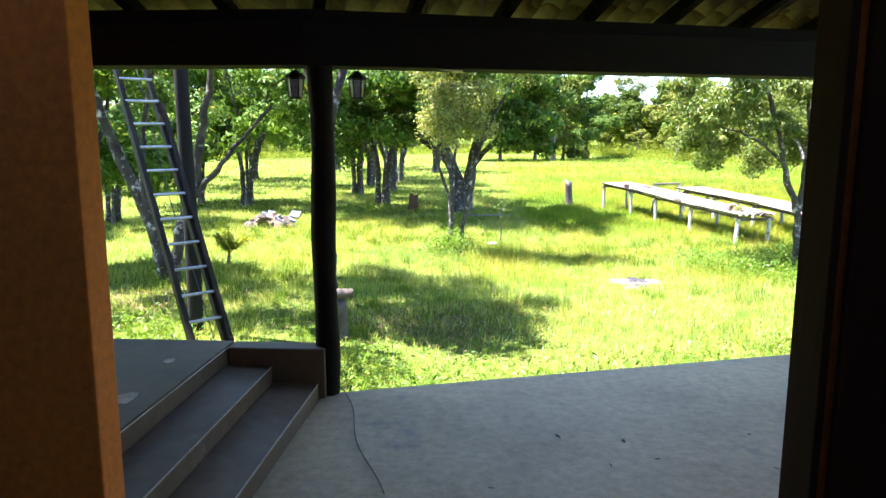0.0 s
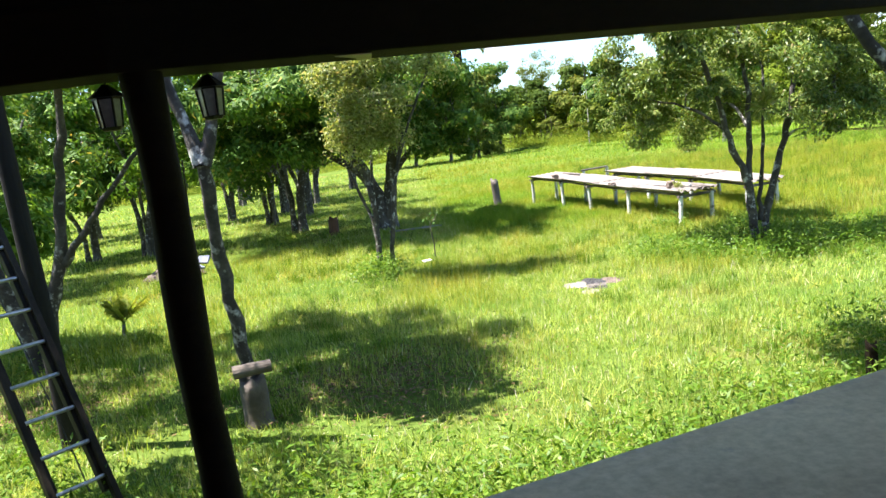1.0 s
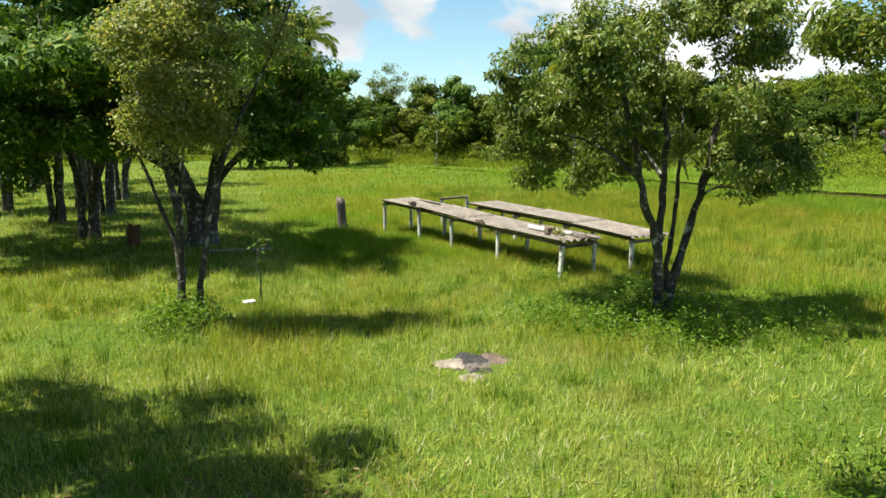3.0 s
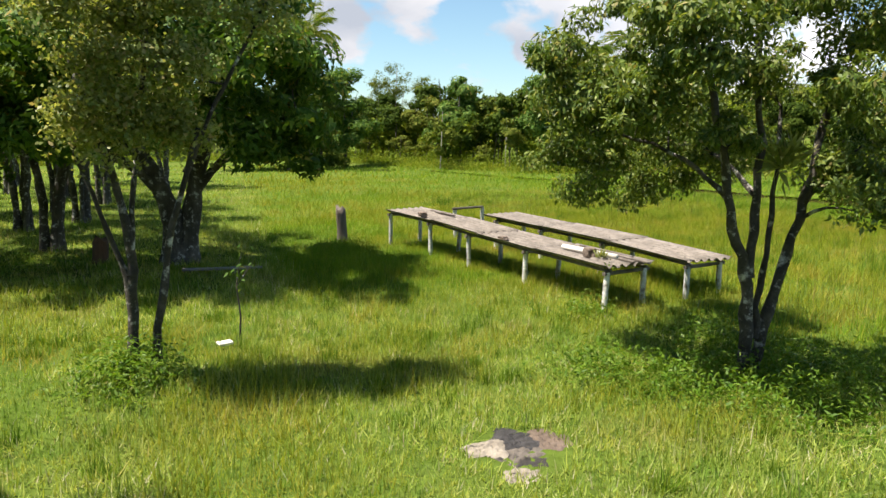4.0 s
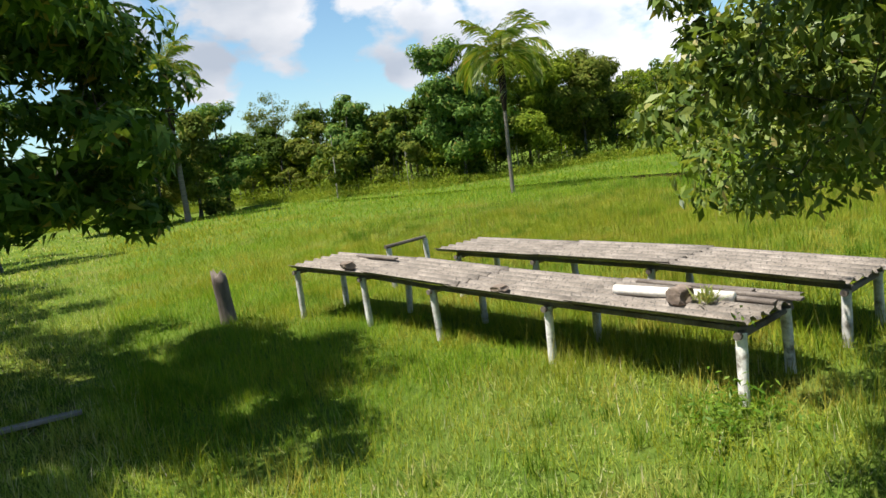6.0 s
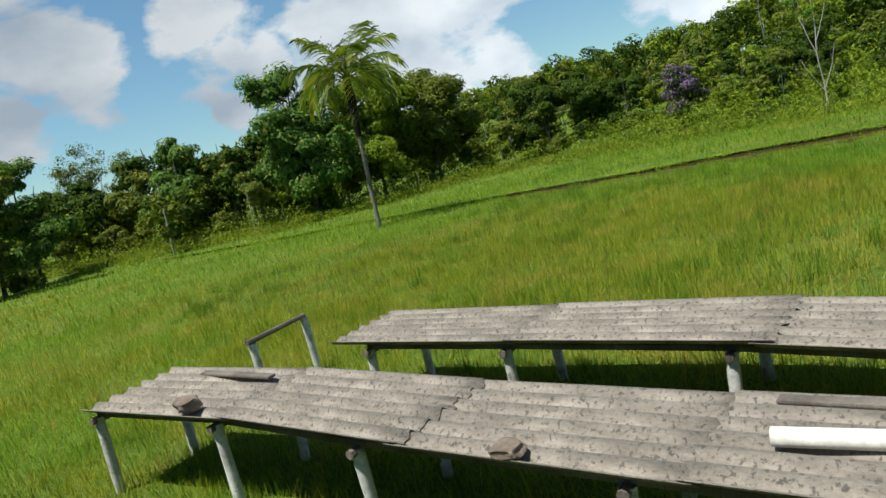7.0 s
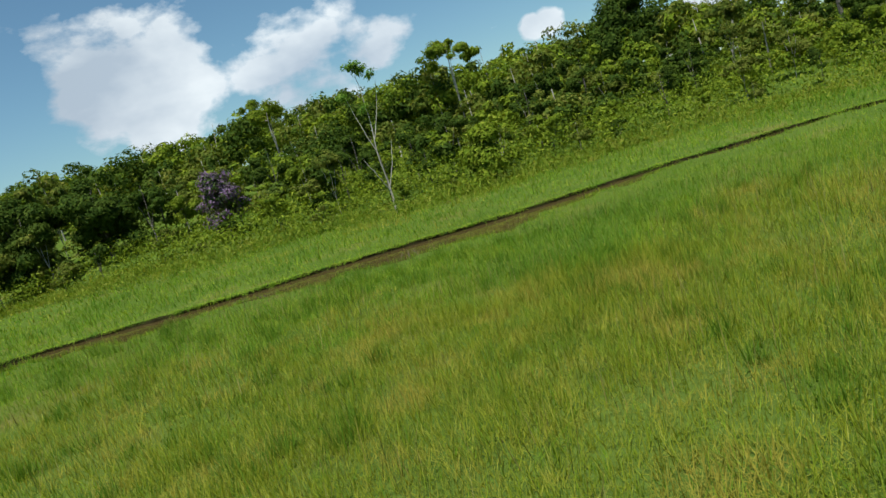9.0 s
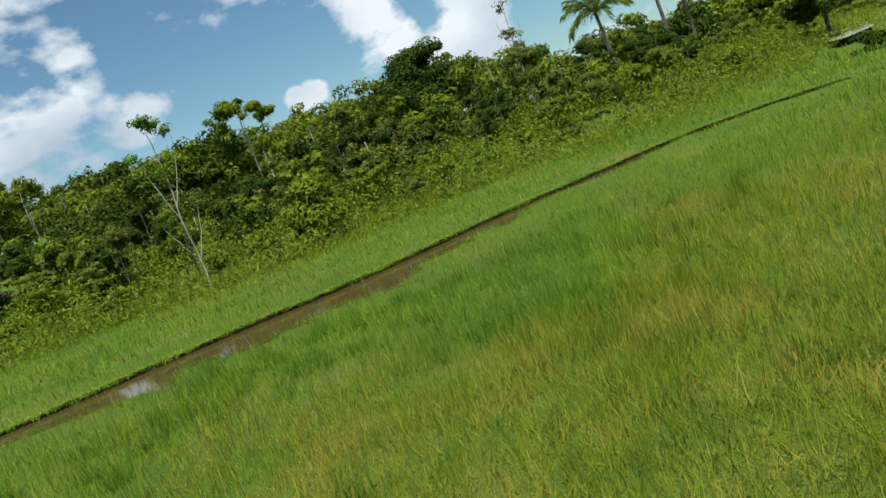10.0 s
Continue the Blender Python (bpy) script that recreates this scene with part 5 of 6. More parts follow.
# shade trees on the lawn
SHADE = [(-6.6, 12.3, 5.0, 0.10, 32, 0.72), (-7.4, 24.5, 7.0, 0.13, 33, 1.65), (-9.4, 25.2, 5.8, 0.12, 34, 1.1), (-15.2, 29.5, 6.4, 0.16, 35, 1.2),
         (-2.75, 25.2, 8.2, 0.15, 36, 1.65), (-4.3, 29.2, 8.6, 0.14, 37, 1.5), (-3.6, 37.5, 6.8, 0.15, 38, 1.1), (-11.5, 38.0, 7.2, 0.17, 39, 1.2), (-6.8, 33.5, 6.4, 0.13, 40, 1.0),
         (-12.0, 16.5, 6.0, 0.14, 41, 1.1), (-18.0, 40.0, 7.5, 0.18, 42, 1.3), (-2.2, 47.0, 7.4, 0.17, 43, 1.2), (-9.5, 50.0, 8.0, 0.2, 44, 1.3), (-21.0, 24.0, 7.0, 0.17, 45, 1.2), (-9.5, 19.5, 5.6, 0.11, 46, 1.3), (-5.4, 40.5, 8.2, 0.15, 50, 1.3), (-8.5, 44.0, 9.5, 0.17, 51, 1.8), (-12.5, 33.0, 9.0, 0.16, 52, 1.6), (-6.0, 52.0, 10.5, 0.18, 53, 1.9), (-3.2, 31.0, 8.2, 0.14, 54, 1.5), (-4.6, 34.5, 8.4, 0.14, 55, 1.6)]
for x, y, h, r, seed, w in SHADE:
    rg = np.random.default_rng(seed)
    far = y > 28 or x < -14
    stems = []
    for k in range(3 if seed % 4 else 2):
        a = 2.1 * k + rg.uniform(0, 1.5)
        ca, sa = math.cos(a), math.sin(a)
        fork = h * rg.uniform(0.25, 0.36)
        lean = rg.uniform(0.15, 0.45)
        q = (0.14 * ca + lean * ca, 0.14 * sa + lean * sa, fork)
        rr = r * (1.0, 0.7, 0.5)[k]
        stems.append(([(0.14 * ca, 0.14 * sa, 0), (0.16 * ca + 0.04, 0.16 * sa, fork * 0.55), q], rr, rr * 0.8, 8))
        for turn in (-0.7, 0.6):
            e = a + turn
            stems.append(([q, (q[0] + 0.55 * w * math.cos(e), q[1] + 0.55 * w * math.sin(e), h * 0.52), (q[0] + 1.0 * w * math.cos(e), q[1] + 1.0 * w * math.sin(e), h * 0.78)], rr * 0.62, 0.025, 6))
    make_tree("shade_tree", (x, y, gz(x, y)), stems,
              [(0, 0, h * 0.76, 2.0 * w, 2.0 * w, h * 0.22), (1.3 * w, 0.4, h * 0.44, 1.2 * w, 1.3 * w, h * 0.15), (-1.2 * w, -0.6, h * 0.46, 1.3 * w, 1.3 * w, h * 0.16), (0.2, -1.3 * w, h * 0.39, 1.2 * w, 1.0 * w, h * 0.11), (0.5, 1.3 * w, h * 0.44, 1.2 * w, 1.1 * w, h * 0.14), (0, 0, h * 0.5, 1.5 * w, 1.5 * w, h * 0.14), (-0.6 * w, -0.9 * w, h * 0.33, 1.1 * w, 0.9 * w, h * 0.07), (0.8 * w, -0.7 * w, h * 0.34, 0.9 * w, 0.9 * w, h * 0.07)], 110 if far else 170, 85 if far else 130, 0.19 if far else 0.148, 0.24, 0.5,
              M_LEAF_FRESH if seed in (32, 33, 35, 39) else M_LEAF_DARK, M_BARK, seed, "grey-barked shade tree with a dense green crown on the lawn", group="lawn trees", spread=0.34, every=2 if far else 1, plain=True)

# sapling and small cycad-like palm
sap = empty("sapling", (1.25, 17.3, gz(1.25, 17.3)), label="thin bare sapling with a few leaves in the grass", category="sapling")
v, f = joined([tube([(0, 0, 0), (0.02, 0, 0.4), (-0.02, 0.01, 0.8), (0.05, 0, 1.25)], [0.017, 0.014, 0.011, 0.005], 6), tube([(-0.02, 0, 0.8), (0.12, 0.03, 1.0), (0.2, 0.02, 1.12)], [0.008, 0.006, 0.003], 5)])
part("stem", mesh_np("stem", v, f, M_BARK, True), M_BARK, sap)
rng = np.random.default_rng(6)
v, f = leaf_cloud(rng, rng.normal(0, 1, (26, 3)) * [0.09, 0.06, 0.22] + [0.05, 0, 0.95], 0.08, 0.2, 0.6)
part("leaves", mesh_np("leaves", v, f, M_LEAF_DARK), M_LEAF_DARK, sap)


def frond(rng, length, arch, az, tilt, leaflets, leaf_len, width):
    """One arching frond: a midrib and two rows of leaflets. Rises by tilt, then bends down by arch."""
    t = np.linspace(0, 1, 12)
    ang = tilt - arch * t
    r = np.concatenate([[0], np.cumsum(np.cos(ang[:-1]) * length / 11)])
    z = np.concatenate([[0], np.cumsum(np.sin(ang[:-1]) * length / 11)])
    line = np.stack([r * math.cos(az), r * math.sin(az), z], -1)
    rib = tube(line, np.linspace(0.022, 0.005, 12) * length / 2, 4)
    side = np.array([-math.sin(az), math.cos(az), 0])
    verts, faces = [], []
    for k in range(leaflets):
        u = 0.18 + 0.82 * k / leaflets
        p = np.array([np.interp(u, t, line[:, q]) for q in range(3)])
        way = np.array([np.interp(min(1, u + 0.08), t, line[:, q]) for q in range(3)]) - p
        way /= np.linalg.norm(way) + 1e-9
        ln = leaf_len * (0.5 + math.sin(u * 2.7)) * 0.75
        for sgn in (-1, 1):
            d = side * sgn * 0.8 + way * 0.7 + np.array([0, 0, -0.22 + rng.normal(0, 0.2)])
            d /= np.linalg.norm(d)
            w = np.cross(d, side) * width
            q = p + d * ln * 0.55 + np.array([0, 0, 0.02])
            e = p + d * ln + np.array([0, 0, -0.22 * ln])
            n = len(verts)
            verts += [p - w * 0.4, p + w * 0.4, q + w, q - w, e]
            faces.append((n, n + 1, n + 2, n + 3))
            faces.append((n + 3, n + 2, n + 4, n + 4))
    vv, ff = np.array(verts), np.array(faces)
    quads = ff[0::2]
    tris = ff[1::2, :3]
    rv, rf = rib
    return np.vstack([vv, rv]), [np.vstack([quads, rf + len(vv)]), tris]


def make_palm(name, at, height, lean, fronds, length, seed, label, trunk_r=0.13, leaf_len=0.5, droop=(1.0, 0.95), span=0.95, boots=False, leaf_mat=None):
    rng = np.random.default_rng(seed)
    root = empty(name, at, label=label, category="palm")
    leaf_mat = leaf_mat or M_FROND
    pts = np.array([(lean[0] * t ** 1.4, lean[1] * t ** 1.4, height * t) for t in np.linspace(0, 1, 14)])
    rr = trunk_r * (1.0 - 0.25 * np.linspace(0, 1, 14)) * (1 + 0.04 * np.sin(np.arange(14) * 2.4))
    rr[0] *= 1.3
    v, f = tube(pts, rr, 10)
    part("trunk", mesh_np("trunk", v, f, M_BARK_PALM, True), M_BARK_PALM, root)
    if boots:
        top = pts[8::1][:6]
        v, f = tube(top, np.array([0.095, 0.13, 0.15, 0.165, 0.17, 0.13]) * trunk_r / 0.10, 9)
        c = np.repeat(top, 9, 0)
        v = c + (v - c) * (1 + 0.18 * np.sin(np.arange(len(v)) * 2.7))[:, None]
        part("frond_sheath", mesh_np("frond_sheath", v, f, M_BOOT), M_BOOT, root, "dark fibrous old frond bases")
    for k in range(fronds):
        az = 2.4 * k + rng.normal(0, 0.15)
        tilt = 1.45 - span * (k / fronds) + rng.normal(0, 0.08)
        v, f = frond(rng, length * rng.uniform(0.85, 1.1), droop[0] + droop[1] * k / fronds, az, tilt, 34, leaf_len, min(0.045, leaf_len * 0.10))
        ob = part("frond", mesh_np("frond", v, f, leaf_mat), leaf_mat, root)
        ob.location = pts[-1]
    bm = bmesh.new()
    bmesh.ops.create_cone(bm, cap_ends=True, segments=9, radius1=trunk_r * 0.8, radius2=trunk_r * 0.35, depth=0.9, matrix=pose(*pts[-1]) @ pose(0, 0, 0.1))
    part("crown_shaft", bm, M_FROND, root)
    if boots:
        v, f = tube(pts[-1] + np.array([(0, 0, 0), (0.02, 0, 0.6), (0.05, 0.02, 1.25)]), [0.045, 0.035, 0.006], 6)
        part("spear_leaf", mesh_np("spear_leaf", v, f, M_FROND, True), M_FROND, root, "upright unopened yellow-green spear leaf")
    return root


make_palm("palm_tree", (19.9, 42.9, -0.05), 6.35, (0.25, 0.1), 21, 2.7, 61, "tall slender palm with arching fronds standing in the meadow", 0.10, 0.85, (1.15, 1.25), 1.25, True)
make_palm("palm_tree", (7.1, 64.7, -0.05), 10.2, (0.1, 0.3), 22, 2.9, 62, "tall palm at the edge of the woods", 0.2, 0.8, boots=True)
make_palm("small_palm", (-4.0, 13.25, gz(-4.0, 13.25)), 0.26, (0.03, 0.0), 17, 0.48, 63, "small yellow-green palm shrub growing on the lawn", 0.035, 0.15, (0.1, 0.35), 0.5, leaf_mat=M_SHRUB)
for x, y, h, s in ((62.5, 5.5, 5.4, 64), (62.6, 0.8, 7.0, 65), (63.3, -1.5, 7.4, 66)):
    make_palm("palm_tree", (x, y, gz(x, y)), h, (0.4, 0.2), 18, 3.0, s, "distant palm above the wooded slope", 0.16, 0.8)

# bromeliad tufts on trees
rng = np.random.default_rng(8)
v, f = leaf_cloud(rng, rng.normal(0, 0.05, (90, 3)), 0.34, 0.07, -0.9)
br = part("bromeliad", mesh_np("bromeliad", v, f, M_LEAF_PALE), M_LEAF_PALE)
br.location = (7.28, 14.25, 2.35)
tagged(br, "yellow-green bromeliad tuft growing on a tree limb", "bromeliad")

# ---- woods ----
KINDS = {}
for fine in (True, False):
    for k, (h, w, mat, bark) in enumerate(((6.0, 1.9, M_WOODS_A, M_BARK), (7.2, 2.3, M_WOODS_A, M_BARK), (5.2, 1.8, M_WOODS_B, M_BARK), (6.6, 2.0, M_WOODS_C, M_BARK_PALE), (4.2, 1.9, M_WOODS_C, M_BARK), (8.0, 1.7, M_WOODS_C, M_BARK_PALE))):
        rg = np.random.default_rng(100 + k)
        thick = 0.038 if bark == M_BARK_PALE else 0.09
        low = 0.34 if k < 4 else (0.2 if k == 4 else 0.55)
        blobs = []
        for q in range(5):
            a = rg.uniform(0, 6.28)
            blobs.append((w * 0.5 * math.cos(a), w * 0.5 * math.sin(a), h * rg.uniform(low + 0.1, 0.88), w * rg.uniform(0.4, 0.7), w * rg.uniform(0.4, 0.7), h * rg.uniform(0.09, 0.16)))
        tree = make_tree("woodland_tree", (60, -60, -30), [([(0, 0, 0), (0.1, 0, h * 0.3), (-0.1, 0.1, h * 0.6), (0, 0, h * 0.85)], thick, 0.02, 6), ([(0.05, 0, h * 0.25), (w * 0.4, 0.2, h * 0.7)], thick * 0.6, 0.015, 5), ([(0.05, 0, h * 0.3), (-w * 0.4, -0.2, h * 0.7)], thick * 0.6, 0.015, 5)],
                         blobs, 44 if fine else 40, 120 if fine else 70, 0.19 if fine else 0.27, 0.32, 0.35, mat, bark, 200 + k, ("dense dark green", "tall dark green", "bright leafy", "open olive-green", "low bushy bright green", "thin pale-stemmed")[k] + " tree at the edge of the woods", group="woodland trees", spread=0.34, every=4, plain=True)
        KINDS[k, fine] = tree

EDGE_LINE = np.array([(-26.2, 67.1), (-16, 77.7), (-5.8, 86.2), (2.5, 88.5), (10.9, 86.6), (18.4, 76.3), (22.8, 64), (27, 61.4), (31.2, 61), (36.3, 62.2), (41.6, 59.1), (44.9, 53), (42.9, 45.6), (41.5, 37.3), (41.7, 31.1), (42.8, 25.9), (44, 18.6), (44.7, 12.4), (46.4, 6.2), (51.2, 0.1), (58.6, -6), (69.2, -14.1), (83.9, -24.2), (105, -36.3)], float)
seg = np.linalg.norm(np.diff(EDGE_LINE, axis=0), axis=1)
cum = np.concatenate([[0], np.cumsum(seg)])
rg = np.random.default_rng(55)
spots = []
d = 0.0
while d < cum[-1]:
    p = np.array([np.interp(d, cum, EDGE_LINE[:, q]) for q in range(2)])
    e = np.array([np.interp(min(d + 0.5, cum[-1]), cum, EDGE_LINE[:, q]) for q in range(2)]) - p
    out = np.array([-e[1], e[0]]) / (np.linalg.norm(e) + 1e-9)
    for row, (back, sc) in enumerate(((0.6, 0.62), (3.6, 0.95), (7.4, 1.05), (11.5, 1.1))):
        if row == 3 and not (p[0] > 36 and p[1] < 50):
            continue
        q = p + out * (back + rg.uniform(-0.9, 0.9)) + rg.uniform(-0.9, 0.9, 2)
        spots.append((q[0], q[1], row, sc))
    d += 3.1
first_used = set()
for x, y, row, sc in spots:
    k = int(rg.choice((2, 4, 4, 3, 0)) if row == 0 else rg.choice((0, 1, 2, 3, 1, 0, 2, 5, 3, 1)))
    s = sc * rg.uniform(0.75, 1.2) * (0.47 if x > 36 and y < 48 else (1.15 if x < 32 else 0.72))
    m = pose(x, y, gz(x, y), 0, 0, rg.uniform(0, 360)) @ Matrix.Diagonal((s * rg.uniform(0.9, 1.2), s * rg.uniform(0.9, 1.2), s, 1))
    k = (k, x > 36 and y < 50)
    if k not in first_used:
        first_used.add(k)
        KINDS[k].matrix_world = m
    else:
        copy_thing(KINDS[k], m @ Matrix.Diagonal((*[1 / c for c in KINDS[k].scale], 1)))
for k in KINDS:
    if k not in first_used:
        KINDS[k].matrix_world = pose(62 + 2 * k[0], 40, gz(62 + 2 * k[0], 40))

# named trees of the far edge
def single(name, at, h, w, mat, bark, seed, label, tips=70, per=110, leaf=0.22, low=0.35, spread=0.36, r=0.14):
    rg = np.random.default_rng(seed)
    blobs = [(0, 0, h * 0.86, w * 0.38, w * 0.38, h * 0.09), (0, 0, h * (low + 0.88) / 2, w * 0.6, w * 0.6, h * (0.88 - low) * 0.35)]
    for k in range(13):
        u = rg.uniform(0.06, 0.94)
        wide = w * math.sqrt(max(0.1, 1 - ((u - 0.38) / 0.66) ** 2)) * rg.uniform(0.5, 0.78)
        blobs.append((wide * math.cos(2.4 * k), wide * math.sin(2.4 * k), h * (low + (0.9 - low) * u), w * rg.uniform(0.28, 0.46), w * rg.uniform(0.28, 0.46), h * rg.uniform(0.06, 0.11)))
    make_tree(name, (*at, gz(*at)), [([(0, 0, 0), (0.15, 0, h * 0.3), (-0.15, 0.1, h * 0.6), (0.1, 0, h * 0.88)], r, r * 0.25, 7), ([(0.1, 0, h * 0.28), (w * 0.4, 0.2, h * 0.7)], r * 0.55, 0.02, 5), ([(0.1, 0, h * 0.3), (-w * 0.45, -0.2, h * 0.68)], r * 0.55, 0.02, 5)],
              blobs, tips, per, leaf, 0.24, 0.4, mat, bark, seed, label, spread=spread, every=3, plain=True)


single("blossom_tree", (46.7, 44.9), 4.6, 1.7, M_BLOSSOM, M_BARK, 71, "shrubby tree with violet blossom at the wood's edge", low=0.1)
make_tree("pale_stem_tree", (40.6, 33.4, gz(40.6, 33.4)),
          [([(0, 0, 0), (0.12, 0, 1.4), (-0.08, 0.1, 3.0), (0.14, 0, 4.9), (0.0, 0.1, 6.6)], 0.05, 0.012, 7), ([(0.08, 0, 1.1), (-0.35, 0.3, 2.0), (-0.45, 0.75, 2.9)], 0.026, 0.008, 6), ([(0.1, 0, 1.3), (0.35, -0.35, 2.3), (0.4, -0.6, 3.4)], 0.026, 0.008, 6),
           ([(-0.05, 0.1, 3.1), (-0.2, 0.5, 4.5), (-0.3, 0.75, 5.8)], 0.022, 0.007, 6), ([(0.0, 0.05, 3.6), (0.2, -0.45, 5.0), (0.3, -0.7, 6.2)], 0.022, 0.007, 6)],
          [(0.0, 0.1, 6.8, 0.6, 0.7, 0.3), (-0.3, 0.8, 5.9, 0.35, 0.4, 0.25), (0.3, -0.75, 6.3, 0.35, 0.4, 0.25), (0.0, 0.3, 5.2, 0.3, 0.4, 0.2)], 26, 45, 0.14, 0.24, 0.3, M_LEAF_FRESH, M_BARK_PALE, 72,
          "slender bare-stemmed pale tree with a thin crown", spread=0.16, limb_r=0.010, plain=True)
make_tree("bare_tree", (59.5, 13.0, gz(59.5, 13.0)),
          [([(0, 0, 0), (0.1, 0.05, 2.6), (-0.1, 0.2, 5.2), (0.05, 0.1, 8.6)], 0.06, 0.012, 7), ([(0.0, 0.1, 3.4), (0.2, -0.5, 4.8), (0.2, -0.7, 6.4)], 0.028, 0.008, 6), ([(-0.05, 0.15, 4.2), (0.1, 0.7, 5.4), (0.0, 0.9, 6.6)], 0.026, 0.008, 6)],
          [(0.0, 0.1, 7.4, 0.4, 0.6, 0.8), (0.0, 0.1, 5.2, 0.4, 0.9, 0.9), (0.1, -0.6, 6.2, 0.3, 0.4, 0.4)], 40, 22, 0.17, 0.2, 0.3, M_WOODS_C, M_BARK_PALE, 97,
          "tall thin nearly bare tree above the woods", spread=0.2, limb_r=0.010, plain=True)
single("low_shrub", (38.7, 4.9), 0.9, 0.9, M_WOODS_A, M_BARK, 98, "low dark green shrub in the meadow", tips=40, per=80, leaf=0.14, low=0.1, spread=0.16, r=0.03)
single("round_shrub", (41.1, 28.7), 3.0, 1.4, M_WOODS_B, M_BARK, 73, "rounded bright green shrub tree", low=0.05)
single("dark_tree", (72.2, 18.3), 7.2, 4.0, M_WOODS_A, M_BARK, 74, "broad dark green tree rising above the woods", tips=170, per=150, leaf=0.30, spread=0.64, low=0.12)
single("light_tree", (87.6, 59.1), 8.0, 2.6, M_WOODS_B, M_BARK, 75, "light green tree standing on the ridge", low=0.5)
single("broad_tree", (27.5, 62.5), 11.4, 3.6, M_LEAF_DARK, M_BARK, 76, "tall dark broad tree behind the palm", tips=300, per=150, leaf=0.30, spread=0.64, low=0.12)
single("broad_tree", (34.2, 63.7), 10.4, 4.4, M_WOODS_B, M_BARK, 77, "broad bright green tree at the wood's edge", tips=260, per=150, leaf=0.30, spread=0.70, low=0.12)
single("broad_tree", (39.4, 63.1), 9.8, 4.0, M_WOODS_C, M_BARK, 78, "broad olive-green tree at the wood's edge", tips=260, per=150, leaf=0.30, spread=0.64, low=0.12)
single("broad_tree", (5.6, 66.4), 10.4, 3.0, M_WOODS_A, M_BARK, 80, "dark leafy tree beside the far palm", low=0.15, tips=170, per=150, leaf=0.24, spread=0.48)
single("broad_tree", (2.4, 66.0), 9.4, 3.4, M_WOODS_A, M_BARK, 81, "dark leafy tree beside the far palm", low=0.15, tips=170, per=150, leaf=0.30, spread=0.54)
single("broad_tree", (11.4, 74.6), 10.0, 3.2, M_LEAF_DARK, M_BARK, 92, "dark leafy tree at the far edge of the meadow", tips=150, per=140, leaf=0.30, spread=0.5, low=0.12)
single("broad_tree", (8.6, 70.5), 8.4, 3.0, M_WOODS_C, M_BARK, 93, "olive-green leafy tree at the far edge of the meadow", tips=150, per=140, leaf=0.30, spread=0.5, low=0.12)
single("broad_tree", (21.9, 72.4), 8.4, 2.8, M_LEAF_DARK, M_BARK, 94, "dark leafy tree at the far edge of the meadow", tips=150, per=140, leaf=0.30, spread=0.45, low=0.12)
single("flat_topped_tree", (62.7, 32.2), 8.0, 2.3, M_WOODS_B, M_BARK_PALE, 95, "light green flat-topped tree above the woods", tips=60, per=100, leaf=0.22, low=0.72, spread=0.3, r=0.09)
single("flat_topped_tree", (66.0, 48.8), 6.8, 1.6, M_WOODS_B, M_BARK_PALE, 96, "light green small-crowned tree above the woods", tips=50, per=90, leaf=0.20, low=0.7, spread=0.28, r=0.08)
single("broad_tree", (49, 54.7), 5.6, 2.6, M_WOODS_A, M_BARK, 86, "broad dark tree at the wood's edge", low=0.1, tips=170, per=150, leaf=0.24, spread=0.42)
single("broad_tree", (46.8, 58.8), 6.0, 2.8, M_WOODS_A, M_BARK, 87, "broad dark tree at the wood's edge", low=0.1, tips=170, per=150, leaf=0.24, spread=0.45)
single("broad_tree", (75.4, -13), 8.5, 4.2, M_WOODS_A, M_BARK, 82, "broad dark tree at the far end of the meadow", tips=170, per=150, leaf=0.30, spread=0.67, low=0.12)
single("broad_tree", (70.2, -16.7), 8.0, 4.2, M_WOODS_A, M_BARK, 83, "broad dark tree at the far end of the meadow", tips=170, per=150, leaf=0.30, spread=0.67, low=0.12)
single("broad_tree", (63.5, -18.4), 7.6, 4.0, M_WOODS_A, M_BARK, 84, "broad dark tree at the far end of the meadow", tips=170, per=150, leaf=0.30, spread=0.64, low=0.12)
single("lone_tree", (48.5, -0.9), 4.4, 1.9, M_WOODS_A, M_BARK, 85, "dark round-crowned tree standing beside a pond", low=0.42, tips=170, per=150, leaf=0.24, spread=0.30)
for x, y, h, w, k in ((18.3, 93.0, 10.6, 2.3, 79), (20.9, 95.0, 12.6, 2.9, 88), (23.9, 94.0, 10.8, 2.4, 89), (13.5, 95.0, 10.0, 2.6, 90)):
    single("emergent_tree", (x, y), h, w, M_WOODS_C, M_BARK_PALE, k, "thin pale-stemmed tree above the far woods", tips=70, per=42, low=0.42, spread=0.55, r=0.11)

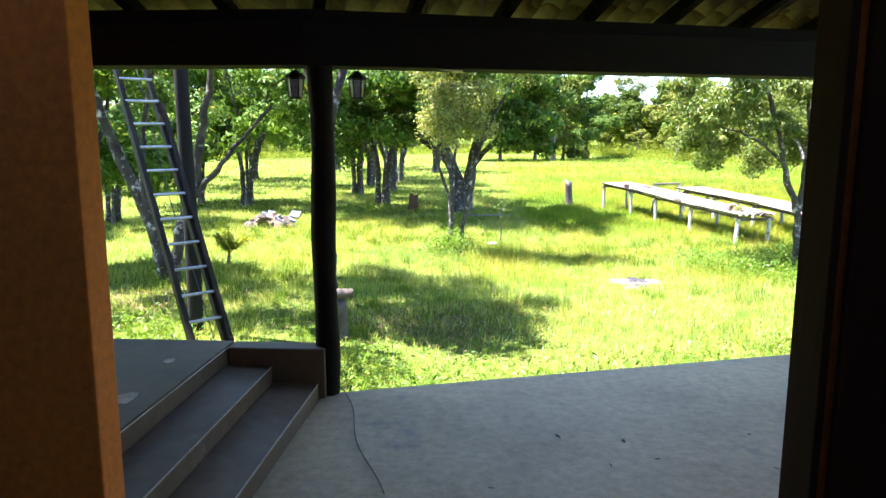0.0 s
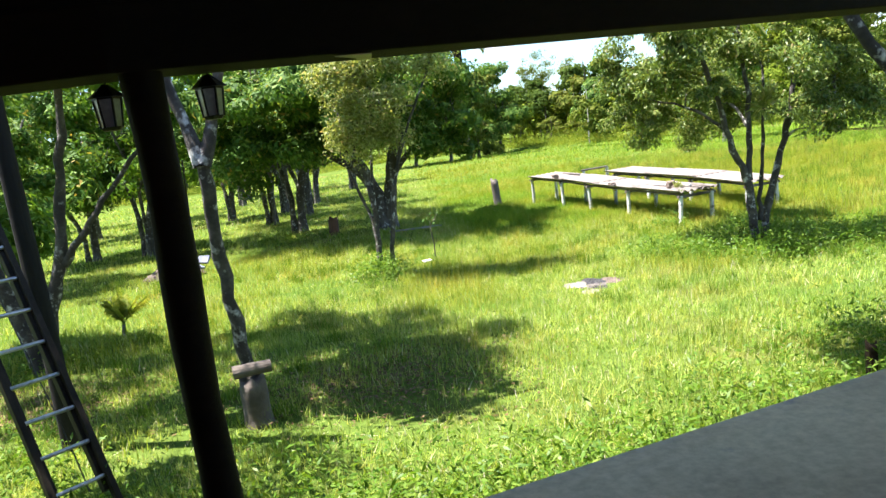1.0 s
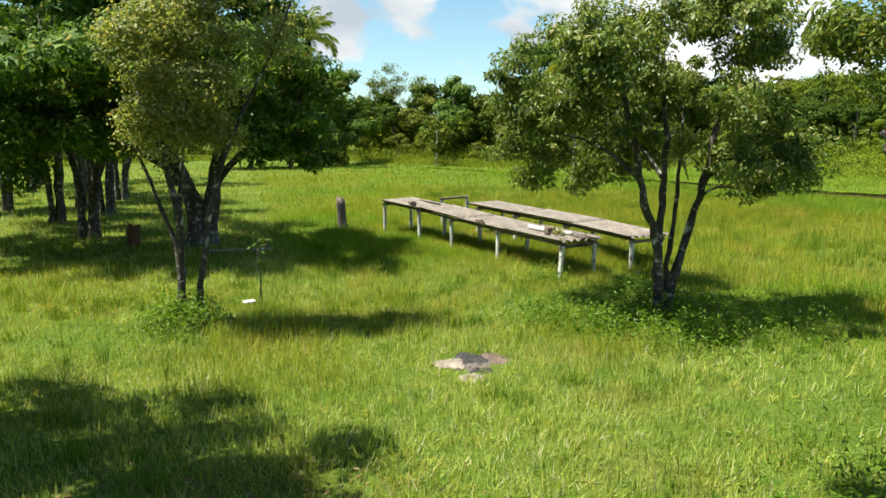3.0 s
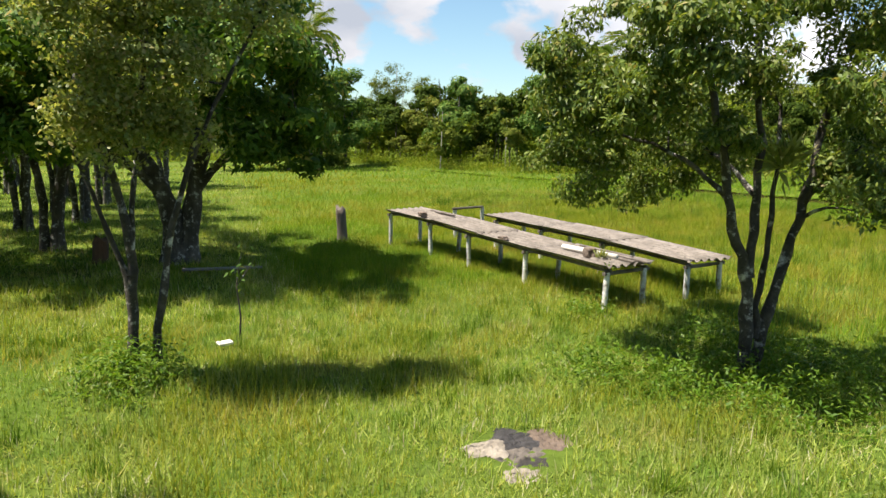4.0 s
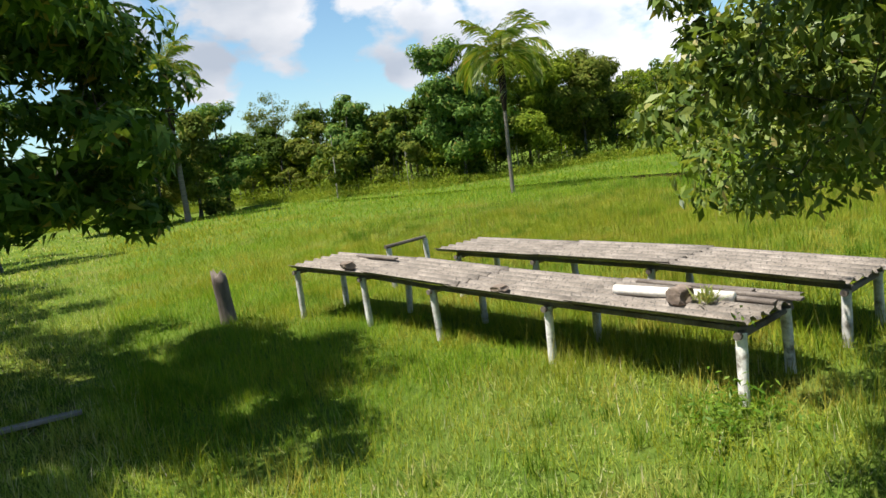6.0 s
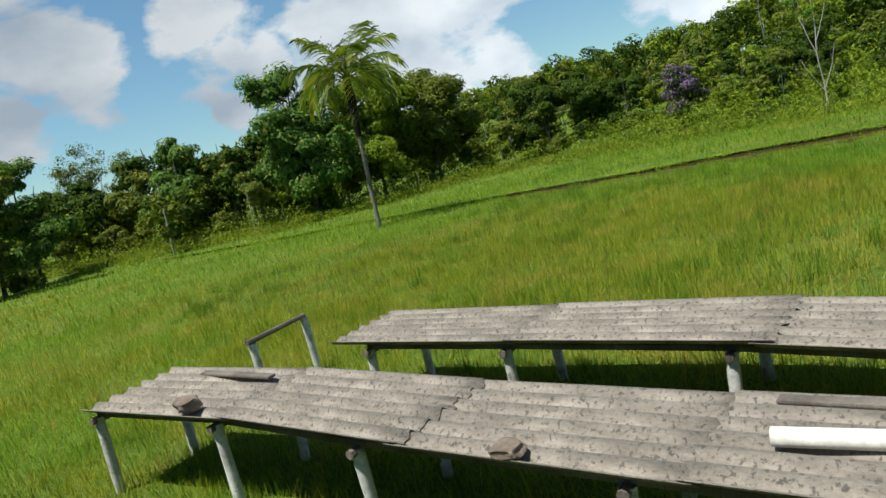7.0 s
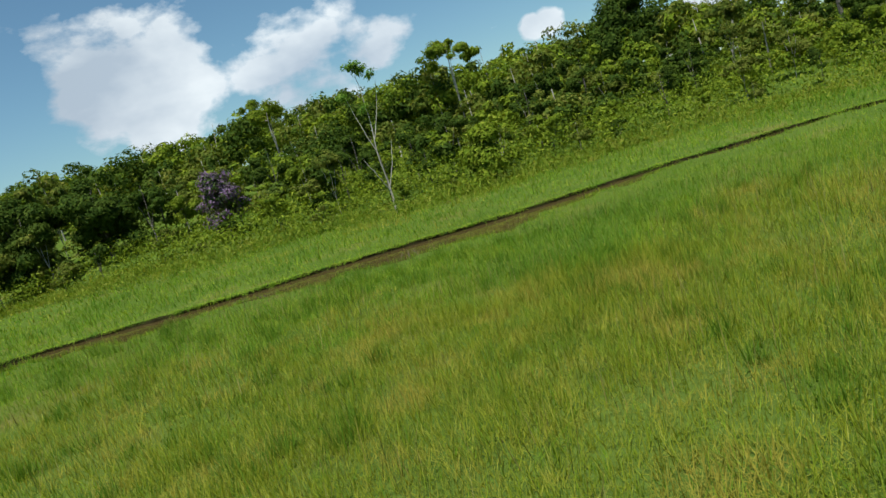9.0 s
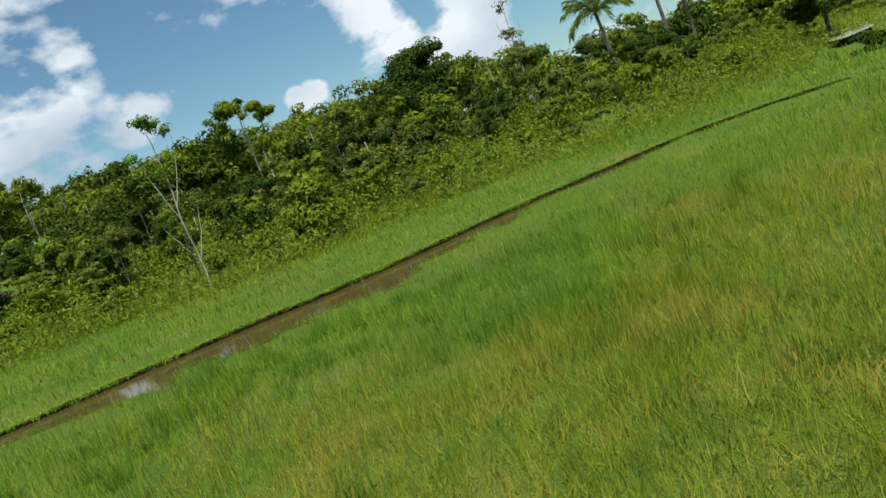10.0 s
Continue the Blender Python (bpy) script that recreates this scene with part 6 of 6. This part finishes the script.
# woods behind, up to the ridge
rg = np.random.default_rng(91)
pieces = []
trunks = []
n_far = 0
while n_far < 1250:
    x, y = rg.uniform(-40, 150), rg.uniform(-60, 150)
    gap = np.hypot(EDGE_LINE[:, 0] - x, EDGE_LINE[:, 1] - y)
    best, j = np.min(gap), max(0, min(len(EDGE_LINE) - 2, int(np.argmin(gap))))
    e = EDGE_LINE[j + 1] - EDGE_LINE[j]
    side = -e[1] * (x - EDGE_LINE[j][0]) + e[0] * (y - EDGE_LINE[j][1])
    slope = x > 44 and y > 0
    if side < 0 or best < 5 or best > (85 if slope else 22) or (best > 45 and rg.uniform() < 0.45):
        continue
    n_far += 1
    low = slope and best < 22
    h = rg.uniform(1.6, 3.8) if low else rg.uniform(3.6, 6.4)
    w = rg.uniform(0.9, 1.9) if low else rg.uniform(1.4, 2.9)
    z = gz(x, y)
    k = 9
    ang = rg.uniform(0, 6.283, k)
    rad = w * np.sqrt(rg.uniform(0.05, 1.0, k))
    c = np.c_[x + rad * np.cos(ang), y + rad * np.sin(ang), z + h * (0.92 - 0.42 * (rad / w) ** 2 + rg.normal(0, 0.05, k))]
    c[:2, 2] = z + h * rg.uniform(0.25, 0.5, 2)
    size = w * rg.uniform(0.26, 0.46, k)
    per = 90 if slope and best < 20 else 62
    puff = rg.normal(0, 1, (k * per, 3))
    puff /= np.linalg.norm(puff, axis=1)[:, None]
    at = np.repeat(c, per, 0) + puff * np.repeat(size, per)[:, None] * [1, 1, 0.7] * rg.uniform(0.75, 1.05, (k * per, 1))
    pieces.append(leaf_cloud(rg, at, (0.24 if best < 20 else 0.34) if slope else 0.36, 0.36, 0.2, True, puff + [0, 0, 0.35] + rg.normal(0, 0.35, puff.shape)))
    if n_far % 3 == 0:
        bend = rg.normal(0, 0.3, 2)
        trunks.append(tube([(x, y, z), (x + bend[0], y, z + h * 0.5), (x - bend[1], y + 0.1, z + h * 1.02)], [0.07, 0.05, 0.02], 5))
for k, mat in enumerate((M_WOODS_A, M_WOODS_B, M_WOODS_C)):
    v, f = joined(pieces[k::3])
    tagged(new("far_woods", mesh_np("far_woods", v, f, mat)), "dense mixed woods rising over a low hillside", "woods", kind="stuff")
v, f = joined(trunks)
tagged(new("far_trunks", mesh_np("far_trunks", v, f, M_BARK_PALE)), "pale thin trunks among the hillside woods", "woods", kind="stuff")


def inward(d):
    a, b = [np.array([np.interp(np.clip(t, 0, cum[-1]), cum, EDGE_LINE[:, q]) for q in range(2)]) for t in (d - 0.5, d + 0.5)]
    e = (b - a) / (np.linalg.norm(b - a) + 1e-9)
    return np.array([-e[1], e[0]])


# undergrowth along the wood's edge
pieces = []
d = 0.0
while d < cum[-1]:
    p = np.array([np.interp(d, cum, EDGE_LINE[:, q]) for q in range(2)])
    for q in range(7 if p[0] > 36 and p[1] < 50 else 5):
        c = p + rg.normal(0, 1.1, 2) + inward(d) * rg.choice((0.0, 2.5, 5.5, 9.0, 13.0) if p[0] > 36 and p[1] < 50 else (0.0, 2.5, 5.5))
        z = gz(*c)
        n = 130 if p[0] > 36 and p[1] < 50 else 90
        tall = rg.uniform(0.3, 1.0)
        at = rg.normal(0, 1, (n, 3)) * [0.7, 0.7, 0.30 + 0.25 * tall] + [c[0], c[1], z + 0.35 + 0.7 * tall]
        pieces.append(leaf_cloud(rg, at, 0.17, 0.26, -0.2, True))
    d += 1.0
v, f = joined(pieces)
tagged(new("undergrowth", mesh_np("undergrowth", v, f, M_WOODS_B)), "bright tangled undergrowth along the edge of the woods", "undergrowth", kind="stuff")

# tall weeds between the creek and the woods
pieces = []
n = 85000
d = rg.uniform(0, cum[-1], n)
p = np.stack([np.interp(d, cum, EDGE_LINE[:, q]) for q in range(2)], -1) + rg.normal(0, 0.5, (n, 2))
dirs = np.stack([inward(q) for q in np.linspace(0, cum[-1], 200)])
p = p - dirs[np.clip((d / cum[-1] * 199).astype(int), 0, 199)] * (rg.uniform(0, 1, n) ** 1.2 * 4.6 * (0.5 + value_noise(p[:, 0], p[:, 1], 4.0, 61)))[:, None]
tallness = 0.35 + 1.1 * value_noise(p[:, 0], p[:, 1], 1.6, 62)
at = np.c_[p, ground_z(p[:, 0], p[:, 1]) + rg.uniform(0, 0.6, n) * tallness]
v, f = leaf_cloud(rg, at, 0.22, 0.10, -0.9, True)
tagged(new("tall_weeds", mesh_np("tall_weeds", v, f, M_RANK)), "bright yellow-green tall weeds in front of the woods", "weeds", kind="stuff")

# ---- grass and weeds ----
WAY = np.array([(0.7, 3.5), (0.8, 5.5), (1.3, 8.9), (1.7, 10.8), (2.8, 14.4), (4.7, 19.2), (6.6, 22.9), (9.6, 25.6), (13.0, 26.6), (17, 26)])


def off_way(x, y):
    best = np.full(x.shape, 1e9)
    for a, b in zip(WAY[:-1], WAY[1:]):
        ab = b - a
        t = np.clip(((x - a[0]) * ab[0] + (y - a[1]) * ab[1]) / (ab @ ab), 0, 1)
        best = np.minimum(best, np.hypot(x - a[0] - t * ab[0], y - a[1] - t * ab[1]))
    return best


def on_house(x, y):
    front = 4.766 + (x + 0.329) * UY / UX
    return ((x < 5.7) & (x > -7.1) & (y < np.where(x < -0.27, 4.87, front + 0.02)))


def meadow(x, y):
    """0 on the mown lawn, 1 in the tall meadow."""
    lawn = np.minimum(np.clip((x - 7.2) / 2.0, 0, 1) + np.clip((y - 17.5) / 4.0, 0, 1) * np.clip((x - 1.0) / 2.0, 0, 1), 1)
    return lawn


def blades(rng, x, y, h, w, lean, joints):
    n = len(x)
    z = ground_z(x, y) - 0.02
    az = rng.uniform(0, 6.283, n)
    face = az + rng.normal(1.57, 0.5, n)
    bend = np.abs(rng.normal(0, lean, n)) + 0.05
    dx, dy = np.cos(az) * bend * h, np.sin(az) * bend * h
    wx, wy = np.cos(face) * w / 2, np.sin(face) * w / 2
    b = np.stack([x, y, z], -1)
    s = np.stack([wx, wy, 0 * x], -1)
    tip = b + np.stack([dx, dy, h * np.sqrt(np.maximum(0.15, 1 - 0.6 * bend ** 2))], -1)
    if joints:
        mid = b + np.stack([dx * 0.32, dy * 0.32, h * 0.58], -1)
        v = np.stack([b - s, b + s, mid + s * 0.8, mid - s * 0.8, tip], 1).reshape(-1, 3)
        o = np.arange(n)[:, None] * 5
        return v, o + np.array([[0, 1, 2, 3]]), o + np.array([[3, 2, 4]])
    v = np.stack([b - s, b + s, tip], 1).reshape(-1, 3)
    return v, None, np.arange(n)[:, None] * 3 + np.array([[0, 1, 2]])


rng = np.random.default_rng(17)
turf = {k: ([], [], [], [0]) for k in (0, 1, 2)}
for lo, hi, dens, wide, tall, joints in ((0, 4.0, 1200, 0.0085, 1.0, False), (4.0, 8.0, 520, 0.0105, 1.0, False), (8.0, 14.0, 260, 0.011, 1.05, False), (14.0, 26.0, 64, 0.026, 1.1, False), (26.0, 48.0, 12, 0.06, 1.1, False)):
    x0, x1, y0, y1 = -26, 62, 3.5, 84
    if hi < 10:
        x0, x1, y0, y1 = -9, 26, 3.5, 36
    n = int((x1 - x0) * (y1 - y0) * dens)
    x, y = rng.uniform(x0, x1, n), rng.uniform(y0, y1, n)
    d = off_way(x, y)
    keep = (d >= lo) & (d < hi) & ~on_house(x, y) & ((creek_off(x, y) > 1.0) | (creek_off(x, y) < creek_near(x, y))) & (np.hypot((x - 3.60) / 0.46, (y - 13.05) / 0.50) > 1)
    bare = value_noise(x, y, 1.3, 41) * 0.6 + value_noise(x, y, 0.5, 42) * 0.4
    bare = bare - 0.55 * np.exp(-((x - 0.2) / 1.7) ** 2 - ((y - 8.6) / 1.5) ** 2) - 0.3 * np.exp(-((x + 4.5) / 3) ** 2 - ((y - 10) / 2.5) ** 2)
    keep &= rng.uniform(0, 1, n) < np.clip(0.55 + 1.2 * bare, 0.15, 1)
    x, y = x[keep], y[keep]
    m = meadow(x, y)
    patch = value_noise(x, y, 3.0, 43) * 0.6 + value_noise(x, y, 0.9, 44) * 0.4
    h = (0.085 + 0.13 * patch) * (1 - m) + (0.11 + 0.22 * patch) * m
    edge = np.clip(1 - (y - 5.0 - 0.3 * x) / 2.2, 0, 1)
    h = h + 0.12 * edge * patch
    co = np.abs(creek_off(x, y))
    upstream = np.clip((-1 - ((x - CREEK_AT[0]) * CREEK_WAY[0] + (y - CREEK_AT[1]) * CREEK_WAY[1])) / 5, 0, 1)
    h = np.where(co < 4.0, np.minimum(h, 0.11 + 0.12 * upstream + 0.05 * np.maximum(0, co - 1.6)), h)
    h = h * tall * rng.uniform(0.5, 1.3, len(x)) * np.where(rng.uniform(0, 1, len(x)) < 0.035 * m, 1.8, 1.0) * (0.65 + 0.7 * value_noise(x, y, 0.45, 47))
    w = wide * rng.uniform(0.7, 1.4, len(x)) * (1 + 0.5 * (1 - m))
    sward = (m + rng.normal(0, 0.12, len(x)) > 0.5).astype(int)
    off = creek_off(x, y)
    dryness = 0.45 * value_noise(x, y, 6.0, 51) + 0.35 * value_noise(x, y, 1.6, 52) + 0.2 * value_noise(x, y, 0.5, 53) - 0.30 * np.clip((off + 9) / 5, 0, 1) + 0.12 * np.exp(-((off + 17) / 5) ** 2) - 0.14 * np.clip((9.0 - x) / 2.5, 0, 1) + 0.24 * np.exp(-((x - 14.5) / 6) ** 2 - ((y - 23) / 6) ** 2)
    haze = (sward == 0) & (y < 21) & (rng.uniform(0, 1, len(x)) < np.clip((value_noise(x, y, 2.1, 91) * 0.7 + value_noise(x, y, 0.8, 92) * 0.3 - 0.52) / 0.12, 0, 0.4) * np.clip((y - 9) / 3, 0, 1))
    h = np.where(haze, h * 1.7, h)
    w = np.where(haze, w * 0.6, w)
    dry = rng.uniform(0, 1, len(x)) < np.clip((dryness - 0.355) / 0.10, 0.08, 0.9)
    sward[((sward == 1) & dry) | haze] = 2
    for tallgrass, (vs, qs, ts, count) in turf.items():
        pick = sward == tallgrass
        v, q, t = blades(rng, x[pick], y[pick], h[pick], w[pick], 0.85 if tallgrass else 0.8, joints)
        vs.append(v)
        if q is not None:
            qs.append(q + count[0])
        ts.append(t + count[0])
        count[0] += len(v)
for tallgrass, name, mat, label in ((0, "lawn_grass", M_GRASS, "short lush yellow-green lawn grass"), (1, "meadow_grass", M_MEADOW, "tall green meadow grass in uneven tufts"), (2, "dry_grass", M_DRY, "straw-coloured seeding grass in patches over the meadow")):
    vs, qs, ts, count = turf[tallgrass]
    tagged(new(name, mesh_np(name, np.concatenate(vs), [np.concatenate(k) for k in (qs, ts) if k], mat)), label, "grass", kind="stuff")

rng2 = np.random.default_rng(37)
tx, ty = rng2.uniform(-7, 9, 900), rng2.uniform(5.5, 24, 900)
ok = ~on_house(tx, ty) & (value_noise(tx, ty, 1.7, 95) > 0.45) & (np.hypot(tx - 3.60, ty - 13.08) > 0.9)
tx, ty = tx[ok], ty[ok]
num = 60
cx, cy = np.repeat(tx, num) + rng2.normal(0, 0.07, len(tx) * num), np.repeat(ty, num) + rng2.normal(0, 0.07, len(tx) * num)
v, q, t = blades(rng2, cx, cy, np.repeat(rng2.uniform(0.10, 0.26, len(tx)), num) * rng2.uniform(0.6, 1.2, len(cx)), rng2.uniform(0.008, 0.016, len(cx)), 0.5, False)
tagged(new("grass_tuft", mesh_np("grass_tuft", v, t, M_TUFT)), "dark green coarse grass tufts standing over the lawn", "grass", kind="stuff")

tx, ty = rng2.uniform(8.5, 25, 700), rng2.uniform(15, 38, 700)
ok = (value_noise(tx, ty, 2.2, 96) > 0.45) & (creek_off(tx, ty) < -1.5)
tx, ty = tx[ok], ty[ok]
cx, cy = np.repeat(tx, num) + rng2.normal(0, 0.10, len(tx) * num), np.repeat(ty, num) + rng2.normal(0, 0.10, len(tx) * num)
v, q, t = blades(rng2, cx, cy, np.repeat(rng2.uniform(0.18, 0.36, len(tx)), num) * rng2.uniform(0.6, 1.2, len(cx)), rng2.uniform(0.008, 0.016, len(cx)), 0.5, False)
tagged(new("grass_tuft", mesh_np("grass_tuft", v, t, M_TUFT)), "dark green coarse grass tufts standing in the meadow", "grass", kind="stuff")
sx, sy = rng2.uniform(8.5, 26, 9000), rng2.uniform(14, 38, 9000)
ok = (value_noise(sx, sy, 1.5, 97) > 0.42) & (creek_off(sx, sy) < -1.5)
sx, sy = sx[ok], sy[ok]
v, q, t = blades(rng2, sx, sy, rng2.uniform(0.28, 0.58, len(sx)), rng2.uniform(0.005, 0.009, len(sx)), 0.22, False)
tagged(new("seed_stem", mesh_np("seed_stem", v, t, M_STEM)), "thin dark and straw-coloured seed stems above the meadow", "grass", kind="stuff")

pieces = []
PATCHES = [(0.0, 15.3, 0.5, 170), (7.5, 14.0, 0.7, 200), (6.6, 13.1, 0.8, 180), (4.2, 6.9, 0.8, 200), (1.7, 6.1, 0.8, 200), (0.4, 5.9, 0.6, 140), (-1.6, 6.2, 0.9, 180), (-3.6, 6.4, 1.0, 200), (5.3, 14.8, 0.7, 180), (6.1, 14.1, 0.9, 260), (7.4, 15.2, 0.9, 220), (6.9, 13.6, 1.4, 420), (8.2, 13.2, 1.1, 240), (0.25, 15.5, 0.55, 170), (5.2, 8.4, 1.2, 260), (3.4, 7.4, 0.9, 160), (1.0, 6.5, 0.9, 150), (-0.3, 6.6, 0.8, 120), (2.3, 6.6, 0.8, 150), (-3.0, 7.2, 1.2, 200), (-2.6, 23.0, 1.1, 140), (-4.3, 11.1, 0.5, 60), (6.4, 17.2, 0.5, 60)]
for x, y, r, n in PATCHES:
    px, py = x + rng.normal(0, r * 0.5, n), y + rng.normal(0, r * 0.5, n)
    ok = ~on_house(px, py)
    px, py = px[ok], py[ok]
    n = len(px)
    top = ground_z(px, py)
    hgt = rng.uniform(0.10, 0.50, n) * (1 - 0.5 * np.hypot(px - x, py - y) / (r * 1.5)).clip(0.3, 1)
    at = np.repeat(np.stack([px, py, top], -1), 7, 0)
    at[:, 2] += np.repeat(hgt, 7) * np.tile(np.linspace(0.25, 1, 7), n)
    at[:, :2] += rng.normal(0, 0.035, (n * 7, 2))
    pieces.append(leaf_cloud(rng, at, 0.07, 0.15, -0.2, False, rng.normal(0, 0.6, at.shape) + [0, 0, 1.0]))
v, f = joined(pieces)
tagged(new("weeds", mesh_np("weeds", v, f, M_WEED)), "leafy green weeds in patches among the grass", "weeds", kind="stuff")

rng = np.random.default_rng(29)
pieces = []
for x, y, rx, ry, n in ((0.2, 9.3, 1.3, 1.1, 3800), (-3.6, 9.6, 1.3, 1.0, 3200), (-1.0, 21.8, 2.2, 1.3, 2000)):
    px, py = x + rng.normal(0, rx * 0.6, n), y + rng.normal(0, ry * 0.6, n)
    at = np.c_[px, py, ground_z(px, py) + rng.uniform(0.01, 0.06, n)]
    v, f = leaf_cloud(rng, at, 0.055, 0.2, 0.0)
    c = np.repeat(at, 4, 0)
    v[:, 2] = c[:, 2] + np.abs(v[:, 2] - c[:, 2]) * 0.3
    pieces.append((v, f))
v, f = joined(pieces)
tagged(new("leaf_litter", mesh_np("leaf_litter", v, f, M_LITTER)), "dry brown leaf litter on the ground under trees", "leaf litter", kind="stuff")

rng = np.random.default_rng(31)
n = 15000
a = rng.uniform(-28, 40, n)
p = CREEK_AT + a[:, None] * CREEK_WAY
wind = -0.35 * np.sin(a * 0.23) - 0.15 * np.sin(a * 0.71 + 1) - creek_bend(a)
near = creek_near(p[:, 0], p[:, 1])
side = np.where(rng.uniform(0, 1, n) < 0.6, near - np.abs(rng.normal(0, 0.25, n)) + 0.03, 0.96 + np.abs(rng.normal(0, 0.22, n)))
p = p + np.array([-CREEK_WAY[1], CREEK_WAY[0]]) * (side + wind)[:, None]
h = rng.uniform(0.08, 0.30, n) * (0.5 + value_noise(p[:, 0], p[:, 1], 0.7, 81)) * np.where(side < 0.9, 0.55 + 0.9 * np.clip((-1 - a) / 5, 0, 1), 1.0)
v, q, t = blades(rng, p[:, 0], p[:, 1], h, rng.uniform(0.012, 0.03, n), 0.8, False)
n = 15000
a = rng.uniform(-29, 26, n)
lip = 1.03 - creek_bend(a) - 0.35 * np.sin(a * 0.23) - 0.15 * np.sin(a * 0.71 + 1) + rng.normal(0, 0.03, n)
b = np.c_[CREEK_AT + a[:, None] * CREEK_WAY + cn * lip[:, None], rng.normal(0.03, 0.025, n)]
shag = value_noise(a * 1.0, a * 0, 0.8, 83) * 0.7 + value_noise(a * 1.0, a * 0, 0.23, 84) * 0.3
fall = np.clip(rng.normal(0.06, 0.04, n) * (shag + 0.25), 0.01, 0.3)
wide = rng.uniform(0.005, 0.014, n)[:, None] * np.array([*CREEK_WAY, 0])
tip = b - np.c_[cn[None] * (0.05 + 0.6 * fall)[:, None], fall - 0.03] + np.c_[rng.normal(0, 0.04, (n, 2)), np.zeros(n)]
t = np.concatenate([t, np.arange(n)[:, None] * 3 + np.array([[0, 1, 2]]) + len(v)])
v = np.concatenate([v, np.stack([b - wide, b + wide, tip], 1).reshape(-1, 3)])
tagged(new("bank_grass", mesh_np("bank_grass", v, t, M_MEADOW)), "grass tufts hanging over the banks of the creek", "grass", kind="stuff")

# ---- roof tiles over the verandah's edge ----
tile = tile_mesh()
rng = np.random.default_rng(3)
tilt = math.degrees(math.atan(SLOPE))
for s0, count, turned in ((-4.5, 25, 0.0), (-0.06, 26, SKEW)):
    roof_tiles = empty("roof_tiles", (*along(s0, 0.2), roof_z(0.2)), turned, label="rows of curved clay roof tiles over dark rafters", category="roof tiles", kind="structure")
    for row in range(6):
        off = -1.10 + 0.34 * row
        for k in range(count):
            ob = new("tile", tile)
            ob.parent = roof_tiles
            ob.matrix_local = pose(0.188 * k, off - 0.2, roof_z(off) - roof_z(0.2) + 0.01 * (row % 2) + rng.normal(0, 0.004), -tilt - 1.5, 0, rng.normal(0, 1.5))
